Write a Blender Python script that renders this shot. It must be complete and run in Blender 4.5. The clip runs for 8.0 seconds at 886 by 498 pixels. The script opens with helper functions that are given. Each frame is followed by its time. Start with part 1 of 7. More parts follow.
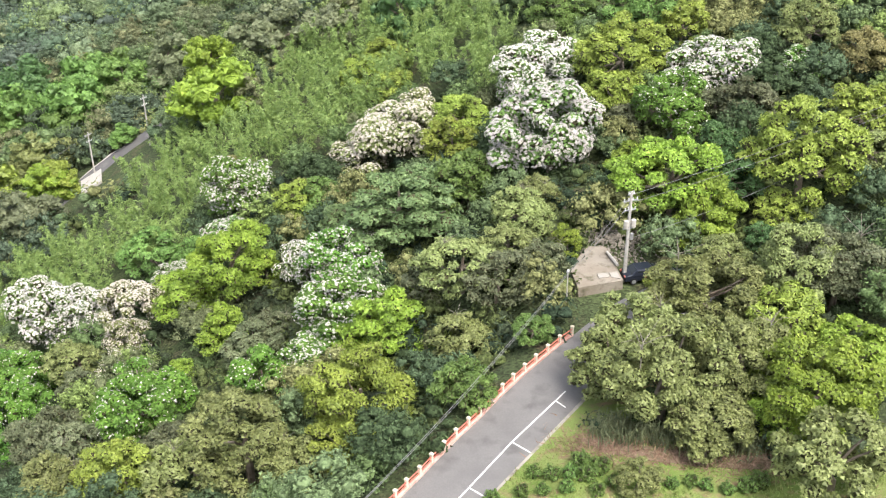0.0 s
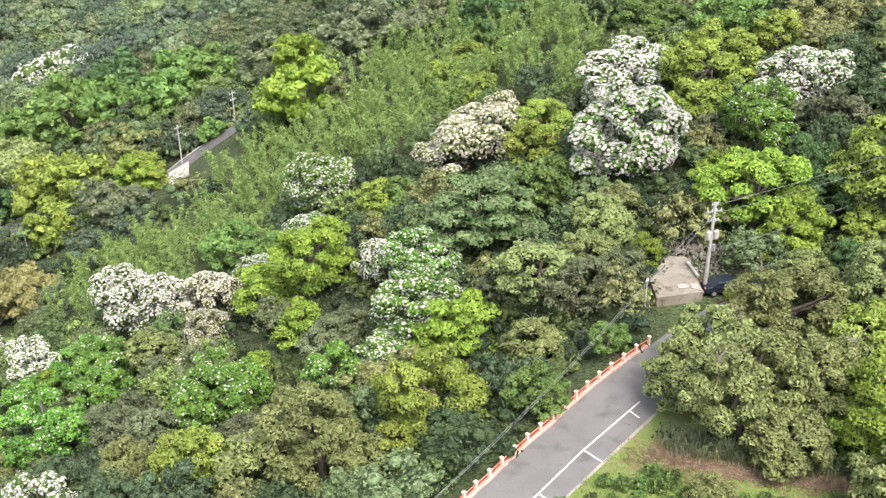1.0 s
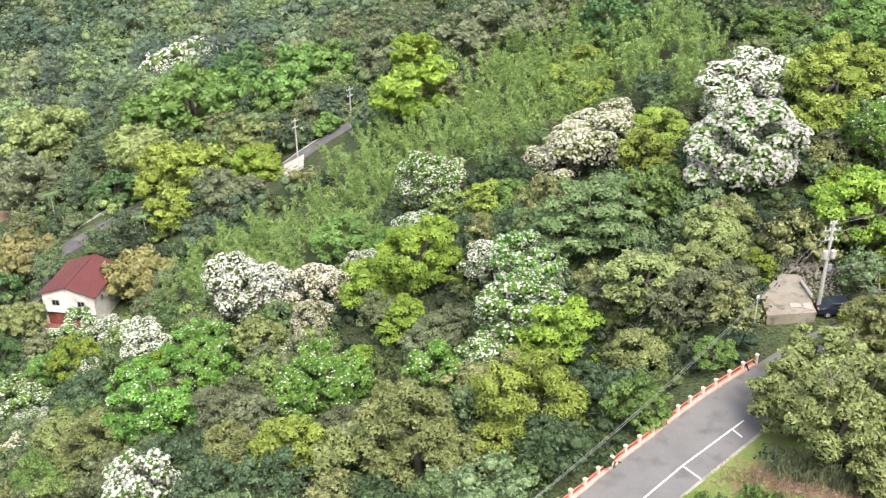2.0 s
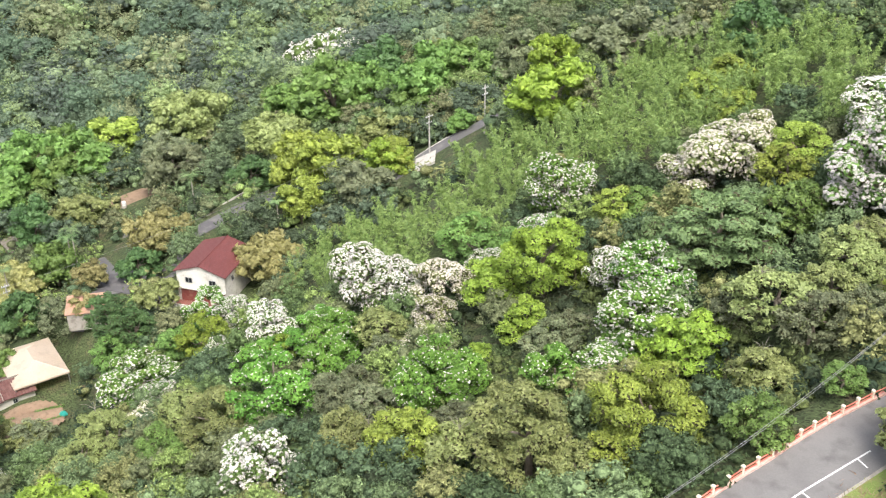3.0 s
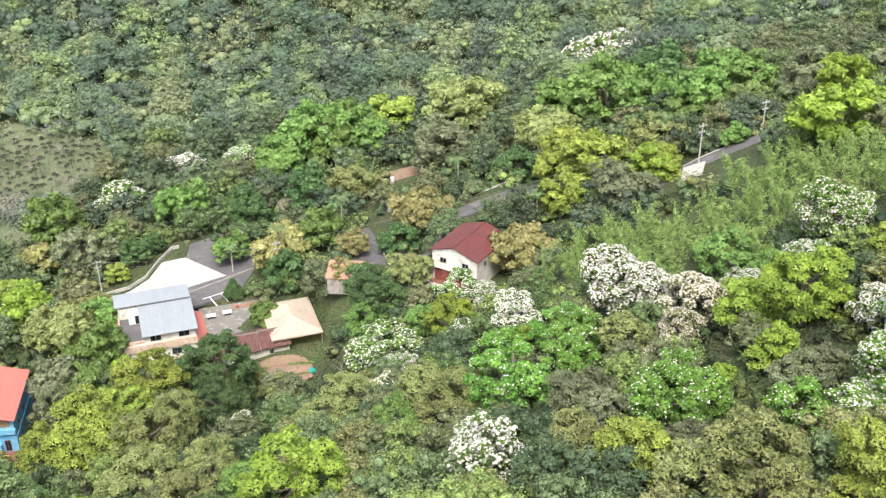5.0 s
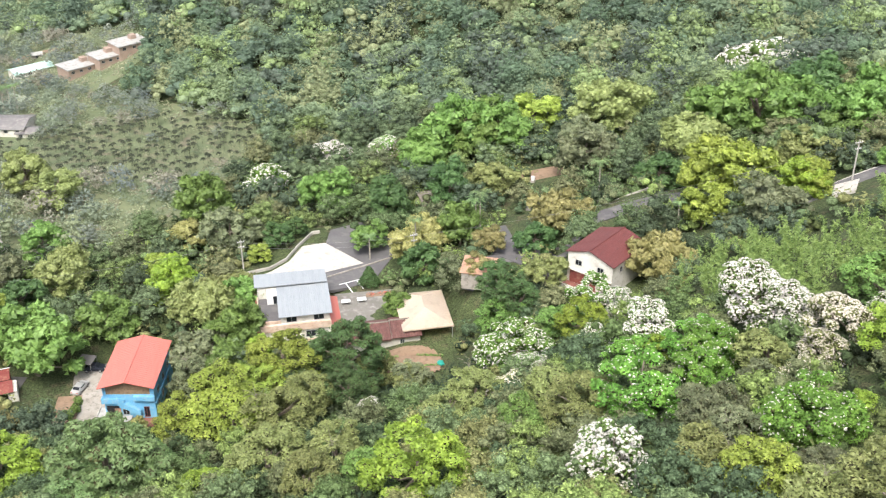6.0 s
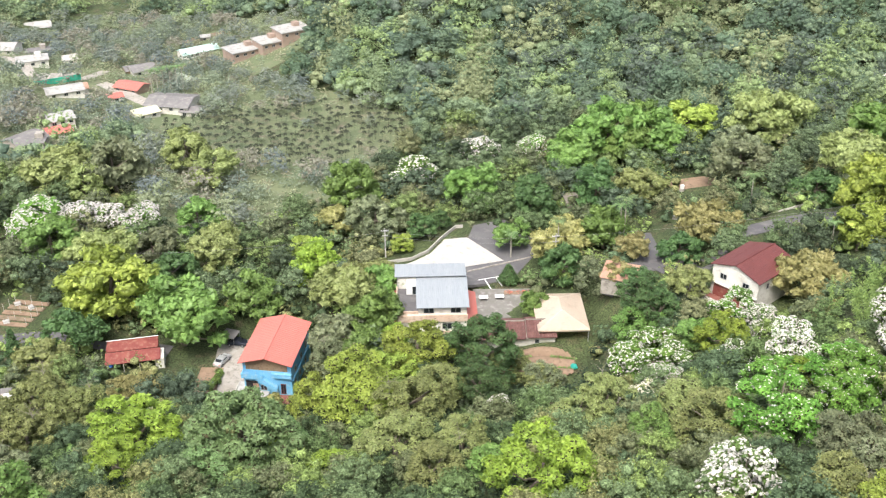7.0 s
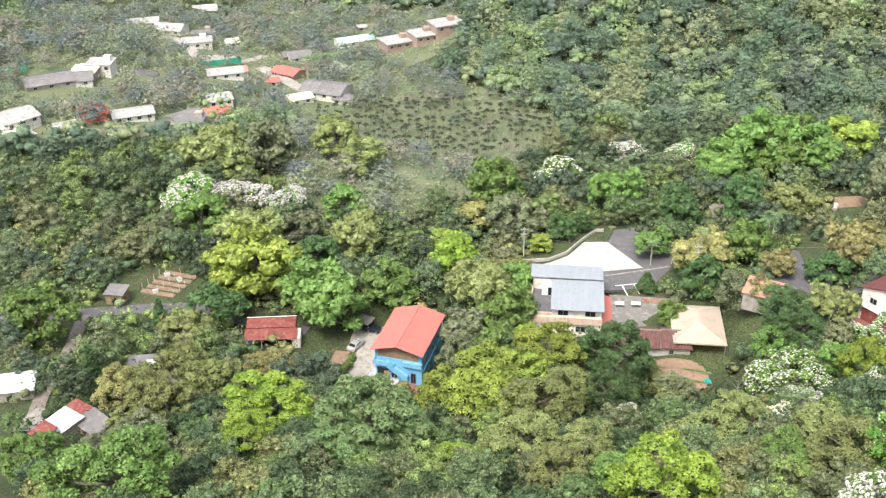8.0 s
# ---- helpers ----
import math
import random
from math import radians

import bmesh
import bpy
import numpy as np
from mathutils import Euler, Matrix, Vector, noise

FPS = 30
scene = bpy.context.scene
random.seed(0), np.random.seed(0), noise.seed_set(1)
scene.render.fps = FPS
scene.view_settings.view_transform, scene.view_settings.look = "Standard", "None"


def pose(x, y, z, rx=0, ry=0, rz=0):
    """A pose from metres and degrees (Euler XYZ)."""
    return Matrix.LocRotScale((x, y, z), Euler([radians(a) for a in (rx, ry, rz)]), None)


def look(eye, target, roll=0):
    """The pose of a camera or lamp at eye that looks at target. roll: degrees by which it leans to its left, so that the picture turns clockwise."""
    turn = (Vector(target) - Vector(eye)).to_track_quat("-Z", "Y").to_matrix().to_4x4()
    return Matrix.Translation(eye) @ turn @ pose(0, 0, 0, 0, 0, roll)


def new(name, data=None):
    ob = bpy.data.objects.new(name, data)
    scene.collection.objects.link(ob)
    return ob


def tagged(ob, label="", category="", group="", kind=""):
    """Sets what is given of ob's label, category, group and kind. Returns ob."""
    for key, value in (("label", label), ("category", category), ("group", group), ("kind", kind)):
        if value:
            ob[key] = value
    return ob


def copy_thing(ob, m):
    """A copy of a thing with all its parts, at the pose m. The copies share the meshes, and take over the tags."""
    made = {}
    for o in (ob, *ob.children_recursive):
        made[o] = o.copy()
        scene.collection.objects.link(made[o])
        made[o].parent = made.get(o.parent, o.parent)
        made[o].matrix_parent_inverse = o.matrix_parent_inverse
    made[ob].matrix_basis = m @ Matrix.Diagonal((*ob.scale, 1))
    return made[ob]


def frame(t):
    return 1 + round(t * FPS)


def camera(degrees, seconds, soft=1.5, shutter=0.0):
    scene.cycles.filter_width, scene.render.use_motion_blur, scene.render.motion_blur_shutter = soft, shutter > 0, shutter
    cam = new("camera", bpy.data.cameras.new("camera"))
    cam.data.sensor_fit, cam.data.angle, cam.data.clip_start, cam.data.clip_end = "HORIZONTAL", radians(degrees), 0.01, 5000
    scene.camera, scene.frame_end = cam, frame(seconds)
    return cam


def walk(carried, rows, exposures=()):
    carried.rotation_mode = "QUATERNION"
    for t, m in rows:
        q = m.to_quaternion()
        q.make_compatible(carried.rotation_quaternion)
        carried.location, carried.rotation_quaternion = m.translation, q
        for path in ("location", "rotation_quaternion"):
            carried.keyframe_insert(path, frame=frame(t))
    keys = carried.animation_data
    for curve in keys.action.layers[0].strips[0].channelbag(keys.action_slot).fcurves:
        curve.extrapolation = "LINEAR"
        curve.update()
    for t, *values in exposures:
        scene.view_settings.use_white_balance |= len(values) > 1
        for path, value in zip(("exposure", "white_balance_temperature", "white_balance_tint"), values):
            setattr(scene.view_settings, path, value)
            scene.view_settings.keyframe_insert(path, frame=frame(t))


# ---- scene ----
cam = camera(43.98, 8.0, 1.2, 0.15)
EYE_HEIGHT = 125.0
# seconds, heading to the left, pitch, lean to the left
ROWS = [
    (0.0, 0.000, -29.423, -0.383),
    (0.5, 2.189, -29.378, -0.378),
    (1.0, 4.696, -29.264, -0.446),
    (1.5, 7.659, -29.173, -0.508),
    (3.0, 18.549, -29.079, -0.396),
    (3.5, 22.211, -29.072, -0.369),
    (4.0, 25.908, -29.099, -0.350),
    (5.5, 37.651, -29.182, -0.337),
    (6.0, 41.752, -29.214, -0.394),
    (6.5, 45.973, -29.239, -0.362),
    (7.0, 50.193, -29.268, -0.352),
    (7.5, 54.369, -29.295, -0.351),
    (8.0, 58.465, -29.346, -0.258),
]
walk(cam, [(t, pose(0, 0, EYE_HEIGHT, 90 + pitch, 0, yaw) @ pose(0, 0, 0, 0, 0, roll)) for t, yaw, pitch, roll in ROWS])

# ---- light: a bright overcast day ----
SUN_HIGH, SUN_TURN = radians(58), radians(150)
world = bpy.data.worlds.new("overcast_sky")
world.use_nodes = True
sky = world.node_tree.nodes.new("ShaderNodeTexSky")
sky.sky_type, sky.sun_disc, sky.sun_elevation, sky.sun_rotation = "NISHITA", False, SUN_HIGH, SUN_TURN
sky.air_density, sky.dust_density, sky.ozone_density = 1.0, 4.0, 0.6
veil = world.node_tree.nodes.new("ShaderNodeHueSaturation")  # thin even cloud greys the sky
veil.inputs["Saturation"].default_value = 0.5
world.node_tree.links.new(sky.outputs[0], veil.inputs["Color"])
world.node_tree.links.new(veil.outputs[0], world.node_tree.nodes["Background"].inputs[0])
world.node_tree.nodes["Background"].inputs[1].default_value = 0.15
scene.world = world
sun = new("sun", bpy.data.lights.new("sun", "SUN"))
sun.data.energy, sun.data.angle, sun.data.color = 1.5, radians(25), (1.0, 0.96, 0.9)
sun.matrix_world = look((0, 0, 300), (-math.sin(SUN_TURN) * math.cos(SUN_HIGH) * 100, -math.cos(SUN_TURN) * math.cos(SUN_HIGH) * 100, 300 - math.sin(SUN_HIGH) * 100))
scene.view_settings.exposure = 1.31


# ---- materials ----
def material(name, rough=0.8, metal=0.0):
    m = bpy.data.materials.new(name)
    m.use_nodes = True
    b = m.node_tree.nodes["Principled BSDF"]
    b.inputs["Roughness"].default_value, b.inputs["Metallic"].default_value = rough, metal
    b.inputs["Specular IOR Level"].default_value = 0.3
    return m, m.node_tree.nodes, m.node_tree.links, b


def mixed(nodes, links, fac, a, b, how="MIX"):
    n = nodes.new("ShaderNodeMix")
    n.data_type, n.blend_type = "RGBA", how
    for socket, v in ((n.inputs[0], fac), (n.inputs[6], a), (n.inputs[7], b)):
        if isinstance(v, bpy.types.NodeSocket):
            links.new(v, socket)
        elif isinstance(v, (int, float)):
            socket.default_value = v
        else:
            socket.default_value = (*v, 1)
    return n.outputs[2]


def noise_node(nodes, links, scale, detail=4, space="Object", low=0.35, high=0.65, stretch=None):
    c = nodes.new("ShaderNodeTexCoord")
    out = c.outputs[space]
    if stretch:
        mp = nodes.new("ShaderNodeMapping")
        mp.inputs["Scale"].default_value = stretch
        links.new(out, mp.inputs[0])
        out = mp.outputs[0]
    n = nodes.new("ShaderNodeTexNoise")
    n.inputs["Scale"].default_value, n.inputs["Detail"].default_value = scale, detail
    links.new(out, n.inputs["Vector"])
    r = nodes.new("ShaderNodeMapRange")
    r.inputs["From Min"].default_value, r.inputs["From Max"].default_value = low, high
    links.new(n.outputs["Fac"], r.inputs["Value"])
    return r.outputs[0]


def surface(name, base, second, scale=0.6, third=None, fine=8.0, rough=0.8, metal=0.0, bump=0.0, stretch=None):
    """A worn surface: two colours in broad patches, a third in stains, and fine grain."""
    m, nodes, links, b = material(name, rough, metal)
    c = mixed(nodes, links, noise_node(nodes, links, scale, stretch=stretch), base, second)
    if third:
        c = mixed(nodes, links, noise_node(nodes, links, scale * 2.7, 6, low=0.52, high=0.72, stretch=stretch), c, third)
    g = noise_node(nodes, links, fine, 3, low=0.2, high=0.8)
    c = mixed(nodes, links, 0.35, c, mixed(nodes, links, g, (0.45, 0.45, 0.45), (1.0, 1.0, 1.0)), "MULTIPLY")
    links.new(c, b.inputs["Base Color"])
    if bump:
        bp = nodes.new("ShaderNodeBump")
        bp.inputs["Strength"].default_value, bp.inputs["Distance"].default_value = bump, 0.1
        links.new(g, bp.inputs["Height"])
        links.new(bp.outputs[0], b.inputs["Normal"])
    return m


def speckle(nodes, links, color, cell, low=0.45, high=1.4):
    """Single leaves within a spray: small cells, each lighter or darker."""
    c = nodes.new("ShaderNodeTexCoord")
    v = nodes.new("ShaderNodeTexVoronoi")
    v.inputs["Scale"].default_value = cell
    links.new(c.outputs["Object"], v.inputs["Vector"])
    s = nodes.new("ShaderNodeSeparateColor")
    links.new(v.outputs["Color"], s.inputs[0])
    r = nodes.new("ShaderNodeMapRange")
    r.inputs["To Min"].default_value, r.inputs["To Max"].default_value = low, high
    links.new(s.outputs[0], r.inputs["Value"])
    h = nodes.new("ShaderNodeHueSaturation")
    links.new(r.outputs[0], h.inputs["Value"])
    links.new(color, h.inputs["Color"])
    b = nodes.new("ShaderNodeBump")
    b.inputs["Strength"].default_value, b.inputs["Distance"].default_value = 0.7, 0.35 / cell
    links.new(s.outputs[1], b.inputs["Height"])
    return h.outputs[0], b.outputs[0]


def leaf_material(name, light, mid, deep, shine=0.5, glow=0.18, cell=24.0, low=0.45, high=1.4):
    """Leaves of one kind of tree: each leaf, each patch of the crown and each tree a little different."""
    m, nodes, links, b = material(name, shine)
    geo, info = nodes.new("ShaderNodeNewGeometry"), nodes.new("ShaderNodeObjectInfo")
    ramp = nodes.new("ShaderNodeValToRGB")
    e = ramp.color_ramp.elements
    light, mid, deep = [(r * 1.03 + 0.03 * g, g, b + 0.1 * g) for r, g, b in (light, mid, deep)]
    e[0].color, e[1].color = (*deep, 1), (*light, 1)
    e.new(0.5).color = (*mid, 1)
    add = nodes.new("ShaderNodeMath")
    add.operation = "MULTIPLY_ADD"
    add.inputs[1].default_value = 0.4
    links.new(geo.outputs["Random Per Island"], add.inputs[0])
    patch = noise_node(nodes, links, 1.6, 2, low=0.3, high=0.7)
    half = nodes.new("ShaderNodeMath")
    half.operation = "MULTIPLY"
    half.inputs[1].default_value = 0.6
    links.new(patch, half.inputs[0])
    links.new(half.outputs[0], add.inputs[2])
    links.new(add.outputs[0], ramp.inputs[0])
    hsv = nodes.new("ShaderNodeHueSaturation")
    for socket, low, high in (("Hue", 0.488, 0.512), ("Value", 0.8, 1.2)):
        r = nodes.new("ShaderNodeMapRange")
        r.inputs["To Min"].default_value, r.inputs["To Max"].default_value = low, high
        links.new(info.outputs["Random"], r.inputs["Value"])
        links.new(r.outputs[0], hsv.inputs[socket])
    links.new(ramp.outputs[0], hsv.inputs["Color"])
    color, bump = speckle(nodes, links, hsv.outputs[0], cell, low, high)
    links.new(color, b.inputs["Base Color"])
    links.new(bump, b.inputs["Normal"])
    t = nodes.new("ShaderNodeBsdfTranslucent")
    links.new(color, t.inputs[0])
    mix = nodes.new("ShaderNodeMixShader")
    mix.inputs[0].default_value = glow
    links.new(b.outputs[0], mix.inputs[1])
    links.new(t.outputs[0], mix.inputs[2])
    links.new(mix.outputs[0], nodes["Material Output"].inputs[0])
    return m


def woods_material(name, stops, cell=5.0, low=0.45, high=1.4, vary=0.25, gain=1.1):
    """Leaves of a mixed wood: the tone of each tree picks its colour, each leaf varies it."""
    m, nodes, links, b = material(name, 0.85)
    b.inputs["Specular IOR Level"].default_value = 0.15
    att = nodes.new("ShaderNodeAttribute")
    att.attribute_name = "tone"
    ramp = nodes.new("ShaderNodeValToRGB")
    ramp.color_ramp.interpolation = "CONSTANT"
    e = ramp.color_ramp.elements
    # Blue raised by a share of green: haze put into the leaf tones.
    stops = [((r * 1.05 + 0.04 * g) * gain, g * gain, (b + 0.175 * g) * gain) for r, g, b in stops]
    e[0].color = (*stops[0], 1)
    e[1].position, e[1].color = 1 / len(stops), (*stops[1], 1)
    for i, c in enumerate(stops[2:], 2):
        e.new(i / len(stops)).color = (*c, 1)
    links.new(att.outputs["Fac"], ramp.inputs[0])
    geo = nodes.new("ShaderNodeNewGeometry")
    r = nodes.new("ShaderNodeMapRange")
    r.inputs["To Min"].default_value, r.inputs["To Max"].default_value = 1 - vary, 1 + vary
    links.new(geo.outputs["Random Per Island"], r.inputs["Value"])
    hsv = nodes.new("ShaderNodeHueSaturation")
    links.new(r.outputs[0], hsv.inputs["Value"])
    links.new(ramp.outputs[0], hsv.inputs["Color"])
    color, bump = speckle(nodes, links, hsv.outputs[0], cell, low, high)
    links.new(color, b.inputs["Base Color"])
    links.new(bump, b.inputs["Normal"])
    t = nodes.new("ShaderNodeBsdfTranslucent")
    links.new(color, t.inputs[0])
    mix = nodes.new("ShaderNodeMixShader")
    mix.inputs[0].default_value = 0.14
    links.new(b.outputs[0], mix.inputs[1])
    links.new(t.outputs[0], mix.inputs[2])
    links.new(mix.outputs[0], nodes["Material Output"].inputs[0])
    return m


def leafy_ground(name, base, second, third):
    """Low creepers and leaf litter over soil."""
    m = surface(name, base, second, 0.15, third, 2.0, 0.95)
    nodes, links = m.node_tree.nodes, m.node_tree.links
    b = nodes["Principled BSDF"]
    color, bump = speckle(nodes, links, b.inputs["Base Color"].links[0].from_socket, 5.0, 0.4, 1.5)
    links.new(color, b.inputs["Base Color"])
    links.new(bump, b.inputs["Normal"])
    return m


LEAF = {
    "lime": leaf_material("yellow_green_leaves", (0.325, 0.46, 0.025), (0.21, 0.325, 0.016), (0.088, 0.15, 0.009)),
    "green": leaf_material("fresh_green_leaves", (0.21, 0.35, 0.06), (0.13, 0.23, 0.036), (0.056, 0.105, 0.018)),
    "fresh": leaf_material("young_green_leaves", (0.21, 0.4, 0.03), (0.125, 0.27, 0.02), (0.048, 0.115, 0.01)),
    "deep": leaf_material("deep_green_leaves", (0.12, 0.22, 0.055), (0.07, 0.14, 0.034), (0.034, 0.075, 0.02)),
    "dark": leaf_material("grey_green_leaves", (0.225, 0.265, 0.12), (0.14, 0.17, 0.074), (0.056, 0.072, 0.03)),
    "olive": leaf_material("olive_leaves", (0.335, 0.405, 0.12), (0.21, 0.26, 0.068), (0.085, 0.112, 0.03)),
    "blue": leaf_material("blue_green_leaves", (0.225, 0.345, 0.11), (0.145, 0.24, 0.072), (0.06, 0.11, 0.034)),
    "yellow": leaf_material("golden_olive_leaves", (0.39, 0.385, 0.13), (0.26, 0.265, 0.075), (0.115, 0.125, 0.035)),
    "mossy": leaf_material("moss_green_leaves", (0.38, 0.49, 0.05), (0.245, 0.335, 0.03), (0.098, 0.148, 0.014)),
    "areca": leaf_material("areca_fronds", (0.042, 0.058, 0.02), (0.028, 0.04, 0.014), (0.018, 0.026, 0.01)),
    "bamboo": leaf_material("bamboo_leaves", (0.29, 0.38, 0.09), (0.19, 0.28, 0.055), (0.09, 0.15, 0.03), cell=6.0),
}
BLOSSOM = {
    "white": leaf_material("white_blossom", (0.79, 0.78, 0.7), (0.73, 0.72, 0.63), (0.58, 0.58, 0.46), 0.7, 0.42, 20, 0.85, 1.05),
    "cream": leaf_material("cream_blossom", (0.79, 0.77, 0.64), (0.72, 0.7, 0.55), (0.56, 0.54, 0.38), 0.7, 0.42, 20, 0.85, 1.05),
}
PALE_BARK = surface("dead_grey_bark", (0.24, 0.215, 0.18), (0.3, 0.275, 0.23), 3, (0.16, 0.14, 0.11), 20, 0.9)
# Solid crown cores coloured dark: painted shade in the gaps between leaf sprays.
SHADE_CORES = surface("shade_dark_crown_cores", (0.05, 0.055, 0.025), (0.08, 0.07, 0.035), 2.5, (0.03, 0.032, 0.016), 20, 0.95)
BARK = surface("grey_bark", (0.16, 0.13, 0.1), (0.24, 0.21, 0.17), 1.5, (0.08, 0.065, 0.05), 20, 0.9)
GROVE = woods_material("mixed_wood_leaves", [(0.06, 0.1, 0.03), (0.11, 0.18, 0.04), (0.13, 0.165, 0.055), (0.18, 0.27, 0.04), (0.075, 0.125, 0.045), (0.19, 0.22, 0.055), (0.13, 0.2, 0.06)], gain=1.12)
# Fern and shrub tones darkened, so the colour holds the shade between trees.
SHADE_FERNS = woods_material("shade_darkened_ferns_and_shrubs", [(0.045, 0.075, 0.02), (0.07, 0.115, 0.026), (0.055, 0.08, 0.03), (0.1, 0.14, 0.026), (0.04, 0.07, 0.03)], gain=1.0)
# Far leaves greyer, bluer and flatter: distance haze mixed into their tones.
HAZED_FAR_WOOD = woods_material("hazed_far_wood_leaves", [(0.095, 0.135, 0.08), (0.17, 0.245, 0.09), (0.125, 0.19, 0.085), (0.2, 0.295, 0.08), (0.095, 0.15, 0.08), (0.195, 0.245, 0.09), (0.16, 0.235, 0.095), (0.1, 0.165, 0.075)], 2.4, 0.75, 1.25, 0.14, 1.08)
VALLEY = woods_material("valley_wood_leaves", [(0.09, 0.135, 0.055), (0.135, 0.21, 0.06), (0.155, 0.2, 0.075), (0.19, 0.28, 0.055), (0.105, 0.16, 0.075), (0.2, 0.235, 0.08), (0.15, 0.225, 0.08)], gain=0.84)
# Village foliage lightened to bluish grey, carrying the haze in its colour.
HAZED_GARDEN = woods_material("hazed_village_garden_leaves", [(0.155, 0.205, 0.13), (0.185, 0.245, 0.125), (0.18, 0.225, 0.145), (0.22, 0.28, 0.12), (0.15, 0.195, 0.15), (0.225, 0.24, 0.145)], 2.4, 0.78, 1.2, 0.13, 1.05)
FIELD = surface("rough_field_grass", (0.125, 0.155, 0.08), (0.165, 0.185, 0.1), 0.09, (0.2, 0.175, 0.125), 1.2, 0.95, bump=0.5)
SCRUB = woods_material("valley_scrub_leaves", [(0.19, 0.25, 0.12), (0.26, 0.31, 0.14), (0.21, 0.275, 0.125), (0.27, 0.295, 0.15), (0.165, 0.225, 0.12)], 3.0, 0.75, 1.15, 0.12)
SOIL = leafy_ground("undergrowth_and_soil", (0.05, 0.068, 0.028), (0.075, 0.098, 0.038), (0.1, 0.085, 0.05))
PLATFORM = surface("mossy_brown_concrete", (0.26, 0.22, 0.175), (0.33, 0.29, 0.24), 0.45, (0.13, 0.115, 0.075), 7, 0.9)
STRAW = leaf_material("dry_straw", (0.4, 0.3, 0.18), (0.3, 0.21, 0.13), (0.19, 0.13, 0.085), 0.8)
LITTER = surface("dry_brown_litter", (0.2, 0.145, 0.1), (0.27, 0.2, 0.14), 0.5, (0.13, 0.12, 0.06), 6, 0.95, bump=0.5)
LANE_DIRT = surface("pale_dirt_and_gravel", (0.24, 0.205, 0.17), (0.29, 0.25, 0.21), 0.5, (0.16, 0.135, 0.105), 6, 0.95, bump=0.3)
GRASS = surface("mown_grass", (0.15, 0.225, 0.05), (0.21, 0.25, 0.08), 0.35, (0.26, 0.18, 0.11), 7, 0.95, bump=0.5)
ASPHALT = surface("asphalt", (0.165, 0.158, 0.155), (0.2, 0.192, 0.187), 0.25, (0.13, 0.125, 0.122), 9, 0.85)
DARK_ASPHALT = surface("old_dark_asphalt", (0.105, 0.1, 0.105), (0.135, 0.13, 0.13), 0.2, (0.17, 0.16, 0.155), 6, 0.9)
PAINT_LINE = surface("road_line_paint", (0.8, 0.8, 0.78), (0.68, 0.67, 0.65), 1.5, None, 12, 0.7)
CONCRETE = surface("weathered_concrete", (0.33, 0.3, 0.26), (0.4, 0.37, 0.33), 0.5, (0.2, 0.18, 0.15), 8, 0.9)
PALE_CONCRETE = surface("pale_new_concrete", (0.5, 0.47, 0.425), (0.45, 0.425, 0.385), 0.3, (0.37, 0.345, 0.31), 5, 0.9)
CREAM_PAINT = surface("cream_post_paint", (0.75, 0.68, 0.55), (0.66, 0.58, 0.46), 3, (0.5, 0.42, 0.34), 20, 0.7)
RED_PAINT = surface("faded_red_paint", (0.55, 0.13, 0.09), (0.62, 0.22, 0.16), 2, (0.5, 0.32, 0.26), 15, 0.6)
PINK_PAINT = surface("pale_pink_kerb_paint", (0.72, 0.5, 0.44), (0.64, 0.36, 0.3), 2, (0.45, 0.36, 0.32), 12, 0.8)
STEEL = surface("galvanised_steel", (0.5, 0.5, 0.5), (0.42, 0.42, 0.42), 2, None, 20, 0.45, 0.6)
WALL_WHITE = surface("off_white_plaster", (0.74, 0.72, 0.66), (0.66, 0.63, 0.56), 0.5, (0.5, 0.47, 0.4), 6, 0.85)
WALL_PINK = surface("pinkish_tile_wall", (0.58, 0.42, 0.32), (0.64, 0.52, 0.42), 0.6, (0.4, 0.29, 0.22), 8, 0.75)
WALL_BLUE = surface("bright_blue_wall_paint", (0.15, 0.42, 0.66), (0.2, 0.48, 0.7), 0.5, (0.32, 0.5, 0.62), 5, 0.7)
ROOF_MAROON = surface("maroon_metal_roof", (0.125, 0.036, 0.033), (0.15, 0.046, 0.042), 0.4, (0.1, 0.032, 0.03), 6, 0.5, stretch=(4, 0.6, 1))
ROOF_CORAL = surface("coral_metal_roof", (0.5, 0.145, 0.115), (0.47, 0.155, 0.125), 0.4, (0.44, 0.17, 0.135), 6, 0.5, stretch=(4, 0.6, 1))
ROOF_ORANGE = surface("orange_sheet_roof", (0.47, 0.27, 0.185), (0.43, 0.26, 0.18), 0.5, (0.34, 0.22, 0.16), 6, 0.6)
ROOF_RUST = surface("rusty_red_sheet_roof", (0.2, 0.05, 0.045), (0.27, 0.09, 0.07), 0.5, (0.3, 0.16, 0.11), 5, 0.7)
ROOF_BLUE = surface("pale_blue_grey_metal_roof", (0.28, 0.305, 0.325), (0.31, 0.33, 0.345), 0.3, (0.25, 0.275, 0.295), 6, 0.5, stretch=(4, 0.5, 1))
ROOF_TILE = surface("old_red_clay_tiles", (0.135, 0.06, 0.054), (0.19, 0.1, 0.088), 1.2, (0.07, 0.045, 0.042), 10, 0.85)
DULL_TILE = surface("dull_red_floor_tiles", (0.24, 0.09, 0.07), (0.28, 0.12, 0.095), 0.8, (0.2, 0.11, 0.09), 8, 0.7)
CANVAS = surface("cream_canvas_roof", (0.8, 0.69, 0.57), (0.77, 0.65, 0.53), 0.25, (0.68, 0.57, 0.46), 5, 0.7)
ROOF_WHITE = surface("pale_sheet_roof", (0.41, 0.4, 0.375), (0.34, 0.33, 0.31), 0.3, (0.25, 0.235, 0.215), 4, 0.6)
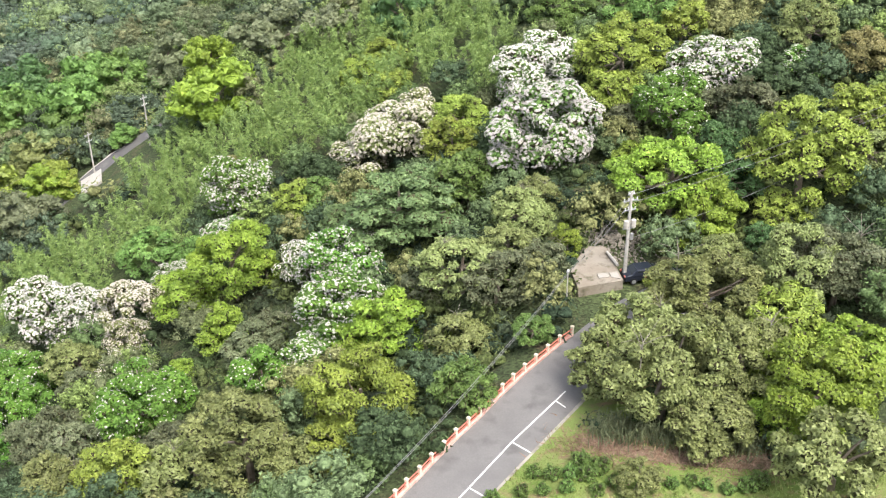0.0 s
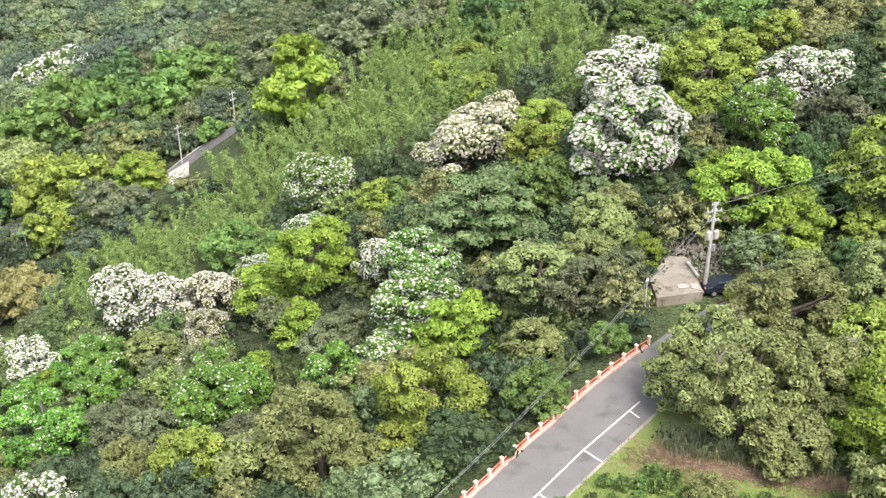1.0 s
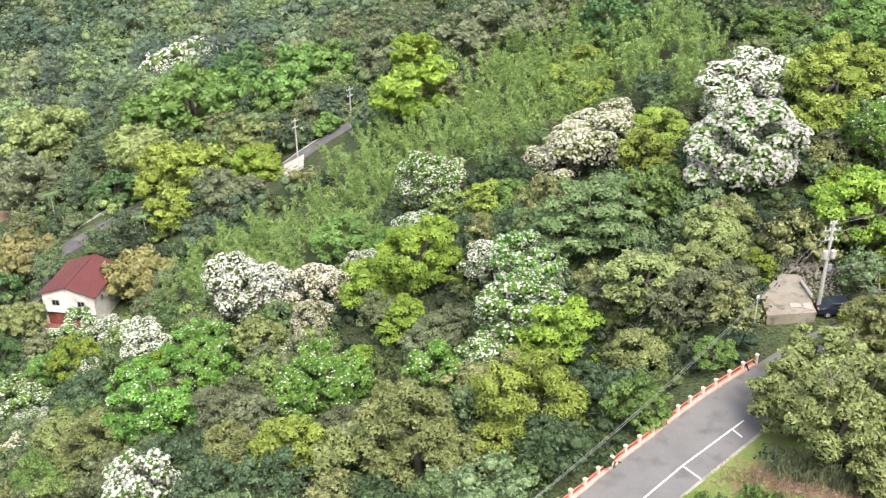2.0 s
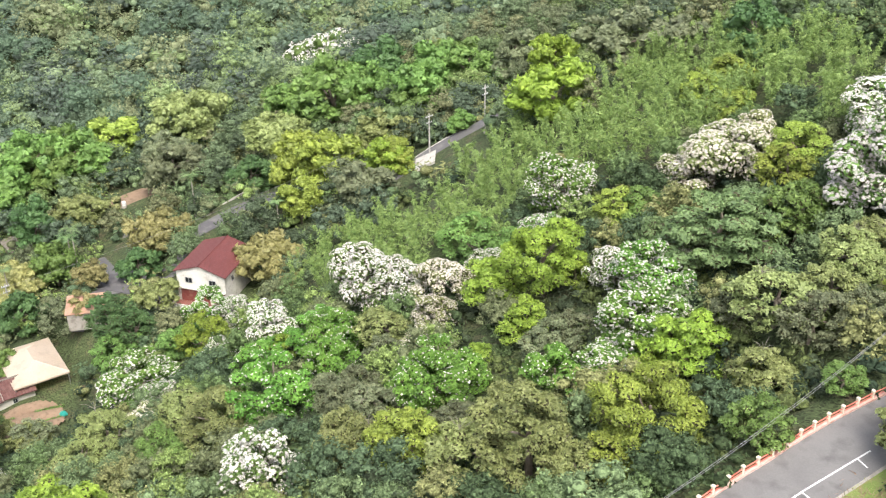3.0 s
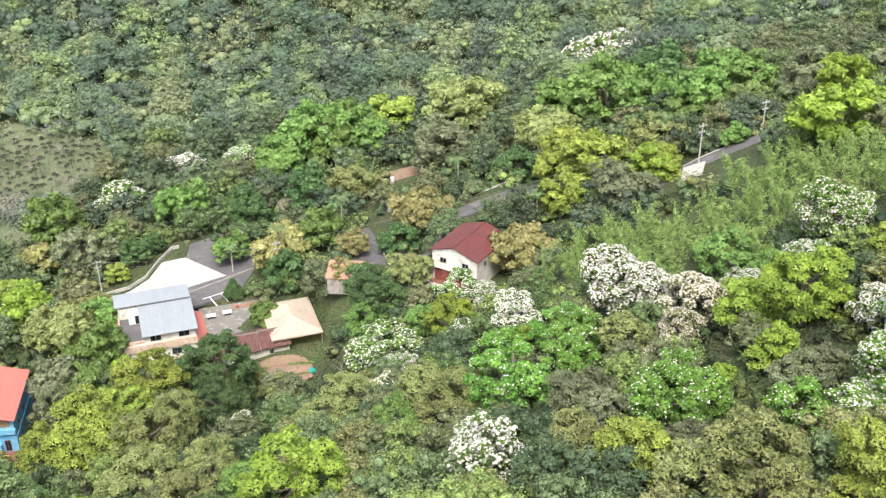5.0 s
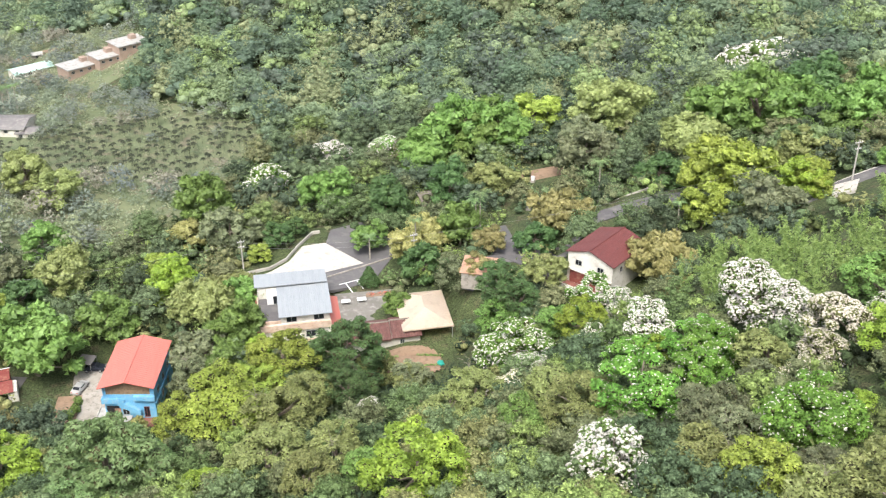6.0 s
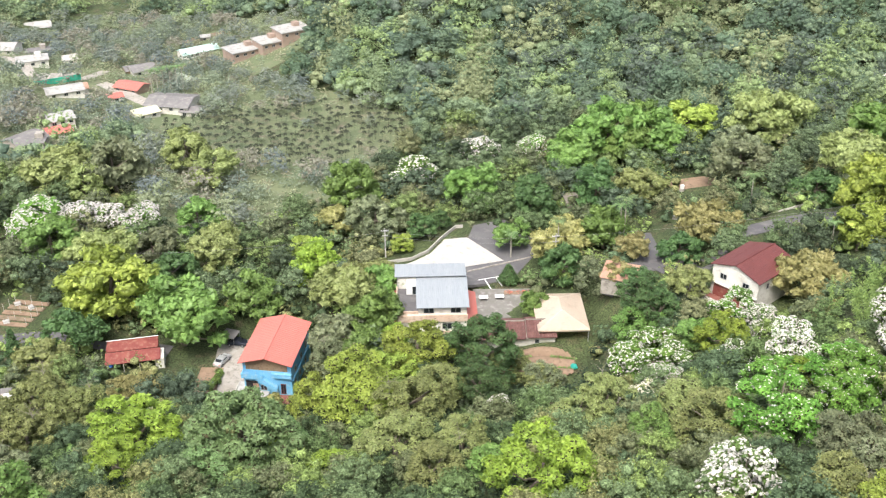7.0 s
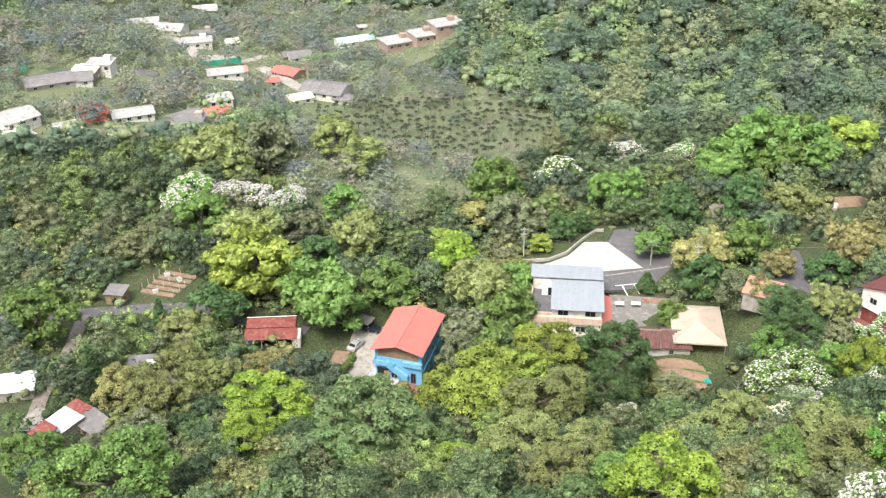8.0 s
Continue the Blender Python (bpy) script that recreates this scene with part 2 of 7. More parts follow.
ROOF_GREY = surface("dark_grey_roof", (0.16, 0.15, 0.15), (0.21, 0.2, 0.19), 0.3, (0.28, 0.26, 0.24), 4, 0.7)
ROOF_TEAL = surface("pale_teal_roof", (0.4, 0.6, 0.54), (0.48, 0.64, 0.58), 0.3, None, 4, 0.6)
TEMPLE_RED = surface("orange_red_glazed_roof", (0.36, 0.1, 0.055), (0.3, 0.08, 0.05), 1, None, 5, 0.5)
GREEN_MESH = surface("green_sheeting", (0.05, 0.42, 0.28), (0.08, 0.48, 0.32), 0.5, None, 4, 0.6)
TIMBER = surface("bare_brown_timber", (0.25, 0.17, 0.1), (0.32, 0.22, 0.14), 1.0, (0.16, 0.11, 0.07), 10, 0.85)
EARTH = surface("tilled_brown_earth", (0.24, 0.165, 0.11), (0.29, 0.2, 0.14), 0.5, (0.17, 0.12, 0.08), 5, 0.95, bump=0.4)
STONE = surface("rubble_stone", (0.2, 0.18, 0.15), (0.28, 0.25, 0.21), 1.0, (0.1, 0.09, 0.075), 6, 0.95)
BARE_METAL = surface("bright_bare_metal_roof", (0.62, 0.62, 0.61), (0.55, 0.55, 0.54), 0.4, (0.36, 0.27, 0.22), 5, 0.55)
GLASS, _n, _l, _b = material("dark_window_glass", 0.15)
_b.inputs["Base Color"].default_value = (0.02, 0.024, 0.028, 1)
BLACK = surface("black_rubber_and_shade", (0.02, 0.02, 0.022), (0.035, 0.035, 0.036), 2, None, 10, 0.7)
SILVER = surface("silver_car_paint", (0.55, 0.55, 0.54), (0.6, 0.6, 0.6), 1, None, 30, 0.3, 0.5)
DARK_PAINT = surface("dark_blue_car_paint", (0.02, 0.025, 0.04), (0.03, 0.035, 0.05), 1, None, 30, 0.3, 0.3)
WOOD_POLE = surface("grey_concrete_pole", (0.4, 0.38, 0.35), (0.48, 0.46, 0.42), 1, (0.3, 0.28, 0.26), 10, 0.85)


# ---- helpers for meshes ----
def mesh_part(name, data, mat, parent, label=""):
    ob = new(name, data)
    if mat is not None and not data.materials:
        data.materials.append(mat)
    # Crown cores in slot 1 take the dark shade colour.
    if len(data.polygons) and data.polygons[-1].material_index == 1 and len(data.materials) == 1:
        data.materials.append(SHADE_CORES)
    ob.parent = parent
    return tagged(ob, label)


def part(name, bm, mat, parent, label=""):
    data = bpy.data.meshes.new(name)
    bm.to_mesh(data)
    bm.free()
    return mesh_part(name, data, mat, parent, label)


def boxes(*items):
    """A bmesh of boxes, each (x0, y0, z0, x1, y1, z1)."""
    bm = bmesh.new()
    for x0, y0, z0, x1, y1, z1 in items:
        m = Matrix.LocRotScale(((x0 + x1) / 2, (y0 + y1) / 2, (z0 + z1) / 2), None, (abs(x1 - x0), abs(y1 - y0), abs(z1 - z0)))
        bmesh.ops.create_cube(bm, size=1, matrix=m)
    return bm


def tube(points, radius, sides=6, tip=None):
    """A round bar along points, tapering to tip."""
    bm = bmesh.new()
    pts = [Vector(p) for p in points]
    rings = []
    for i, p in enumerate(pts):
        way = (pts[min(i + 1, len(pts) - 1)] - pts[max(i - 1, 0)]).normalized()
        a = way.orthogonal().normalized()
        b = way.cross(a)
        r = radius if tip is None else radius + (tip - radius) * i / (len(pts) - 1)
        rings.append([bm.verts.new(p + (a * math.cos(k * math.tau / sides) + b * math.sin(k * math.tau / sides)) * r) for k in range(sides)])
    for r0, r1 in zip(rings, rings[1:]):
        for k in range(sides):
            bm.faces.new((r0[k], r0[(k + 1) % sides], r1[(k + 1) % sides], r1[k]))
    bm.faces.new(rings[0][::-1])
    bm.faces.new(rings[-1])
    return bm


def slab(outline, thick):
    """A sheet with the given corners (x, y, z) on top and that thickness below."""
    bm = bmesh.new()
    top = [bm.verts.new(p) for p in outline]
    low = [bm.verts.new((p[0], p[1], p[2] - thick)) for p in outline]
    bm.faces.new(top)
    bm.faces.new(low[::-1])
    n = len(top)
    for i in range(n):
        bm.faces.new((top[i], low[i], low[(i + 1) % n], top[(i + 1) % n]))
    bmesh.ops.recalc_face_normals(bm, faces=bm.faces)
    return bm


def thing(name, m, label, category, group="", kind=""):
    ob = new(name)
    ob.matrix_world = m
    return tagged(ob, label, category, group, kind)


# ---- ground ----
HILL_WIDTH, BASE = 75, -8
# rows of broad swells from south to north: row, first column, heights
HILLS = []
HILLS += [(-100, -480 + 95 * i, h) for i, h in enumerate((-3.5, -6.5, -7.2, 5.9, 9.3, 26.7, 31.1,))]
HILLS += [(-5, -480 + 95 * i, h) for i, h in enumerate((-1.1, 7.8, 2.5, -4, 22.4, 29.1, 17.7, 42.2,))]
HILLS += [(90, -480 + 95 * i, h) for i, h in enumerate((-1.5, 11.7, 8.7, 1, -14.4, 30.1, 4.4, 45.7,))]
HILLS += [(185, -480 + 95 * i, h) for i, h in enumerate((-15, -8.9, -22, 19, 4, 30, 29.6, 29.7,))]
HILLS += [(280, -480 + 95 * i, h) for i, h in enumerate((-14.1, 14.9, 33.3, -20.8, 1.4, 20.9, 9.9, 38.3,))]
HILLS += [(375, -480 + 95 * i, h) for i, h in enumerate((-5.3, 8.8, 25.4, 14.7, 21, 16.7, 25.8, 33.5,))]
HILLS += [(470, -290 + 95 * i, h) for i, h in enumerate((7.6, 24.8, 14.1, 7.3, 23.2,))]

ROAD_ANGLE = 56.0
# level places: middle, half sizes, turn, height, width of the bank round it
PADS = [
    (13, 60, 9, 5, ROAD_ANGLE, 72.8, 9), (17, 93, 9, 8, ROAD_ANGLE, 72.0, 10), (4.0, 65.5, 36, 3.4, ROAD_ANGLE, 72.0, 5),
    (-112, 116, 8, 7, 46, 8.8, 14), (-91, 143, 8, 11, 10, 24.0, 14), (-113, 152, 9, 4, 60, 18.0, 8), (-156, 137, 15, 12, 52, 8.0, 9), (-143, 116, 8, 7, 52, 6.0, 6),
    (-133.5, 127.5, 7, 5, 52, 8.4, 4), (-119.5, 129.7, 5, 7, 52, 10.0, 5), (-150, 82.5, 7, 15, 42, 0.5, 9), (-164, 80, 8, 8, 60, -0.6, 6),
    (-175.5, 67.5, 6, 4, 55, 1.0, 6), (-103.5, 172, 9, 3.2, 72, 24.0, 8),
]


def ground_z(x, y):
    x, y = np.asarray(x, float), np.asarray(y, float)
    z = np.full(x.shape, BASE)
    for cy, cx, h in HILLS:
        z = z + h * np.exp(-((x - cx) ** 2 + (y - cy) ** 2) / (2 * HILL_WIDTH ** 2))
    for cx, cy, hx, hy, turn, level, bank in PADS:
        c, s = math.cos(radians(turn)), math.sin(radians(turn))
        u, v = np.abs((x - cx) * c + (y - cy) * s), np.abs((y - cy) * c - (x - cx) * s)
        d = np.hypot(np.maximum(u - hx, 0), np.maximum(v - hy, 0))
        w = np.clip(1 - d / bank, 0, 1)
        w = w * w * (3 - 2 * w)
        z = z * (1 - w) + level * w
    return z


def gz(x, y):
    return float(ground_z(np.array([x]), np.array([y]))[0])


def sheet(name, xs, ys, mat, lift=0.0):
    X, Y = np.meshgrid(xs, ys)
    Z = ground_z(X, Y) + lift
    nx, ny = len(xs), len(ys)
    i = np.arange(nx * ny).reshape(ny, nx)
    quads = np.stack([i[:-1, :-1], i[:-1, 1:], i[1:, 1:], i[1:, :-1]], -1).reshape(-1, 4)
    data = bpy.data.meshes.new(name)
    data.from_pydata(np.stack([X, Y, Z], -1).reshape(-1, 3).tolist(), [], quads.tolist())
    data.shade_smooth()
    data.materials.append(mat)
    return new(name, data)


far_steps = [120, 180, 280, 450, 700, 1100, 1700, 2500]
ground = sheet("ground", [-440 - s for s in far_steps[::-1]] + list(np.arange(-440, 60, 2.5)) + [60 + s for s in far_steps],
               [-20 - s for s in far_steps[::-1]] + list(np.arange(-20, 300, 2.5)) + list(np.arange(300, 520, 8)) + [500 + s for s in far_steps], SOIL)
tagged(ground, "dark soil and undergrowth of the wooded valley", "ground", kind="structure")


def ribbon(name, line, width, mat, lift, level=None, kind="structure", label="", category="road", skirt=0.5):
    """A strip along a line of places, laid on the ground."""
    pts = [Vector((x, y, 0)) for x, y in line]
    dense = []
    for a, b in zip(pts, pts[1:]):
        n = max(1, int((b - a).length / 1.5))
        dense += [a.lerp(b, k / n) for k in range(n)]
    dense.append(pts[-1])
    for _ in range(6):
        dense = [dense[0]] + [(a + b * 2 + c) / 4 for a, b, c in zip(dense, dense[1:], dense[2:])] + [dense[-1]]
    bm = bmesh.new()
    rows = []
    for i, p in enumerate(dense):
        way = (dense[min(i + 1, len(dense) - 1)] - dense[max(i - 1, 0)]).normalized()
        side = Vector((-way.y, way.x, 0)) * width / 2
        row = []
        for q, down in ((p + side * 1.0, skirt), (p + side, 0), (p, 0), (p - side, 0), (p - side, skirt)):
            z = (gz(p.x, p.y) if level is None else level) + lift - down
            row.append(bm.verts.new((q.x, q.y, z)))
        rows.append(row)
    for a, b in zip(rows, rows[1:]):
        for k in range(4):
            bm.faces.new((a[k], a[k + 1], b[k + 1], b[k]))
    bmesh.ops.recalc_face_normals(bm, faces=bm.faces)
    ob = part(name, bm, mat, None, label)
    return tagged(ob, category=category, kind=kind)


def inside(poly, x, y):
    x, y = np.asarray(x, float), np.asarray(y, float)
    res = np.zeros(x.shape, bool)
    for (x0, y0), (x1, y1) in zip(poly, poly[1:] + poly[:1]):
        cross = ((y0 > y) != (y1 > y)) & (x < (x1 - x0) * (y - y0) / (y1 - y0 + 1e-9) + x0)
        res ^= cross
    return res


def near_line(line, x, y, width):
    x, y = np.asarray(x, float), np.asarray(y, float)
    res = np.zeros(x.shape, bool)
    for (x0, y0), (x1, y1) in zip(line, line[1:]):
        dx, dy = x1 - x0, y1 - y0
        s = np.clip(((x - x0) * dx + (y - y0) * dy) / (dx * dx + dy * dy), 0, 1)
        res |= np.hypot(x - x0 - s * dx, y - y0 - s * dy) < width
    return res


ROAD_EDGE = [(-3.44, 58.15), (-0.93, 62.01), (1.85, 66.14), (4.65, 70.37), (7.61, 74.43), (11.04, 78.57)]
HILL_ROAD = [(-27, 19), (-11, 43)] + [(x + 2.55, y - 1.72) for x, y in ROAD_EDGE] + [(18.5, 83), (26, 87), (36, 91)]
ribbon("road", HILL_ROAD, 5.9, ASPHALT, 0.08, 72.0, label="grey asphalt hill road with white parking lines")
MID_ROAD = [(-116, 138), (-118, 146), (-112, 152), (-107, 160), (-104.5, 168), (-102.6, 175), (-98, 184), (-92, 192)]
UPPER_LANE = [(-67.7, 170.5), (-64.2, 174.6), (-61.7, 178.5), (-58.5, 182.1), (-54.9, 184.6), (-51.3, 187.0)]
ribbon("road", MID_ROAD, 3.7, DARK_ASPHALT, 0.12, label="narrow grey asphalt lane through the hamlet")
ribbon("road", UPPER_LANE, 4.6, DARK_ASPHALT, 0.15, label="narrow grey lane climbing past bamboo")
VALLEY_ROAD = [(-212.2, 15.3), (-206.4, 27.6), (-201.8, 37.9), (-198.0, 47.5), (-192.6, 56.6), (-183.2, 65.4), (-173.0, 73.4)]
ribbon("road", VALLEY_ROAD, 4.5, DARK_ASPHALT, 0.12, label="grey valley road half hidden by trees")

LANE = [(-156.4, 16.6), (-161.2, 18.4), (-170.0, 21.3), (-177.4, 24.9), (-183.8, 28.0), (-189.8, 31.2), (-197.5, 34.5), (-202.0, 36.8)]

# ---- clearings ----
BAMBOO_AREA = [(-69.1, 130.9), (-70.2, 148.3), (-59.8, 150.5), (-51.2, 153.7), (-49.2, 165.4), (-41.0, 170.6), (-27.8, 156.0), (-27.8, 183.2), (-19.9, 191.3), (-4.2, 179.0), (-1.0, 176.3), (11.9, 163.0), (9.2, 145.9), (5.0, 135.8), (2.6, 145.9), (-12.5, 137.7), (-15.9, 133.4), (-27.7, 140.9), (-34.3, 136.0), (-33.6, 125.3), (-41.3, 124.9), (-43.9, 116.5), (-51.7, 117.6)]
ARECA_AREA = [(-214, 95), (-245, 97), (-280, 117), (-301, 146), (-322, 165), (-307, 181), (-275, 184), (-239, 185), (-223, 172), (-207, 148), (-204, 113)]
PALM_ROWS = [(-289, 131), (-290, 150), (-266, 180), (-238, 185), (-219, 168), (-224, 143), (-245, 128), (-264, 119)]
VILLAGE = [(-292, 150), (-284, 110), (-285, 84), (-295, 39), (-358, 45), (-475, 100), (-478, 204), (-345, 216), (-322, 206), (-318, 178)]
CLEARINGS = [
    [(1, 50), (32, 40), (33, 56), (22, 60), (15, 63), (9.5, 66), (4, 62)],
    [(11.5, 84), (20, 85), (21, 92), (17, 97), (12, 92)],
    [(-100, 137), (-84, 137), (-83, 154), (-100, 156)],
    [(-166, 118), (-136, 107), (-115, 118), (-111, 130), (-121, 138), (-143, 133), (-144, 146), (-158, 153), (-167, 143)],
    [(-117, 112), (-108, 120), (-95, 108), (-104, 100)],
    [(-150, 72), (-140, 84), (-155, 99), (-170, 92), (-174, 78), (-160, 72)],
    [(-184, 62), (-172, 57), (-163, 70), (-176, 77)],
    [(-130, 172), (-122, 166), (-116, 174), (-124, 182)],
    [(-72, 200), (-78, 204), (-72, 212), (-66, 208)],
    [(-135.3, 167.5), (-129.1, 169.0), (-118.8, 157.7), (-105.2, 153.3), (-98.5, 143.9), (-116.8, 145.1), (-124.5, 156.5)],
    [(-217.0, 55.2), (-210.9, 64.6), (-196.8, 58.2), (-202.7, 47.1)],
    [(-152.6, 67.1), (-168.3, 79.7), (-166.7, 88.3), (-139.6, 71.4)],
    [(-126.4, 115.7), (-117.2, 123.6), (-113.5, 132.7), (-106.1, 124.9), (-92.1, 103.4), (-111.4, 110.9), (-117.7, 114.1), (-121.1, 113.1)],
    [(-69, 164), (-60, 162), (-50, 175), (-46, 184), (-55, 186), (-69, 172)],
    [(-25.5, 83), (-24, 87.5), (-21, 86), (-20.5, 80), (-22.5, 78), (-24.5, 79)],
    [(-142.5, 188.3), (-130.9, 196.0), (-136.8, 204.5), (-150.2, 198.3)],
]


# open ground before the houses: middle, half width, length
FRONTS = [(-336, 185, 11, 34), (-332, 196, 11, 30), (-91.6, 146.4, 7, 15), (-143, 116, 9, 20), (-124, 121, 9, 14), (-119, 127, 11, 20), (-153, 86, 8, 34), (-166, 82, 6, 26), (-176, 68, 7, 24), (-120, 146, 5, 9), (-105, 110, 10, 24), (-154, 138, 9, 10), (-112, 151, 9, 13), (-139.3, 195.2, 11, 16), (-126.1, 154.8, 6, 10), (-108.7, 178.2, 9, 10),
          (-104, 171, 6, 14), (-117.8, 154.0, 9, 16), (-206.4, 55.2, 8, 15), (-200.9, 40.0, 8, 16), (-155.4, 76.5, 6, 22), (-169.9, 30.3, 3, 14), (-186.9, 48.3, 3, 14), (-61.9, 174.2, 6, 30), (-59.6, 180.3, 6, 26), (-56.2, 183.4, 5, 20), (-209, 40, 8, 14), (-149.4, 20.9, 4, 16), (-153.8, 24.1, 4, 16), (-147.3, 17.4, 4, 16)]


def is_clear(x, y, gap=1.6, fronts=True):
    c = near_line(HILL_ROAD[:-2], x, y, 2.8 + gap) | near_line(MID_ROAD, x, y, 2.3 + gap) | near_line(UPPER_LANE, x, y, 2.3 + gap) | near_line(VALLEY_ROAD, x, y, 2.5 + gap) | near_line(LANE, x, y, 1.2 + gap)
    for poly in CLEARINGS:
        c |= inside(poly, x, y)
    for sx, sy, half, long in FRONTS if fronts else []:
        away = math.hypot(sx, sy)
        ahead, across = ((x - sx) * -sx + (y - sy) * -sy) / away, np.abs((x - sx) * -sy + (y - sy) * sx) / away
        c |= (across < half + gap * 0.5) & (ahead > -2) & (ahead < long)
    return c


# ---- trees ----
ICO = [(0, 0, -1), (0.72, -0.53, -0.45), (-0.28, -0.85, -0.45), (-0.89, 0, -0.45), (-0.28, 0.85, -0.45), (0.72, 0.53, -0.45),
       (0.28, -0.85, 0.45), (-0.72, -0.53, 0.45), (-0.72, 0.53, 0.45), (0.28, 0.85, 0.45), (0.89, 0, 0.45), (0, 0, 1)]
ICO_FACES = np.array([(0, 1, 2), (1, 0, 5), (0, 2, 3), (0, 3, 4), (0, 4, 5), (1, 5, 10), (2, 1, 6), (3, 2, 7), (4, 3, 8), (5, 4, 9),
                      (1, 10, 6), (2, 6, 7), (3, 7, 8), (4, 8, 9), (5, 9, 10), (6, 10, 11), (7, 6, 11), (8, 7, 11), (9, 8, 11), (10, 9, 11)])
ICO = np.array(ICO)


def unit(v):
    return v / np.maximum(np.linalg.norm(v, axis=-1, keepdims=True), 1e-9)


def pads_of(rng, count, high, low=-0.45, boughs=7):
    """Leafy pads of a crown of radius 1, gathered on a few boughs with gaps between: their middles and radii."""
    k = np.arange(count) + 0.5
    z = 1 - (1 - low) * k / count
    a = k * 2.39996 + rng.uniform(0, 6.28)
    flat = np.sqrt(np.clip(1 - z * z, 0, 1))
    way = unit(np.stack([np.cos(a) * flat, np.sin(a) * flat, z], 1) + rng.normal(0, 0.13, (count, 3)))
    lobes = unit(rng.normal(size=(boughs, 3)) * np.array([1, 1, 0.7]) + np.array([0, 0, 0.25]))
    near = np.clip(((way @ lobes.T).max(1) - 0.45) / 0.5, 0, 1)
    reach = (0.42 + 0.5 * near) * rng.uniform(0.88, 1.1, count)
    mid = way * reach[:, None] * np.array([1, 1, high])
    rad = rng.uniform(0.7, 1.25, count) * 1.5 / math.sqrt(count)
    return mid, rad


def leaves_on(rng, mid, rad, count, size, slim=0.5, ruffle=0.6, squash=0.7, lift=0.5):
    """Corner points (count, 3, 3) of leaf sprays on the upper side of the pads."""
    pick = rng.choice(len(rad), count * 3, p=rad ** 2 / (rad ** 2).sum())
    way = unit(rng.normal(size=(count * 3, 3)) + np.array([0, 0, lift]))
    way[:, 2] = np.where(way[:, 2] < -0.35, -way[:, 2], way[:, 2])
    at = mid[pick] + way * (rad[pick] * rng.uniform(0.72, 1.16, count * 3))[:, None] * np.array([1, 1, squash])
    d = np.linalg.norm((at[:, None] - mid[None]) / np.array([1, 1, squash]), axis=2) / rad[None]
    ok = np.where((d < 0.7).sum(1) <= (rng.random(count * 3) < 0.1))[0][:count]
    at, way = at[ok], way[ok]
    n = unit(way + np.array([0, 0, 0.1]) + rng.normal(size=way.shape) * ruffle)
    t = unit(np.cross(n, rng.normal(size=n.shape)))
    s = np.cross(n, t)
    L = (size * rng.uniform(0.65, 1.4, len(ok)))[:, None]
    return np.stack([at + t * L * 1.15 - n * L * 0.25, at - t * L * 0.65 + s * L * slim * 1.3, at - t * L * 0.65 - s * L * slim * 1.3 - n * L * 0.2], 1)


def quads_mesh(name, quads, cores=None, tone=None, core=0.7, solid=ICO, faces=ICO_FACES, dark_cores=True):
    """One mesh of leaves with three or four corners, and of rough solid cores inside the pads."""
    many = quads.shape[1]
    v = quads.reshape(-1, 3)
    f = np.arange(len(v)).reshape(-1, many)
    data = bpy.data.meshes.new(name)
    nq, tri = len(f), np.zeros((0, 3), int)
    if cores is not None:
        mid, rad = cores
        lumps = 1 + 0.12 * np.sin(np.arange(len(rad) * len(solid)) * 2.4).reshape(len(rad), len(solid), 1)
        cv = (mid[:, None] + solid[None] * lumps * np.array([1, 1, 0.7]) * (rad * core)[:, None, None]).reshape(-1, 3)
        tri = (faces[None] + np.arange(len(rad))[:, None, None] * len(solid)).reshape(-1, 3) + len(v)
        v = np.concatenate([v, cv])
    data.vertices.add(len(v))
    data.vertices.foreach_set("co", v.astype(np.float32).ravel())
    loops = np.concatenate([f.ravel(), tri.ravel()]).astype(np.int32)
    data.loops.add(len(loops))
    data.loops.foreach_set("vertex_index", loops)
    starts = np.concatenate([np.arange(nq) * many, nq * many + np.arange(len(tri)) * 3]).astype(np.int32)
    data.polygons.add(len(starts))
    data.polygons.foreach_set("loop_start", starts)
    data.polygons.foreach_set("material_index", np.concatenate([np.zeros(nq), np.full(len(tri), int(dark_cores))]).astype(np.int32))
    if tone is not None:
        a = data.attributes.new("tone", "FLOAT", "POINT")
        a.data.foreach_set("value", tone.astype(np.float32))
    data.update(calc_edges=True)
    if not dark_cores:
        data.shade_smooth()
    return data


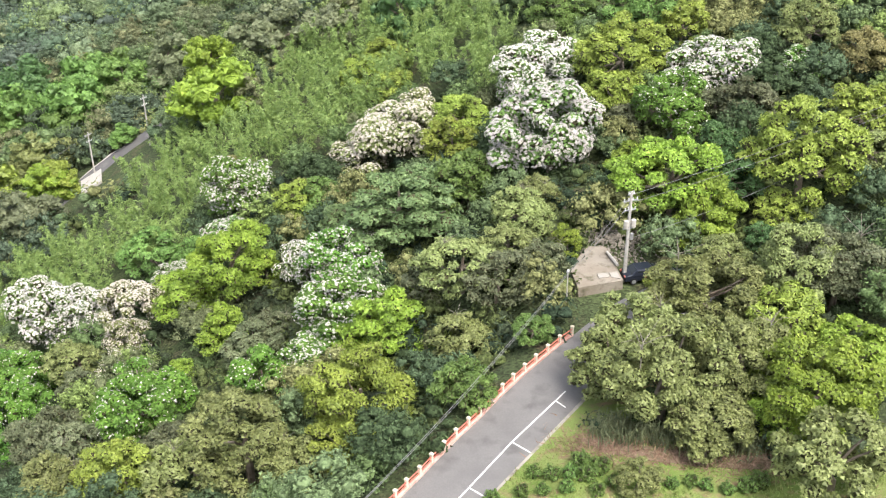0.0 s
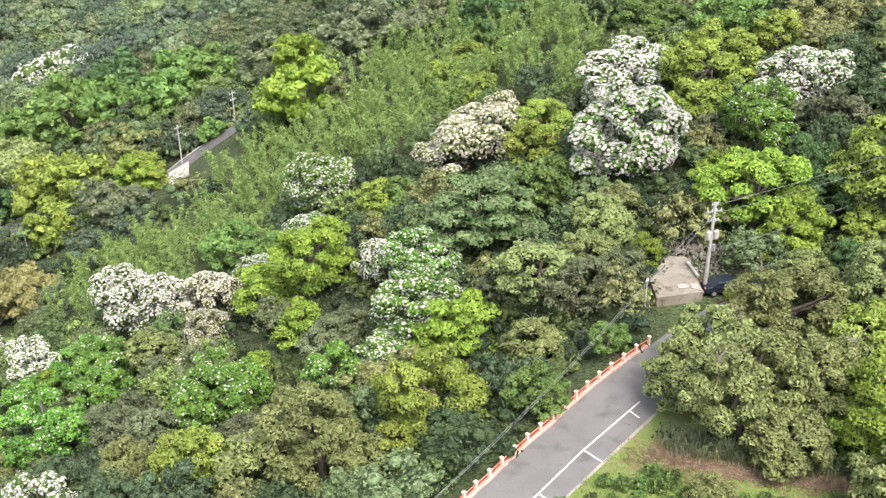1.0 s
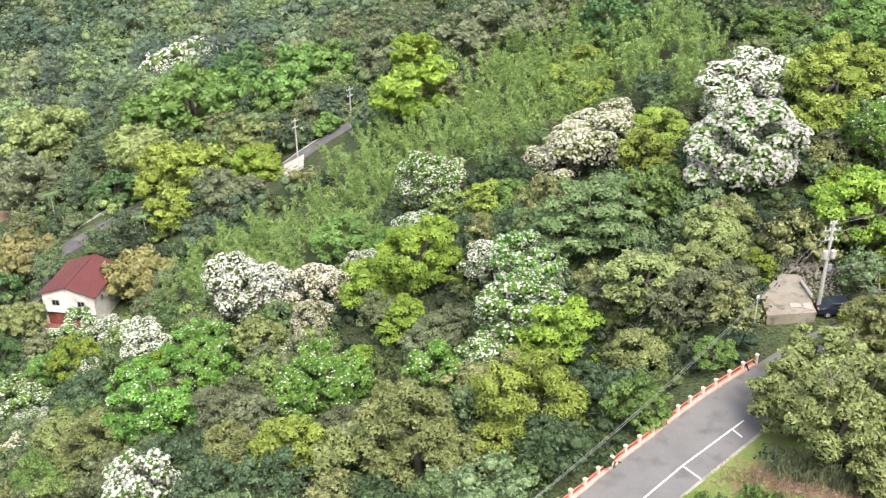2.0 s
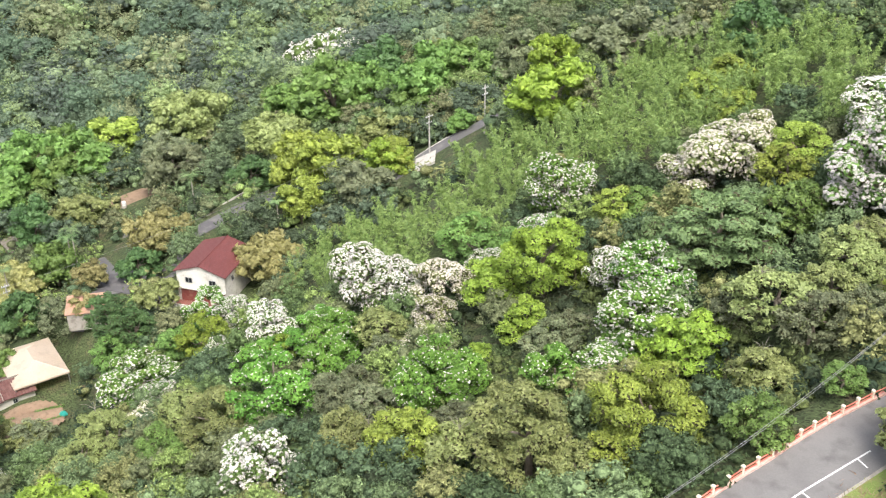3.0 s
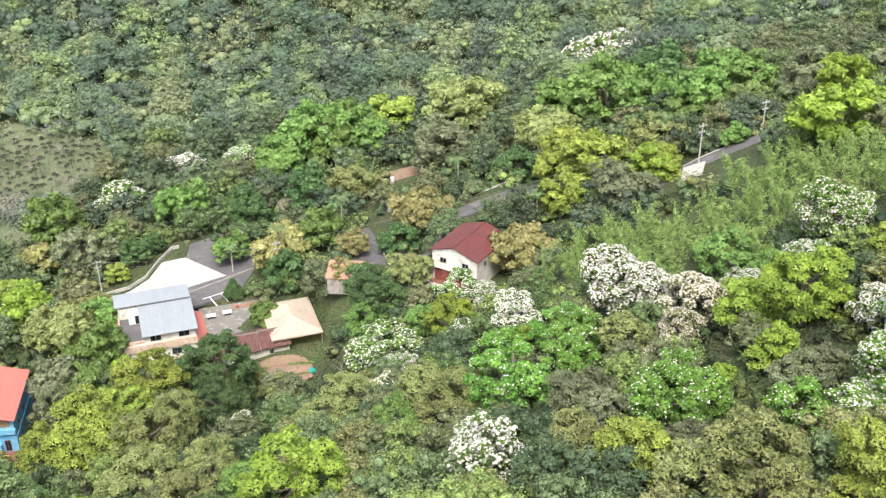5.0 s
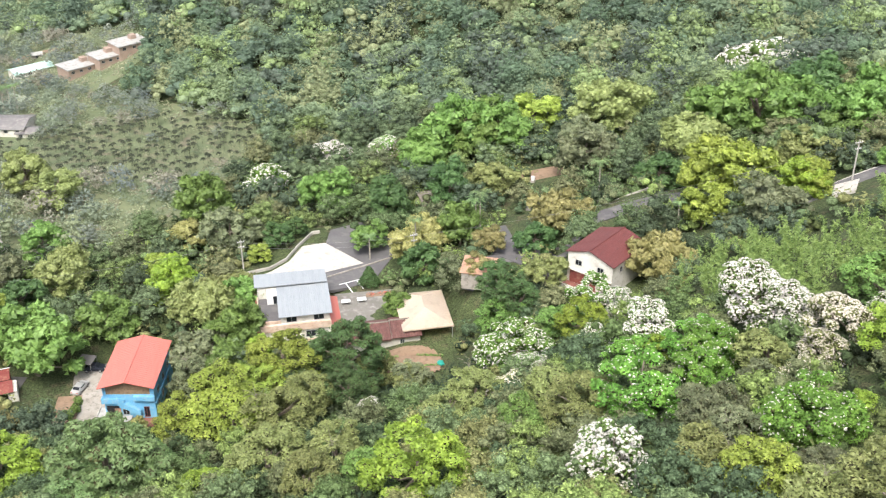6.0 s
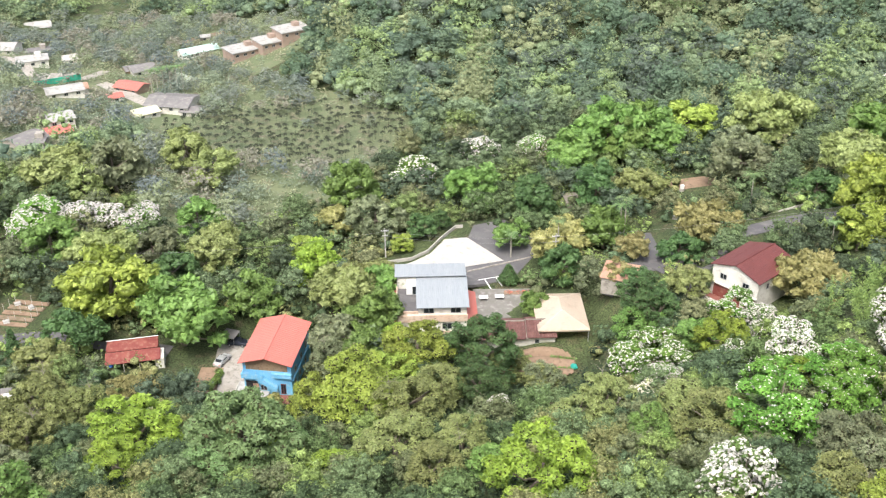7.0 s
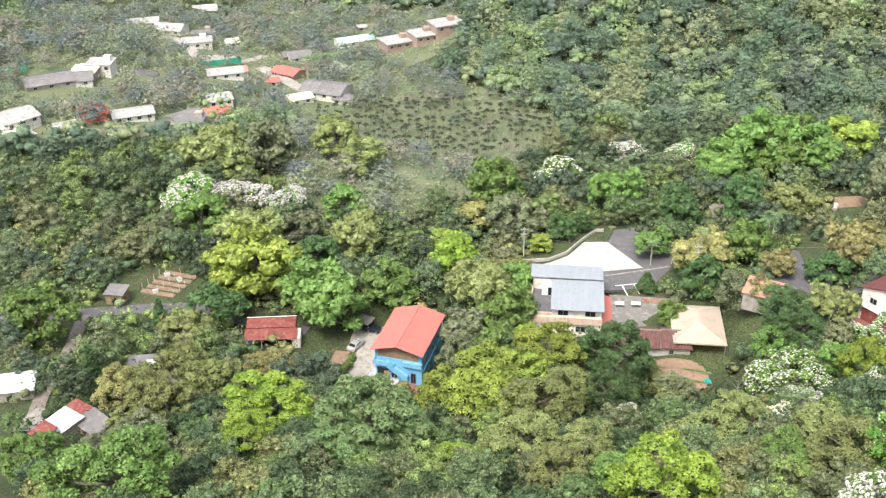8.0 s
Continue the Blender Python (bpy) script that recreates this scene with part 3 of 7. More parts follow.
SHAPES = {  # leaf, pads, boughs, height, flatness of pads, leaf sprays, size, slimness, blossom, blossom tufts, blossom reach
    "lime": ("lime", 44, 6, 1.05, 0.65, 5600, 0.047, 0.55, None, 0, 0),
    "green": ("green", 50, 6, 1.05, 0.75, 5400, 0.047, 0.55, None, 0, 0),
    "deep": ("deep", 56, 6, 1.1, 0.8, 5600, 0.044, 0.5, None, 0, 0),
    "dark": ("dark", 60, 7, 0.9, 0.75, 5600, 0.044, 0.5, None, 0, 0),
    "olive": ("olive", 66, 7, 0.88, 0.8, 6200, 0.044, 0.5, None, 0, 0),
    "mossy": ("mossy", 56, 7, 1.05, 0.75, 5800, 0.044, 0.5, None, 0, 0),
    "blue": ("blue", 46, 6, 0.75, 0.5, 4200, 0.062, 0.4, None, 0, 0),
    "yellow": ("yellow", 54, 5, 0.9, 0.8, 5400, 0.045, 0.5, None, 0, 0),
    "tung": ("green", 46, 6, 1.0, 0.8, 2600, 0.05, 0.6, "white", 2300, -0.6),
    "white2": ("green", 40, 5, 1.3, 0.8, 3200, 0.05, 0.6, "white", 900, -0.8),
    "cream": ("olive", 46, 6, 0.95, 0.8, 3000, 0.05, 0.55, "cream", 2000, -0.55),
    "halftung": ("fresh", 46, 6, 1.1, 0.75, 4200, 0.05, 0.6, "white", 1000, -0.45),
    "dotted": ("fresh", 46, 6, 1.05, 0.7, 5000, 0.047, 0.6, "white", 170, -0.35),
    "white": ("green", 26, 5, 0.7, 0.7, 1100, 0.06, 0.6, "white", 520, -0.4),
}
WORDS = {
    "lime": "bright yellow-green broadleaf tree on the wooded slope", "green": "fresh green broadleaf tree with dense rounded crown",
    "deep": "deep green dense evergreen tree", "dark": "dull grey-green tree with dark spreading crown",
    "olive": "olive-green tree with rounded spreading crown", "blue": "blue-green tree with broad flat layered crown",
    "yellow": "golden olive fruit tree in flower", "mossy": "yellowish moss-green tree with dense crown", "tung": "tung tree covered in white blossom", "white2": "pointed tung tree with scattered white blossom",
    "cream": "tung tree with fading cream blossom", "halftung": "green tung tree with patches of white blossom",
    "dotted": "green tung tree dotted with few white flowers", "white": "low treetop covered in white blossom",
}
built = {}
TALL = 0.8


def build_tree(sort, variant, m, far=False, large=False):
    leaf, count, boughs, high, squash, n, size, slim, blossom, tufts, reach = SHAPES[sort]
    if far:
        n, size, count = int(n * 0.42), size * 1.5, int(count * 0.7)
    if large:
        n, size, count, tufts = int(n * 2.3), size * 0.64, int(count * 1.5), int(tufts * 1.7)
    rng = np.random.default_rng(sum(map(ord, sort)) * 7 + variant + 50 * large)
    mid, rad = pads_of(rng, count, high, -0.55, boughs)
    mid = mid + np.array([0, 0, TALL])
    tree = thing("tree", m, WORDS[sort], "tree", "trees on the slope")
    lean = rng.normal(0, 0.08, 2)
    bm = tube([(0, 0, -0.5), (lean[0] * 0.3, lean[1] * 0.3, 0.5), (lean[0], lean[1], TALL - 0.2), (0, 0, TALL + 0.3)], 0.075, 6, 0.03)
    for k in rng.choice(count, 5, replace=False):
        limb = tube([(lean[0] * 0.6, lean[1] * 0.6, 0.75), tuple(mid[k] * np.array([0.5, 0.5, 0.8])), tuple(mid[k])], 0.035, 5, 0.012)
        tmp = bpy.data.meshes.new("limb")
        limb.to_mesh(tmp)
        limb.free()
        bm.from_mesh(tmp)
        bpy.data.meshes.remove(tmp)
    part("trunk", bm, BARK, tree)
    if sort in ("olive", "dark") and variant in (0, 3) and not far:
        top = mid[np.argsort(mid[:, 2])[-6 - variant]]
        fork = tube([tuple(top - np.array([0, 0, 0.3])), tuple(top + np.array([0, 0, 0.22])), tuple(top + np.array([0.05, 0.03, 0.4]))], 0.012, 4, 0.005)
        for k in range(6):
            o = np.array([math.cos(k * 0.9), math.sin(k * 0.9), 0]) * rng.uniform(0.16, 0.34)
            limb = tube([tuple(top + np.array([0, 0, 0.1 + 0.02 * k])), tuple(top + o * 0.6 + np.array([0, 0, 0.3])), tuple(top + o * 1.2 + np.array([0, 0, rng.uniform(0.28, 0.45)]))], 0.006, 4, 0.003)
            tmp = bpy.data.meshes.new("limb")
            limb.to_mesh(tmp)
            limb.free()
            fork.from_mesh(tmp)
            bpy.data.meshes.remove(tmp)
        part("branch", fork, PALE_BARK, tree, "bare grey dead branch")
    q = leaves_on(rng, mid, rad, n, size, slim, squash=squash)
    mesh_part("crown", quads_mesh("crown", q, (mid, rad), None, 0.85 if far else 0.7, dark_cores=not far), LEAF[leaf], tree)
    if tufts:
        pick = rng.choice(count, tufts * 4, p=rad ** 2 / (rad ** 2).sum())
        way = unit(rng.normal(size=(tufts * 4, 3)) + np.array([0, 0, 0.8]))
        flat = np.array([1, 1, squash])
        at = mid[pick] + way * (rad[pick] * 1.12)[:, None] * flat
        d = np.linalg.norm((at[:, None] - mid[None]) / flat, axis=2) / rad[None]
        ok = np.where(((d < 0.95).sum(1) == 0) & (at[:, 2] > TALL + reach))[0][:tufts]
        at, w = at[ok], unit(way[ok] + np.array([0, 0, 0.4]) + rng.normal(size=(len(ok), 3)) * 0.25)
        t = unit(np.cross(w, rng.normal(size=w.shape)))
        s = np.cross(w, t)
        L = (rng.uniform(0.016, 0.037, len(at)) * (2.0 if sort == "white" else 1.3 if far or sort == "white2" else 0.85 if large else 1.0))[:, None]
        petals = []
        for k in range(5):
            turn = k * math.tau / 5
            out, side = t * math.cos(turn) + s * math.sin(turn), s * math.cos(turn) - t * math.sin(turn)
            petals.append(np.stack([at + w * L * 0.5, at + out * L + side * L * 0.5, at + out * L * 1.05 - side * L * 0.45], 1))
        mesh_part("blossom", quads_mesh("blossom", np.concatenate(petals)), BLOSSOM[blossom], tree)
    return tree


tree_spots = []


def grove(sort, spots):
    for x, y, r in spots:
        variant = int(abs(x * 7.3 + y * 3.1)) % (4 if sort in ("olive", "lime", "green", "tung") else 3)
        turn = (x * 37.7 + y * 91.3) % 360
        wide, deep, tall = 1.14 + (x * 5.1 + y) % 0.2, 1.14 + (x + y * 3.7) % 0.2, 1.02 + (x * 2.3 + y * 1.9) % 0.25
        m = pose(x, y, gz(x, y), 0, 0, turn) @ Matrix.Diagonal((r * wide, r * deep, r * tall, 1))
        away = math.hypot(x, y) > 165
        large = r > 3.3 and not away
        variant = variant % 2 if large else variant
        key = (sort, variant, away, large)
        if key in built:
            copy_thing(built[key], pose(x, y, gz(x, y), 0, 0, turn)).scale = (r * wide, r * deep, r * tall)
        else:
            built[key] = build_tree(sort, variant, m, away, large)
        tree_spots.append((x, y, r))


grove("olive", [(15.5, 73.2, 3.3), (22.0, 78.7, 3.9), (16.5, 65.8, 3.9), (22.3, 69.0, 3.8), (13.1, 70.3, 2.8), (19.3, 62.7, 2.5), (29.9, 80.9, 3.6), (26.1, 86.4, 2.4), (25.8, 55.7, 3.3), (13.4, 58.0, 1.4), (18.7, 61.3, 1.2), (46.1, 131.4, 3.8), (44.0, 103.0, 2.6), (7.7, 96.8, 2.8), (9.6, 102.8, 2.2), (1.9, 88.5, 3.3), (6.2, 90.4, 2.5), (-41.9, 103.3, 2.9), (-16.1, 70.6, 4.4), (-20.6, 70.7, 3.3), (-11.9, 68.0, 2.3), (-37.3, 79.5, 1.9), (1.7, 80.0, 2.7), (-75.5, 190.4, 4.8), (-35.9, 76.8, 2.9), (-55.6, 86.7, 3.9), (-66.5, 94.8, 3.1), (-76.0, 91.6, 3.8), (-97.8, 136.9, 2.9), (-97.1, 100.9, 2.6)])
grove("olive", [(-108.7, 206.9, 6.5), (-78.1, 88.0, 2.9), (-158.9, 112.1, 5.0), (-157.8, 105.6, 5.3), (-106.0, 81.0, 4.5), (-106.3, 88.0, 3.9), (-83.2, 72.6, 3.8), (-91.2, 67.7, 4.5), (-78.4, 63.0, 3.5), (-155.9, 41.3, 5.2), (-144.2, 35.6, 4.7), (-151.7, 46.2, 3.5), (-208.9, 77.9, 6.1), (-194.6, 98.0, 5.5), (-235.3, 119.5, 5.6), (-252.0, 120.3, 5.5), (-145.0, 228.4, 7.8), (-144.5, 180.6, 4.6), (-114.3, 110.1, 3.5), (-255.4, 87.6, 7.3), (-247.2, 89.5, 5.0), (-149.5, 46.1, 4.3), (-175.3, 49.8, 4.2), (-143.6, 29.4, 2.4), (-147.9, 36.2, 3.4)])
grove("mossy", [(28.0, 73.8, 3.0), (35.9, 99.4, 5.0), (33.2, 95.6, 2.2), (22.6, 131.5, 4.9), (20.8, 122.8, 3.2), (31.7, 140.7, 2.9), (45.7, 110.5, 3.3), (19.9, 83.3, 1.7), (2.6, 126.6, 3.8), (1.2, 122.7, 2.9), (-17.6, 119.7, 2.9), (-8.7, 158.5, 3.6), (-11.1, 155.1, 2.9), (-6.6, 146.7, 2.8), (-6.8, 72.3, 3.9), (-8.5, 69.4, 2.3), (-29.8, 76.1, 2.5), (0.2, 81.7, 1.3), (-28.5, 74.5, 2.7), (-91.6, 181.0, 5.9), (-82.7, 178.2, 5.7), (-84.0, 166.5, 3.8), (-68.3, 174.8, 3.7), (-190.4, 70.9, 7.8), (-191.9, 65.0, 4.5), (-181.7, 111.8, 3.4), (-123.3, 97.0, 4.9), (-122.1, 91.1, 3.9), (-114.6, 78.8, 6.0), (-120.6, 74.1, 4.0)])
grove("mossy", [(-164.7, 222.3, 5.9), (-165.5, 126.4, 2.0)])
grove("lime", [(27.1, 63.8, 4.0), (31.9, 69.3, 2.7), (25.2, 63.1, 2.2), (23.1, 99.3, 4.9), (25.4, 94.5, 3.1), (21.1, 106.8, 2.8), (-43.9, 200.1, 4.5), (-37.3, 168.8, 5.7), (12.1, 92.9, 1.5), (-6.1, 85.6, 3.3), (-7.5, 82.7, 2.0), (-4.1, 89.9, 1.8), (-23.7, 107.5, 4.4), (-28.9, 107.1, 3.3), (-23.8, 97.4, 2.5), (-20.3, 108.0, 2.5), (-27.5, 93.5, 1.3), (-69.3, 174.8, 3.7), (-79.2, 176.9, 2.9), (-77.9, 119.1, 3.6), (-57.6, 108.1, 2.5), (-172.5, 110.1, 4.7), (-130.0, 47.4, 5.4), (-123.6, 41.6, 3.6), (-97.0, 61.5, 2.7), (-111.2, 61.5, 1.8), (-62.3, 65.5, 4.7), (-137.3, 102.7, 2.2)])
grove("deep", [(29.4, 101.1, 3.0), (30.2, 107.6, 2.6), (-94.9, 239.9, 7.1), (-5.6, 171.6, 4.6), (30.5, 91.3, 1.6), (-99.5, 127.3, 4.2), (-94.8, 125.9, 3.8), (-110.6, 138.6, 2.7), (-112.7, 153.5, 3.4), (-117.1, 107.1, 5.8), (-107.5, 190.7, 4.7), (-182.5, 58.7, 5.0), (-193.6, 84.9, 5.2), (-158.5, 158.3, 4.5), (-150.8, 172.4, 4.6), (-130.6, 140.7, 4.3), (-103.8, 94.0, 3.5), (-167.6, 133.4, 2.5), (-167.8, 138.9, 1.9)])
grove("green", [(27.6, 145.7, 4.7), (17.5, 151.2, 4.1), (3.0, 110.8, 3.2), (-15.1, 120.0, 2.8), (-38.1, 125.1, 3.2), (-32.2, 120.8, 2.1), (1.5, 68.9, 2.0), (-73.7, 212.1, 6.2), (-73.2, 232.2, 5.5), (-58.5, 185.9, 2.2), (7.4, 77.5, 1.5), (-61.0, 82.7, 3.5), (-96.0, 122.9, 4.0), (-81.5, 119.8, 3.0), (-170.5, 196.1, 7.3), (-168.8, 209.8, 6.5), (-168.8, 181.1, 6.4), (-103.1, 223.3, 8.2), (-95.0, 226.5, 6.5), (-116.3, 231.3, 6.2), (-74.6, 222.3, 6.4), (-66.4, 217.1, 5.2), (-75.3, 205.9, 4.3), (-126.4, 128.0, 2.3), (-163.3, 197.4, 5.4), (-174.6, 77.6, 7.5), (-171.4, 92.5, 5.1), (-145.7, 103.7, 4.6), (-153.9, 112.6, 3.8), (-136.4, 94.3, 3.5)])
grove("green", [(-222.9, 70.8, 5.6), (-213.3, 102.4, 4.1), (-196.5, 134.8, 5.9), (-170.8, 181.9, 6.1), (-163.4, 204.7, 7.6), (-171.6, 199.2, 5.7), (-134.3, 156.2, 4.5), (-150.9, 145.1, 3.1), (-174.6, 154.5, 5.1), (-72.2, 68.2, 2.8), (-195.8, 27.3, 6.1), (-131.7, 13.6, 3.7), (-105.7, 18.9, 6.7)])
grove("tung", [(32.7, 124.8, 4.1), (12.6, 134.1, 4.7), (12.1, 112.4, 5.4), (10.2, 130.1, 2.9), (-26.4, 120.0, 2.7), (-15.3, 104.7, 2.4), (-9.1, 107.6, 1.9), (-50.1, 117.6, 4.5), (-44.0, 115.2, 3.4), (-33.2, 116.5, 1.9), (-80.9, 132.9, 3.2), (-64.2, 115.3, 3.4), (-72.3, 113.9, 2.2), (-77.1, 105.0, 2.1), (-95.7, 90.4, 1.7), (-231.3, 81.0, 4.5), (-230.9, 87.8, 3.8), (-221.0, 91.8, 4.1), (-196.2, 176.4, 3.7), (-143.0, 55.1, 1.8), (-96.5, 90.9, 1.6)])
grove("halftung", [(43.2, 126.0, 2.2), (-26.4, 129.8, 4.1), (-10.9, 98.9, 3.7), (-9.8, 89.5, 3.9), (-12.1, 86.1, 2.5), (-86.6, 133.2, 3.6), (-83.0, 108.8, 4.3), (-187.8, 186.6, 3.7), (-235.1, 71.1, 5.4), (-196.7, 154.2, 5.2), (-186.0, 184.0, 3.9)])
grove("cream", [(-7.4, 128.2, 5.1), (-2.8, 132.2, 3.1), (-11.2, 129.1, 2.8), (-37.9, 112.3, 3.9), (-36.6, 104.3, 2.5), (-35.6, 99.1, 1.9), (-74.7, 97.3, 2.6)])
grove("blue", [(-4.5, 106.5, 5.4), (-9.2, 110.0, 3.3), (-1.2, 111.9, 3.2), (-77.1, 194.2, 5.1), (-108.9, 54.8, 7.0), (-109.4, 50.4, 4.1), (-114.7, 64.7, 3.0)])
grove("dark", [(33.2, 79.5, 3.8), (35.0, 115.9, 3.1), (32.0, 119.2, 2.3), (22.3, 119.0, 2.2), (4.9, 85.9, 2.6), (-1.3, 91.1, 2.4), (-18.9, 90.4, 2.6), (-17.7, 94.1, 2.0), (-41.7, 88.9, 2.9), (-35.2, 84.1, 2.5), (-24.6, 76.8, 2.2), (-29.6, 190.7, 6.1), (-17.6, 182.3, 4.1), (-56.3, 216.8, 5.1), (9.1, 87.0, 2.0), (-38.3, 86.6, 2.9), (-24.3, 78.2, 2.1), (-139.6, 209.2, 5.9), (-67.8, 160.0, 5.1), (-40.3, 97.8, 2.2), (-145.6, 95.6, 5.2), (-137.6, 88.8, 3.9), (-176.9, 127.9, 5.5), (-206.8, 87.5, 4.6), (-133.4, 200.9, 5.9), (-97.1, 101.6, 2.5), (-248.0, 97.8, 7.5), (-128.2, 22.8, 3.0), (-133.7, 29.1, 3.3)])
grove("dotted", [(26.6, 116.7, 3.7), (-28.9, 85.6, 3.7), (-33.3, 87.7, 2.0), (-49.3, 104.3, 3.7), (-17.2, 84.5, 2.2), (-50.8, 90.5, 4.4), (-59.4, 103.4, 3.1), (-51.6, 106.3, 3.6), (-47.4, 98.8, 2.6), (-28.5, 83.9, 3.5)])
grove("yellow", [(-30.0, 145.8, 2.1), (50.2, 124.6, 3.0), (-82.2, 149.6, 4.9), (-72.2, 136.7, 2.3), (-114.0, 161.0, 4.6), (-108.1, 161.2, 3.0), (-120.1, 148.1, 2.6), (-115.9, 139.2, 2.7), (-139.7, 148.5, 5.2), (-138.9, 152.8, 3.2), (-145.2, 79.8, 1.6), (-189.9, 125.1, 4.0), (-153.0, 57.8, 3.6), (-155.7, 32.6, 4.2)])
grove("white2", [(-44.1, 74.2, 3.5)])
grove("white", [(-135.0, 280.6, 5.1), (-127.6, 279.2, 5.8), (-119.0, 277.1, 4.9)])


# ---- woods that nobody could count ----
def scatter(seed, step, r0, r1, a0=-30.0, a1=88.0):
    """Jittered places in a sector round the eye, from r0 to r1 metres away."""
    rng = np.random.default_rng(seed)
    xs, ys = np.meshgrid(np.arange(-560, 330, step), np.arange(-60, 600, step))
    x = xs.ravel() + rng.uniform(-0.48, 0.48, xs.size) * step
    y = ys.ravel() + rng.uniform(-0.48, 0.48, xs.size) * step
    r, a = np.hypot(x, y), np.degrees(np.arctan2(-x, y))
    ok = (r >= r0) & (r < r1) & (a > a0) & (a < a1)
    return rng, x[ok], y[ok]


def low_enough(x, y, most=-13.5):
    """Places seen from the eye at a steep enough angle to matter."""
    return np.degrees(np.arctan2(ground_z(x, y) + 5 - EYE_HEIGHT, np.hypot(x, y))) < most


def free_of_trees(x, y, r, spots):
    ok = np.ones(len(x), bool)
    for sx, sy, sr in spots:
        ok &= np.hypot(x - sx, y - sy) > 0.92 * sr + 0.5 * r
    return ok


def woods(name, rng, x, y, r, kinds, mat, label, tall=1.2, category="woods", core=0.5):
    """One mesh of many crowns; kinds: ready crowns (leaves, solid cores) of radius 1."""
    quads, mids, rads, tq, tc = [], [], [], [], []
    z = ground_z(x, y)
    for i in range(len(x)):
        q, (mid, rad) = kinds[rng.integers(len(kinds))]
        a = rng.uniform(0, math.tau)
        rot = np.array([[math.cos(a), -math.sin(a), 0], [math.sin(a), math.cos(a), 0], [0, 0, 1]])
        s = r[i] * np.array([1, 1, rng.uniform(0.85, 1.25)])
        at = np.array([x[i], y[i], z[i] + tall * r[i] * rng.uniform(0.75, 1.35)])
        quads.append((q @ rot.T) * s + at)
        mids.append((mid @ rot.T) * s + at)
        rads.append(rad * r[i])
        # stands of one kind grow together
        tone = (0.5 + 0.3 * math.sin(x[i] * 0.061 + 1.3) + 0.3 * math.sin(y[i] * 0.053 + x[i] * 0.021) + rng.uniform(0, 0.55)) % 1.0
        tq.append(np.full(len(q) * 3, tone))
        tc.append(np.full(len(mid) * 12, tone))
    data = quads_mesh(name, np.concatenate(quads), (np.concatenate(mids), np.concatenate(rads)), np.concatenate(tq + tc), core, dark_cores=False)
    data.materials.append(mat)
    return tagged(new(name, data), label, category, kind="stuff")


def crowns(seed, many, clumps, leaves, size, slim=0.5, high=0.9, ruffle=0.5):
    """Ready crowns of radius 1: leaf sprays on the outside, and a solid core in every pad."""
    rng = np.random.default_rng(seed)
    out = []
    for _ in range(many):
        mid, rad = pads_of(rng, clumps, high, -0.4, 5)
        out.append((leaves_on(rng, mid, rad, leaves, size, slim, ruffle, 0.8), (mid, rad)))
    return out


# ---- houses and what belongs to them ----
def facing(x, y, turn=0.0):
    """Turn of a thing at x, y whose front looks at the middle of the valley slope, plus turn."""
    return math.degrees(math.atan2(-x, y)) + turn


def window(house, x, y, z, w, h, side="front", frame_mat=None, name="window"):
    """A window or door proud of a wall: frame with sill, and a pane as its part. x runs along the wall, y is the wall's plane."""
    t = 0.07
    ring = [(x - w / 2, z, x - w / 2 + t, z + h), (x + w / 2 - t, z, x + w / 2, z + h), (x - w / 2, z + h - t, x + w / 2, z + h), (x - w / 2 - 0.05, z - t, x + w / 2 + 0.05, z), (x - t / 2, z, x + t / 2, z + h)]
    if side == "front":
        f = part(name, boxes(*[(a, y - 0.08, c, b, y + 0.05, d) for a, c, b, d in ring]), frame_mat or STEEL, house)
        part("pane", boxes((x - w / 2 + 0.02, y - 0.035, z + 0.02, x + w / 2 - 0.02, y + 0.03, z + h - 0.02)), GLASS, f)
    else:
        s = 1 if y > 0 else -1
        f = part(name, boxes(*[(y - 0.05 * s, a, c, y + 0.08 * s, b, d) for a, c, b, d in ring]), frame_mat or STEEL, house)
        part("pane", boxes((y - 0.03 * s, x - w / 2 + 0.02, z + 0.02, y + 0.035 * s, x + w / 2 - 0.02, z + h - 0.02)), GLASS, f)
    return f


def gable_walls(w, d, h, rise, foot=1.5):
    hw, hd = w / 2, d / 2
    bm = boxes((-hw, -hd, -foot, hw, hd, h))
    for y0, y1 in ((-hd + 0.004, -hd + 0.2), (hd - 0.2, hd - 0.004)):
        a = [bm.verts.new(p) for p in ((-hw, y0, h), (hw, y0, h), (0, y0, h + rise))]
        b = [bm.verts.new(p) for p in ((-hw, y1, h), (hw, y1, h), (0, y1, h + rise))]
        bm.faces.new(a), bm.faces.new(b[::-1])
        for i, j in ((1, 2), (2, 0)):
            bm.faces.new((a[i], a[j], b[j], b[i]))
    bmesh.ops.recalc_face_normals(bm, faces=bm.faces)
    return bm


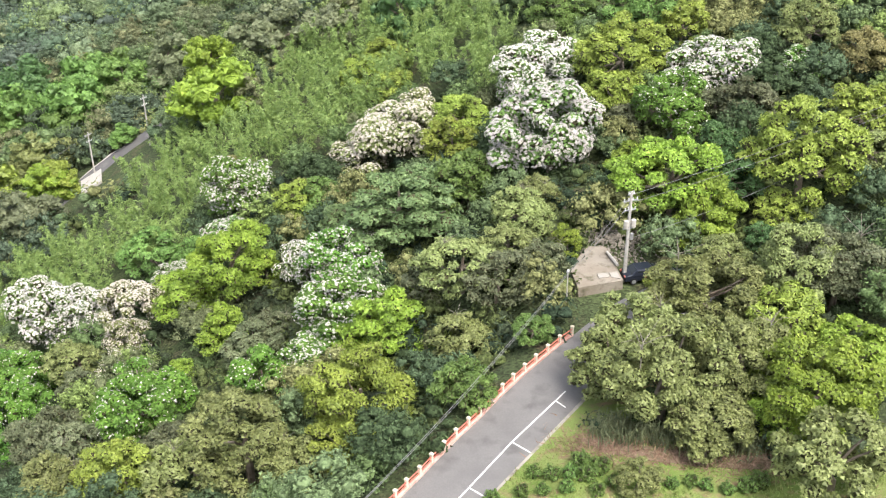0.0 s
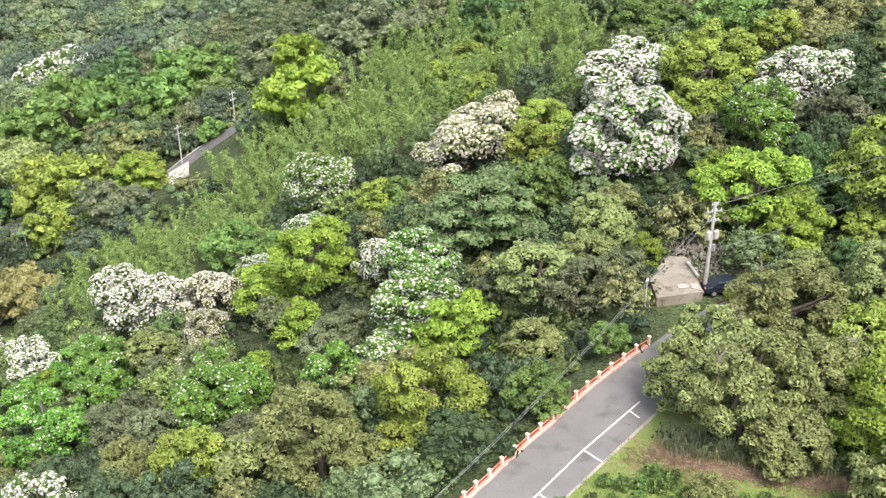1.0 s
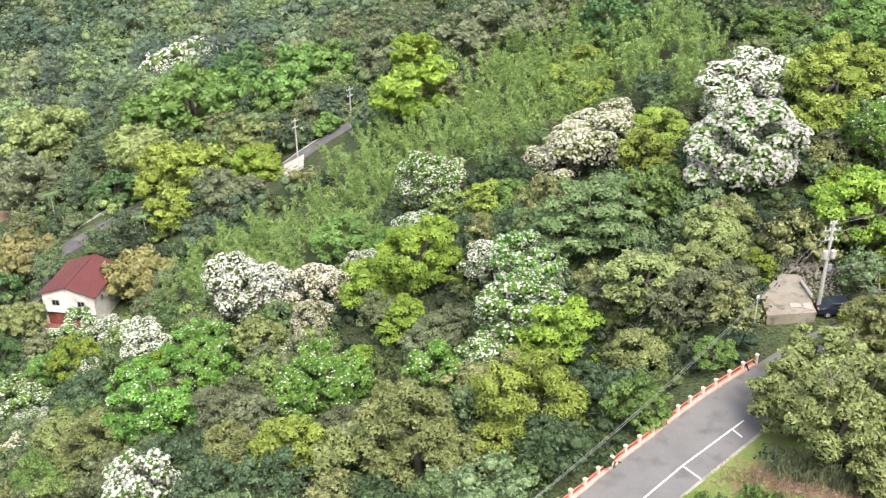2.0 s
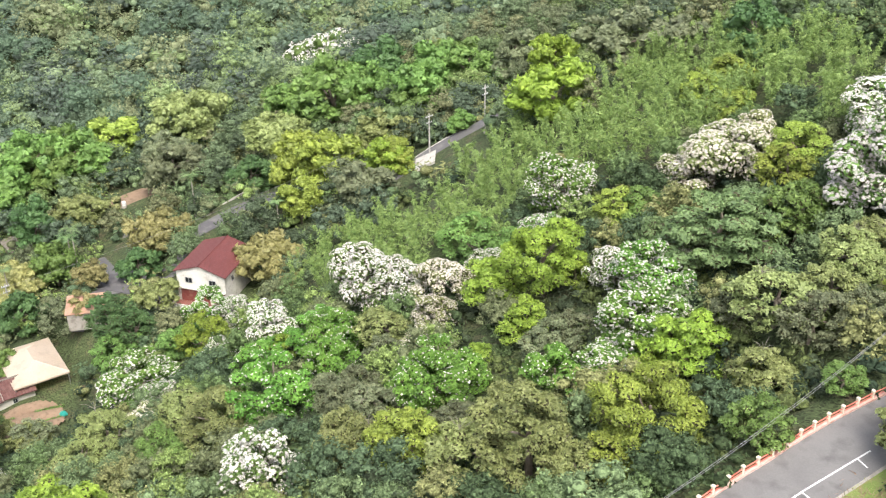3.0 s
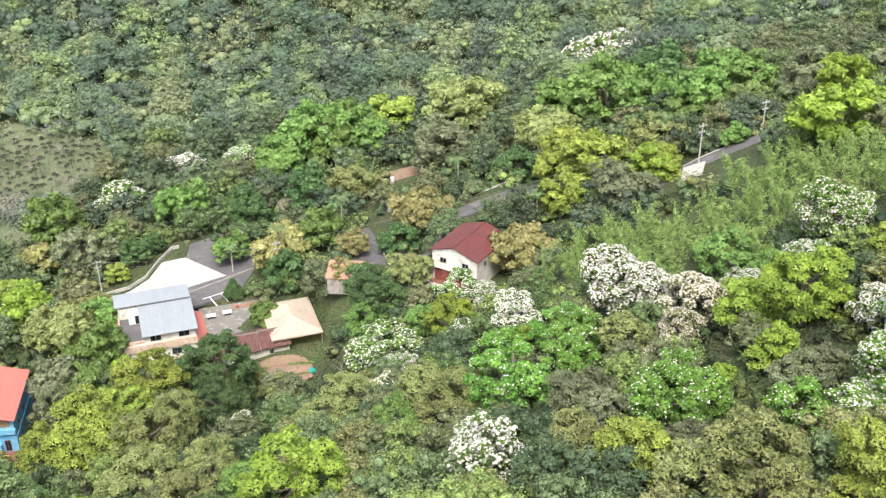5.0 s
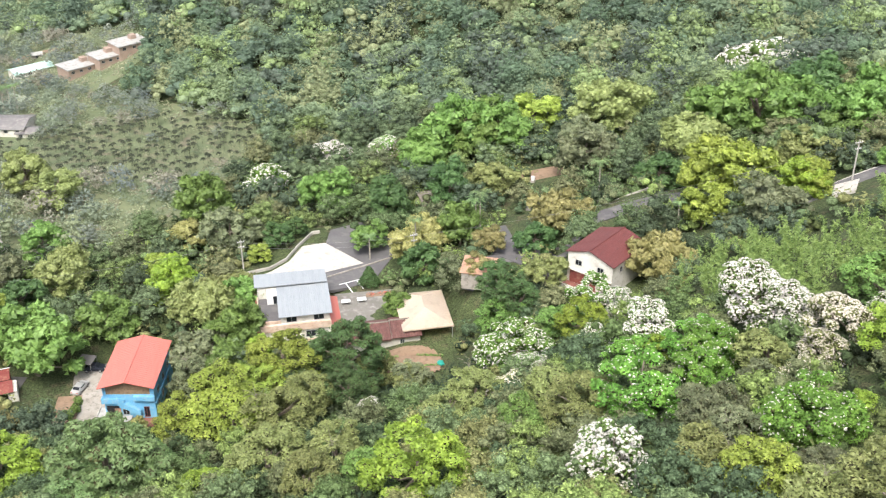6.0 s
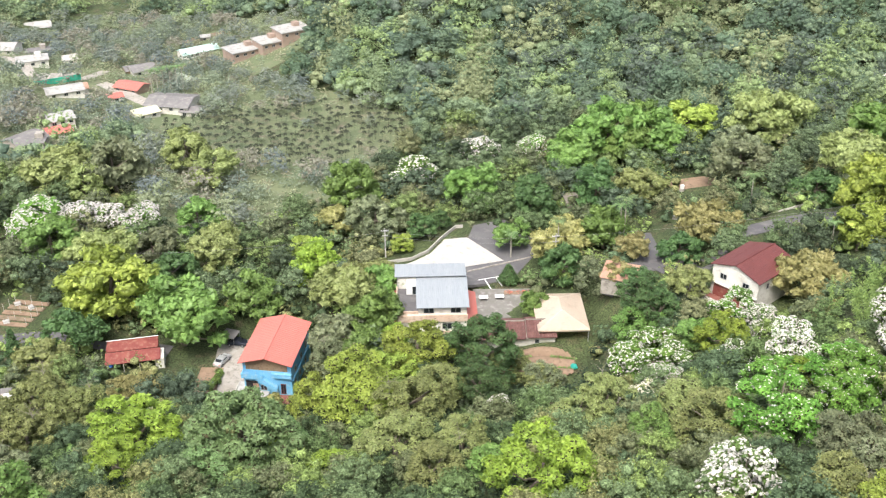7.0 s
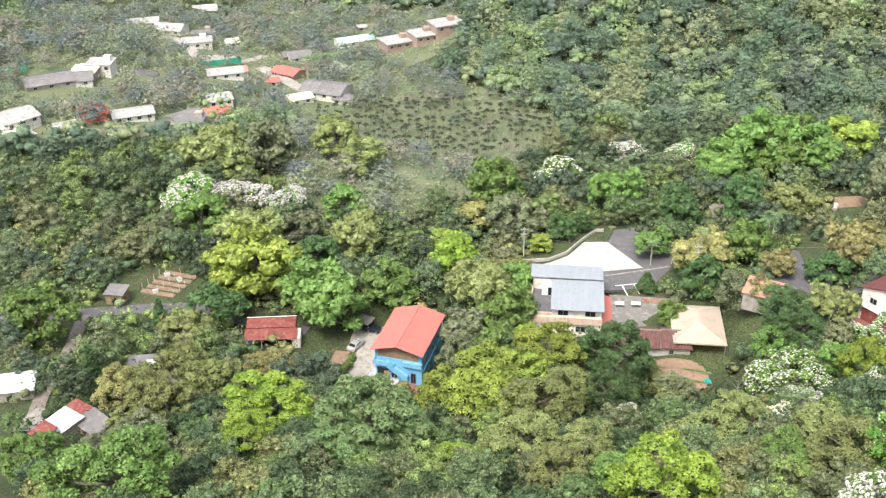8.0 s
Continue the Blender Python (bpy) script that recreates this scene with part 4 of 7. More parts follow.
def rib_slab(corners, thick, ribs, high=0.03):
    """A ribbed metal roof sheet in one piece: corners ridge start, eave start, eave end, ridge end; ribs run down the slope."""
    a, b, c, d = [Vector(p) for p in corners]
    half = min(0.06 / max((d - a).length, 0.1), 0.3 / ribs)
    steps = [(0.0, 0.0)]
    for i in range(ribs):
        s = (i + 0.5) / ribs
        steps += [(s - half, 0.0), (s, high), (s + half, 0.0)]
    steps.append((1.0, 0.0))
    bm = bmesh.new()
    rows = [[bm.verts.new(p + Vector((0, 0, h))) for p in (a.lerp(d, s), b.lerp(c, s))] for s, h in steps]
    under = [bm.verts.new(p - Vector((0, 0, thick))) for p in (a, b, c, d)]
    for r0, r1 in zip(rows, rows[1:]):
        bm.faces.new((r0[0], r0[1], r1[1], r1[0]))
    bm.faces.new((under[0], under[3], under[2], under[1]))
    bm.faces.new((rows[0][0], under[0], under[1], rows[0][1]))
    bm.faces.new((rows[-1][0], rows[-1][1], under[2], under[3]))
    bm.faces.new([r[1] for r in rows] + [under[2], under[1]])
    bm.faces.new([r[0] for r in rows][::-1] + [under[0], under[3]])
    bmesh.ops.recalc_face_normals(bm, faces=bm.faces)
    return bm


def gable_roof(house, w, d, h, rise, mat, over=0.45, ribs=14, ridge_mat=None):
    hw, hd = w / 2, d / 2
    dz = rise / hw * over
    for s in (-1, 1):
        part("roof", rib_slab([(0, -hd - over, h + rise + 0.12), (s * (hw + over), -hd - over, h - dz + 0.12), (s * (hw + over), hd + over, h - dz + 0.12), (0, hd + over, h + rise + 0.12)], 0.1, ribs), mat, house)
    part("ridge_cap", tube([(0, -hd - over - 0.02, h + rise + 0.13), (0, hd + over + 0.02, h + rise + 0.13)], 0.11, 6), ridge_mat or mat, house)


# white house with the maroon roof
red_house = thing("house", pose(-91.6, 146.4, 24, 0, 0, 2), "white two-storey house with maroon metal gable roof", "house")
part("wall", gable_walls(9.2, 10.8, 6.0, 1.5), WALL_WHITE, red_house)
gable_roof(red_house, 9.2, 10.8, 6.0, 1.5, ROOF_MAROON, 0.4, 22)
for wx in (-2.3, 2.2):
    window(red_house, wx, -5.4, 3.9, 1.3, 1.0)
for wy in (-2.6, 0.2, 3.4):
    window(red_house, wy, 4.6, 3.9, 1.1 if wy > 0 else 0.8, 1.0, "side")
part("shutter", boxes((-4.0, -5.52, 0.15, 1.5, -5.41, 2.6)), ROOF_RUST, red_house, "dark red roller shutter")
part("shutter", boxes((2.2, -5.52, 0.15, 4.4, -5.41, 2.6)), ROOF_RUST, red_house, "dark red garage shutter")
part("column", boxes((1.55, -5.65, 0, 2.1, -5.41, 2.9)), WALL_WHITE, red_house)
part("canopy", boxes((-4.6, -5.9, 2.75, 4.7, -5.42, 2.95)), WALL_WHITE, red_house)
part("parapet", boxes((-4.8, -8.2, -0.6, -4.6, -5.5, 0.95), (-4.6, -8.2, -0.6, 1.6, -8.0, 0.95)), WALL_WHITE, red_house, "low white terrace wall")
part("notice", boxes((3.0, -5.56, 1.0, 3.5, -5.53, 1.6)), PAINT_LINE, red_house, "small white notice")
part("terrace", boxes((-4.6, -8.0, -0.6, 4.6, -5.42, 0.06)), DULL_TILE, red_house, "dull red terrace floor")
ribbon("yard", [(-131.5, 166.1), (-124.7, 160.8), (-118.5, 154.9), (-111.1, 150.4), (-100.9, 147.4)], 4.6, DARK_ASPHALT, 0.22, label="worn grey asphalt at the lane's bend", category="yard")
ribbon("yard", [(-119.4, 150.2), (-116.5, 151.0), (-111.4, 150.8)], 6.0, DARK_ASPHALT, 0.2, label="grey asphalt yard between shed and white house", category="yard")
yard = ribbon("yard", [(-101, 141), (-97, 140), (-92, 137), (-86, 136)], 4.0, DARK_ASPHALT, 0.1, 23.9, label="dark paved yard before the white house", category="yard")

# pale three-storey house with blue-grey roofs
HX, HY = -136.78, 113.90
grey_house = thing("house", pose(HX - 7.36, HY + 3.09, 5.6, 0, 0, 52), "pale three-storey house with blue-grey metal roofs", "house")
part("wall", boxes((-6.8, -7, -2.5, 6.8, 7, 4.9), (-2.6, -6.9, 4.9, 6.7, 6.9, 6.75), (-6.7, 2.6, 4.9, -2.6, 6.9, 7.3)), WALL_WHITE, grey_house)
part("balcony", boxes((-6.9, -7.35, 3.3, 6.9, -7.0, 4.75)), WALL_PINK, grey_house, "pinkish tiled balcony front")
part("plinth", boxes((-6.9, -7.15, -2.5, 6.9, -7.004, 1.0)), WALL_PINK, grey_house, "pinkish tiled plinth")
part("roof", rib_slab([(-3.0, 2.7, 7.5), (-3.0, -7.7, 6.75), (7.2, -7.7, 6.75), (7.2, 2.7, 7.5)], 0.12, 26), ROOF_BLUE, grey_house)
part("roof", rib_slab([(-7.2, 7.6, 7.75), (-7.2, 2.2, 7.95), (7.1, 2.2, 7.95), (7.1, 7.6, 7.75)], 0.12, 30), ROOF_BLUE, grey_house, "pale metal back roof")
part("terrace", boxes((-6.7, -6.9, 4.9, -2.62, 2.58, 4.96)), DARK_ASPHALT, grey_house, "dark roof terrace floor")
part("parapet", boxes((-6.9, -7.0, 4.95, -6.6, 2.6, 5.55), (-6.6, -7.0, 4.95, -2.62, -6.75, 5.55)), WALL_PINK, grey_house)
part("stair_room", boxes((-4.9, 0.2, 4.97, -2.7, 2.55, 7.0)), PAINT_LINE, grey_house, "white rooftop stair room")
part("opening", boxes((-3.7, 0.12, 5.1, -2.85, 0.19, 6.8)), GLASS, grey_house, "dark doorway")
for k in range(3):
    part("post", tube([(-6.6, -6.8 + 4.5 * k, 4.95), (-6.6, -6.8 + 4.5 * k, 7.6)], 0.06), STEEL, grey_house)
for wx, wz, ww in ((-0.6, 5.1, 2.0), (4.6, 5.1, 2.0), (-3.4, 1.5, 1.9), (2.9, 1.5, 1.9)):
    window(grey_house, wx, -6.9 if wz > 4 else -7.0, wz, ww, 1.3)
part("air_conditioner", boxes((0.6, -7.45, 1.6, 1.3, -7.0, 2.1)), PAINT_LINE, grey_house)
part("awning", slab([(6.85, 4, 3.6), (6.85, -7.2, 3.6), (9.0, -7.2, 3.0), (9.0, 4, 3.0)], 0.08), ROOF_CORAL, grey_house, "coral sheet awning")
for wy in (-6.8, -1.5, 3.6):
    part("awning_post", tube([(8.8, wy, -1.5), (8.8, wy, 3.0)], 0.05), STEEL, grey_house)
part("side_frame", boxes((-7.3, -6.5, -1, -6.95, 5.5, 4.4)), ROOF_RUST, grey_house, "rusty red side screen")

# old house with clay tiles
tile_house = thing("house", pose(*(-124.01, 120.34), 8.95, 0, 0, 52), "old low house with red clay tile roof", "house")
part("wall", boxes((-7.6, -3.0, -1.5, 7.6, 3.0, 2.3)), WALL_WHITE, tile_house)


def tiled_slope(house, x0, x1, y_low, z_low, y_top, z_top):
    """A roof slope of rows of barrel tiles: a bed and one long half-round course for each column of tiles."""
    part("roof", slab([(x0, y_top, z_top), (x0, y_low, z_low), (x1, y_low, z_low), (x1, y_top, z_top)], 0.12), ROOF_TILE, house)
    n = int((x1 - x0) / 0.5)
    for k in range(n):
        x = x0 + (k + 0.5) * (x1 - x0) / n
        part("tile_course", tube([(x, y_low - 0.05, z_low + 0.03), (x, y_top, z_top + 0.03)], 0.14, 6), ROOF_TILE, house)


for xa, xb, dz in ((-7.9, 2.2, 0.0), (2.3, 7.9, 0.25)):
    tiled_slope(tile_house, xa, xb, -3.6, 2.25 + dz, 0.0, 3.9 + dz)
    part("roof", slab([(xa, 0.0, 3.9 + dz), (xb, 0.0, 3.9 + dz), (xb, 3.6, 2.25 + dz), (xa, 3.6, 2.25 + dz)], 0.12), ROOF_TILE, tile_house)
    part("ridge", tube([(xa, 0, 3.98 + dz), (xb, 0, 3.98 + dz)], 0.16, 8), STONE, tile_house, "grey mortar ridge")
window(tile_house, 4.2, -3.0, 0.9, 0.8, 0.9)
window(tile_house, -2.5, -3.0, 0.9, 0.8, 0.9)

# open shelter with a cream canvas hip roof
shelter = thing("shelter", pose(*(-120.93, 129.57), 9.9, 0, 0, 52), "open shelter with cream canvas hip roof", "shelter")
EA, PK = 2.8, 4.6
quad = [(-4.8, -6.5), (4.8, -6.5), (4.8, 6.5), (-4.8, 6.5)]
top = [(0, -2.2), (0, 2.2)]
bm = bmesh.new()
low = [bm.verts.new((x, y, EA)) for x, y in quad]
hem = [bm.verts.new((x, y, EA - 0.3)) for x, y in quad]
r0, r1 = [bm.verts.new((x, y, PK)) for x, y in top]
bm.faces.new((low[0], low[1], r0)), bm.faces.new((low[1], low[2], r1, r0)), bm.faces.new((low[2], low[3], r1)), bm.faces.new((low[3], low[0], r0, r1))
for i in range(4):
    bm.faces.new((low[i], hem[i], hem[(i + 1) % 4], low[(i + 1) % 4]))
bmesh.ops.solidify(bm, geom=bm.faces, thickness=0.05)
part("roof", bm, CANVAS, shelter)
for x, y in quad:
    a = (0, -2.2, PK + 0.03) if y < 0 else (0, 2.2, PK + 0.03)
    part("hip_seam", tube([(x, y, EA + 0.02), a], 0.06), CANVAS, shelter)
    part("post", tube([(x * 0.95, y * 0.96, -1.5), (x * 0.95, y * 0.96, EA)], 0.08), STEEL, shelter)
part("table", boxes((-1.5, -3, -0.1, 1.5, 3, 0.75)), TIMBER, shelter, "long timber table in the shade")

# orange-roofed shed
shed = thing("shed", pose(*(-114.86, 139.28), 17.8, 0, 0, 30), "low shed with orange sheet roof", "shed")
part("wall", boxes((-3.2, -2.6, -1.2, 3.2, 2.6, 2.3)), CONCRETE, shed)
part("roof", rib_slab([(-3.5, 2.9, 3.0), (-3.5, -2.9, 2.4), (3.5, -2.9, 2.4), (3.5, 2.9, 3.0)], 0.1, 16), ROOF_ORANGE, shed)
part("roof", rib_slab([(3.55, 1.0, 2.3), (3.55, -2.4, 2.0), (6.0, -2.4, 2.0), (6.0, 1.0, 2.3)], 0.1, 6), ROOF_ORANGE, shed)
part("annex", boxes((3.3, -2.2, -1.2, 5.8, 0.9, 1.95)), CONCRETE, shed)

# bright blue house
blue_house = thing("house", pose(-153.4, 86.3, 0.5, 0, 0, 42), "bright blue house with coral metal roof", "house")
part("wall", boxes((-4.6, -6.4, -2, 4.6, 7.2, 5.3), (3.9, -6.4, 5.3, 4.6, 7.2, 7.3), (-4.6, 6.6, 5.3, 3.9, 7.2, 7.3), (-4.6, -6.4, 5.3, -4.1, 6.6, 7.3)), WALL_BLUE, blue_house)
bm = boxes((-4.4, -6.3, 5.3, 3.88, -6.1, 7.4))
v = [bm.verts.new(p) for p in ((-4.4, -6.3, 7.4), (4.4, -6.3, 7.4), (0, -6.3, 8.6), (-4.4, -6.15, 7.4), (4.4, -6.15, 7.4), (0, -6.15, 8.6))]
bm.faces.new(v[:3]), bm.faces.new(v[:2:-1])
part("gable", bm, TIMBER, blue_house, "bare brown timber gable")
gable_roof(blue_house, 9.6, 14.6, 7.45, 1.3, ROOF_CORAL, 0.35, 26)
part("balcony", boxes((-4.7, -7.6, 4.1, -0.7, -6.41, 4.3), (-4.7, -7.6, 4.3, -0.7, -7.45, 5.2), (-4.7, -7.45, 4.3, -4.55, -6.41, 5.2), (0.9, -7.0, 4.2, 4.75, -6.41, 5.1)), WALL_BLUE, blue_house, "blue balcony parapet")
part("stair", slab([(-2.2, -7.5, 5.0), (-2.2, -6.6, 5.0), (2.0, -6.6, 2.2), (2.0, -7.5, 2.2)], 1.1), WALL_BLUE, blue_house, "blue outside stair flank")
window(blue_house, 2.9, -6.4, 0.4, 1.0, 2.2, name="door", frame_mat=ROOF_RUST)
window(blue_house, -0.9, -6.4, 0.9, 1.2, 1.2)
# Flat black sheet on the wall, painted shade of the porch opening.
part("porch_opening", boxes((-4.3, -6.46, 0.1, -2.0, -6.41, 2.8)), BLACK, blue_house, "black panel for the shade in the porch")
part("door_leaf", boxes((-2.9, -6.52, 0.1, -1.8, -6.47, 2.3)), ROOF_ORANGE, blue_house, "orange-brown door leaf")
for wy, wz in ((-4.2, 1.2), (-1.0, 1.2), (3.2, 1.2), (-3.6, 4.0), (0.5, 4.0), (4.2, 4.0)):
    window(blue_house, wy, 4.6, wz, 1.1, 1.1, "side")
part("ledge", boxes((4.604, -6.4, 3.2, 4.85, 7.2, 3.35)), WALL_BLUE, blue_house)
part("apron", boxes((-0.2, -9.0, -2, 5.0, -6.42, 0.08)), DULL_TILE, blue_house, "dull red tiled apron")

apron = thing("lower_roof", pose(*(-151.14, 79.47), 0.4, 0, 0, 42), "flat grey concrete roof below the blue house", "roof")
part("deck", boxes((-3.4, -2.4, -2.5, 3.0, 2.6, 0.75)), surface("pale_grey_roof_concrete", (0.4, 0.39, 0.37), (0.46, 0.45, 0.43), 0.4, (0.3, 0.29, 0.27), 6, 0.9), apron)
part("kerb", boxes((-3.5, -2.5, 0.7, 3.1, -2.3, 0.95), (-3.5, -2.3, 0.7, -3.3, 2.6, 0.95)), PALE_CONCRETE, apron)
BLUE_YARD = [(-153.66, 76.84), (-159.91, 79.68), (-165.70, 82.91), (-170.03, 86.59), (-173.70, 90.66)]
ribbon("yard", BLUE_YARD, 6.5, CONCRETE, 0.16, -0.6, label="pale concrete yard beside the blue house", category="yard")
ribbon("bare_earth", [(-154.1, 68.8), (-159.7, 73.7), (-164.8, 78.3)], 4.5, EARTH, 0.2, label="reddish bare earth beside the hedge", category="earth")
hedge = thing("hedge", pose(0, 0, 0), "clipped green hedge along the concrete yard", "hedge")
rng = np.random.default_rng(71)
HEDGE = [(-152.4, 68.9), (-156.5, 72.8), (-159.7, 76.3), (-162.7, 78.9)]
mids = np.array([[xa + (xb - xa) * k / 6, ya + (yb - ya) * k / 6, gz(xa, ya) + 0.6] for (xa, ya), (xb, yb) in zip(HEDGE, HEDGE[1:]) for k in range(6)]) + rng.normal(0, 0.12, (18, 3))
mesh_part("leaves", quads_mesh("leaves", leaves_on(rng, mids, np.full(18, 0.75), 2600, 0.16, 0.5), (mids, np.full(18, 0.75))), LEAF["green"], hedge)
part("stem", tube([(*HEDGE[0], gz(*HEDGE[0]) - 0.3), (*HEDGE[0], gz(*HEDGE[0]) + 0.6)], 0.05), BARK, hedge)


def car(x, y, z, turn, paint, label, long=4.4):
    c = thing("car", pose(x, y, z, 0, 0, turn), label, "car", "parked cars")
    prof = [(-2.15, 0.35), (-2.15, 0.8), (-1.9, 0.95), (-1.55, 1.0), (-0.95, 1.42), (0.45, 1.45), (1.15, 1.0), (1.95, 0.85), (2.15, 0.65), (2.15, 0.35)]
    bm = bmesh.new()
    rows = []
    for s, inset in ((-0.86, 0.0), (0.86, 0.0)):
        rows.append([bm.verts.new((px, s * (0.82 if pz > 1.2 else 1.0), pz)) for px, pz in prof])
    bm.faces.new(rows[0]), bm.faces.new(rows[1][::-1])
    n = len(prof)
    for i in range(n):
        bm.faces.new((rows[0][i], rows[1][i], rows[1][(i + 1) % n], rows[0][(i + 1) % n]))
    bmesh.ops.recalc_face_normals(bm, faces=bm.faces)
    bmesh.ops.bevel(bm, geom=list(bm.edges), offset=0.05, segments=1, affect="EDGES")
    part("body", bm, paint, c)
    part("windscreen", slab([(0.52, -0.62, 1.43), (0.52, 0.62, 1.43), (1.1, 0.72, 1.07), (1.1, -0.72, 1.07)], 0.02), GLASS, c)
    part("rear_window", slab([(-1.5, -0.7, 1.07), (-1.5, 0.7, 1.07), (-1.0, 0.62, 1.41), (-1.0, -0.62, 1.41)], 0.02), GLASS, c)
    for s in (-1, 1):
        part("side_window", boxes((-0.9, s * 0.79, 1.05, 0.5, s * 0.815, 1.34)), GLASS, c)
        for wx in (-1.3, 1.35):
            bm = bmesh.new()
            bmesh.ops.create_cone(bm, cap_ends=True, segments=14, radius1=0.33, radius2=0.33, depth=0.2, matrix=pose(wx, s * 0.8, 0.33, 90))
            w = part("wheel", bm, BLACK, c)
            bm = bmesh.new()
            bmesh.ops.create_cone(bm, cap_ends=True, segments=10, radius1=0.2, radius2=0.2, depth=0.02, matrix=pose(wx, s * 0.905, 0.33, 90))
            part("rim", bm, STEEL, w)
        part("headlight", boxes((2.05, s * 0.5 - 0.15, 0.62, 2.17, s * 0.5 + 0.15, 0.76)), PALE_CONCRETE, c)
        part("tail_light", boxes((-2.17, s * 0.6 - 0.14, 0.7, -2.05, s * 0.6 + 0.14, 0.86)), RED_PAINT, c)
    return c


car(*(-165.12, 80.67), -0.46, 118, SILVER, "silver parked saloon car on the concrete yard")
car(*(-168.74, 86.11), -0.46, 42, DARK_PAINT, "dark car half under the blue house's eaves")
car(*(18.75, 87.89), 72.1, 10, DARK_PAINT, "dark car parked beside the concrete pole")
car(*(20.93, 86.84), 72.1, 20, DARK_PAINT, "dark car parked under olive trees")
for wx, wy, wt in ((-171.77, 85.49, 20), (-170.64, 86.09, 50)):
    sc = thing("scooter", pose(wx, wy, -0.47, 0, 0, wt), "dark parked motor scooter on the yard", "scooter", "parked scooters")
    part("body", boxes((-0.7, -0.18, 0.28, -0.1, 0.18, 0.75), (-0.1, -0.16, 0.25, 0.35, 0.16, 0.36), (0.35, -0.16, 0.25, 0.6, 0.16, 0.95)), DARK_PAINT, sc)
    part("seat", boxes((-0.75, -0.16, 0.75, -0.05, 0.16, 0.86)), BLACK, sc)
    part("handlebar", tube([(0.45, -0.33, 1.02), (0.5, 0, 1.0), (0.45, 0.33, 1.02)], 0.025), STEEL, sc)
    for wx2 in (-0.55, 0.62):
        bm = bmesh.new()
        bmesh.ops.create_cone(bm, cap_ends=True, segments=12, radius1=0.25, radius2=0.25, depth=0.1, matrix=pose(wx2, 0, 0.25, 90))
        part("wheel", bm, BLACK, sc)
canopy = thing("canopy", pose(*(-169.97, 85.44), -0.47, 0, 0, 30), "small grey canopy over the yard", "canopy")
part("sheet", slab([(-1.6, 1.4, 2.5), (-1.6, -1.4, 2.2), (1.6, -1.4, 2.2), (1.6, 1.4, 2.5)], 0.05), ROOF_GREY, canopy)
for sx in (-1.45, 1.45):
    for sy in (-1.25, 1.25):
        part("post", tube([(sx, sy, -0.1), (sx, sy, 2.3)], 0.04), STEEL, canopy)
for k, (px, py) in enumerate(((-158.4, 70.0), (-156.9, 70.4), (-158.6, 70.9))):
    p = thing("timber_pole", pose(px, py, gz(px, py) + 0.25, 0, 4, 20 + 25 * k), "pale cut timber pole on the ground", "timber", "pile of poles")
    part("pole", tube([(-2.2, 0, 0), (0, 0, 0.05), (2.0, 0, 0)], 0.09, 6, 0.06), PALE_CONCRETE, p)

# rusty open shed
rust_shed = thing("shed", pose(*(-173.54, 66.45), 0.9, 0, 0, 62), "open shed with rusty red sheet roof", "shed")
part("roof", rib_slab([(-5.4, 0.6, 3.1), (-5.4, -2.6, 2.5), (5.0, -2.6, 2.5), (5.0, 0.6, 3.1)], 0.08, 22), ROOF_RUST, rust_shed)
part("roof", rib_slab([(-5.2, 4.0, 3.5), (-5.2, 0.65, 3.25), (4.6, 0.65, 3.25), (4.6, 4.0, 3.5)], 0.08, 22), ROOF_RUST, rust_shed, "weathered upper sheet roof")
part("back_wall", boxes((-5.0, 3.7, -1, 4.6, 3.9, 3.35)), TIMBER, rust_shed)
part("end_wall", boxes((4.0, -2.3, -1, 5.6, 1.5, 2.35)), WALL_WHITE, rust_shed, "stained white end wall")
# Black block added to draw the dark shade under the roof.
part("interior", boxes((-4.9, 0.8, -1, 3.9, 3.6, 2.4)), BLACK, rust_shed, "black block for the shade inside the shed")
part("gutter", tube([(-5.3, 4.1, 3.6), (4.7, 4.1, 3.6)], 0.09), STEEL, rust_shed)
for k in range(4):
    part("post", tube([(-5.0 + 3.0 * k, -2.4, -1), (-5.0 + 3.0 * k, -2.4, 2.5)], 0.07), PALE_CONCRETE, rust_shed)
drum = thing("drum", pose(*(-176.07, 62.50), 1.0), "blue plastic drum under the shed roof", "drum")
bm = bmesh.new()
bmesh.ops.create_cone(bm, cap_ends=True, segments=16, radius1=0.42, radius2=0.4, depth=1.1, matrix=pose(0, 0, 0.55))
bmesh.ops.bevel(bm, geom=list(bm.edges), offset=0.04, segments=1, affect="EDGES")
part("shell", bm, surface("blue_plastic", (0.03, 0.12, 0.5), (0.05, 0.16, 0.55), 1), drum)


def lean_shed(px, py, z, w, d, h, turn, roof, wall, label, slope=0.4, ribs=14):
    s = thing("shed", pose(px, py, z, 0, 0, turn), label, "shed")
    FRONTS.append((px, py, w / 2 + 2, 16))
    part("wall", boxes((-w / 2, -d / 2, -2, w / 2, d / 2, h)), wall, s)
    part("roof", rib_slab([(-w / 2 - 0.3, d / 2 + 0.3, h + slope + 0.1), (-w / 2 - 0.3, -d / 2 - 0.3, h + 0.1), (w / 2 + 0.3, -d / 2 - 0.3, h + 0.1), (w / 2 + 0.3, d / 2 + 0.3, h + slope + 0.1)], 0.1, ribs), roof, s)
    # No opening is cut: a black sheet paints the doorway's inner shade.
    part("doorway", boxes((-0.5, -d / 2 - 0.03, 0, 0.5, -d / 2 - 0.004, 1.9)), BLACK, s, "dark doorway")
    return s


def on_ground(px, py):
    return gz(px, py)


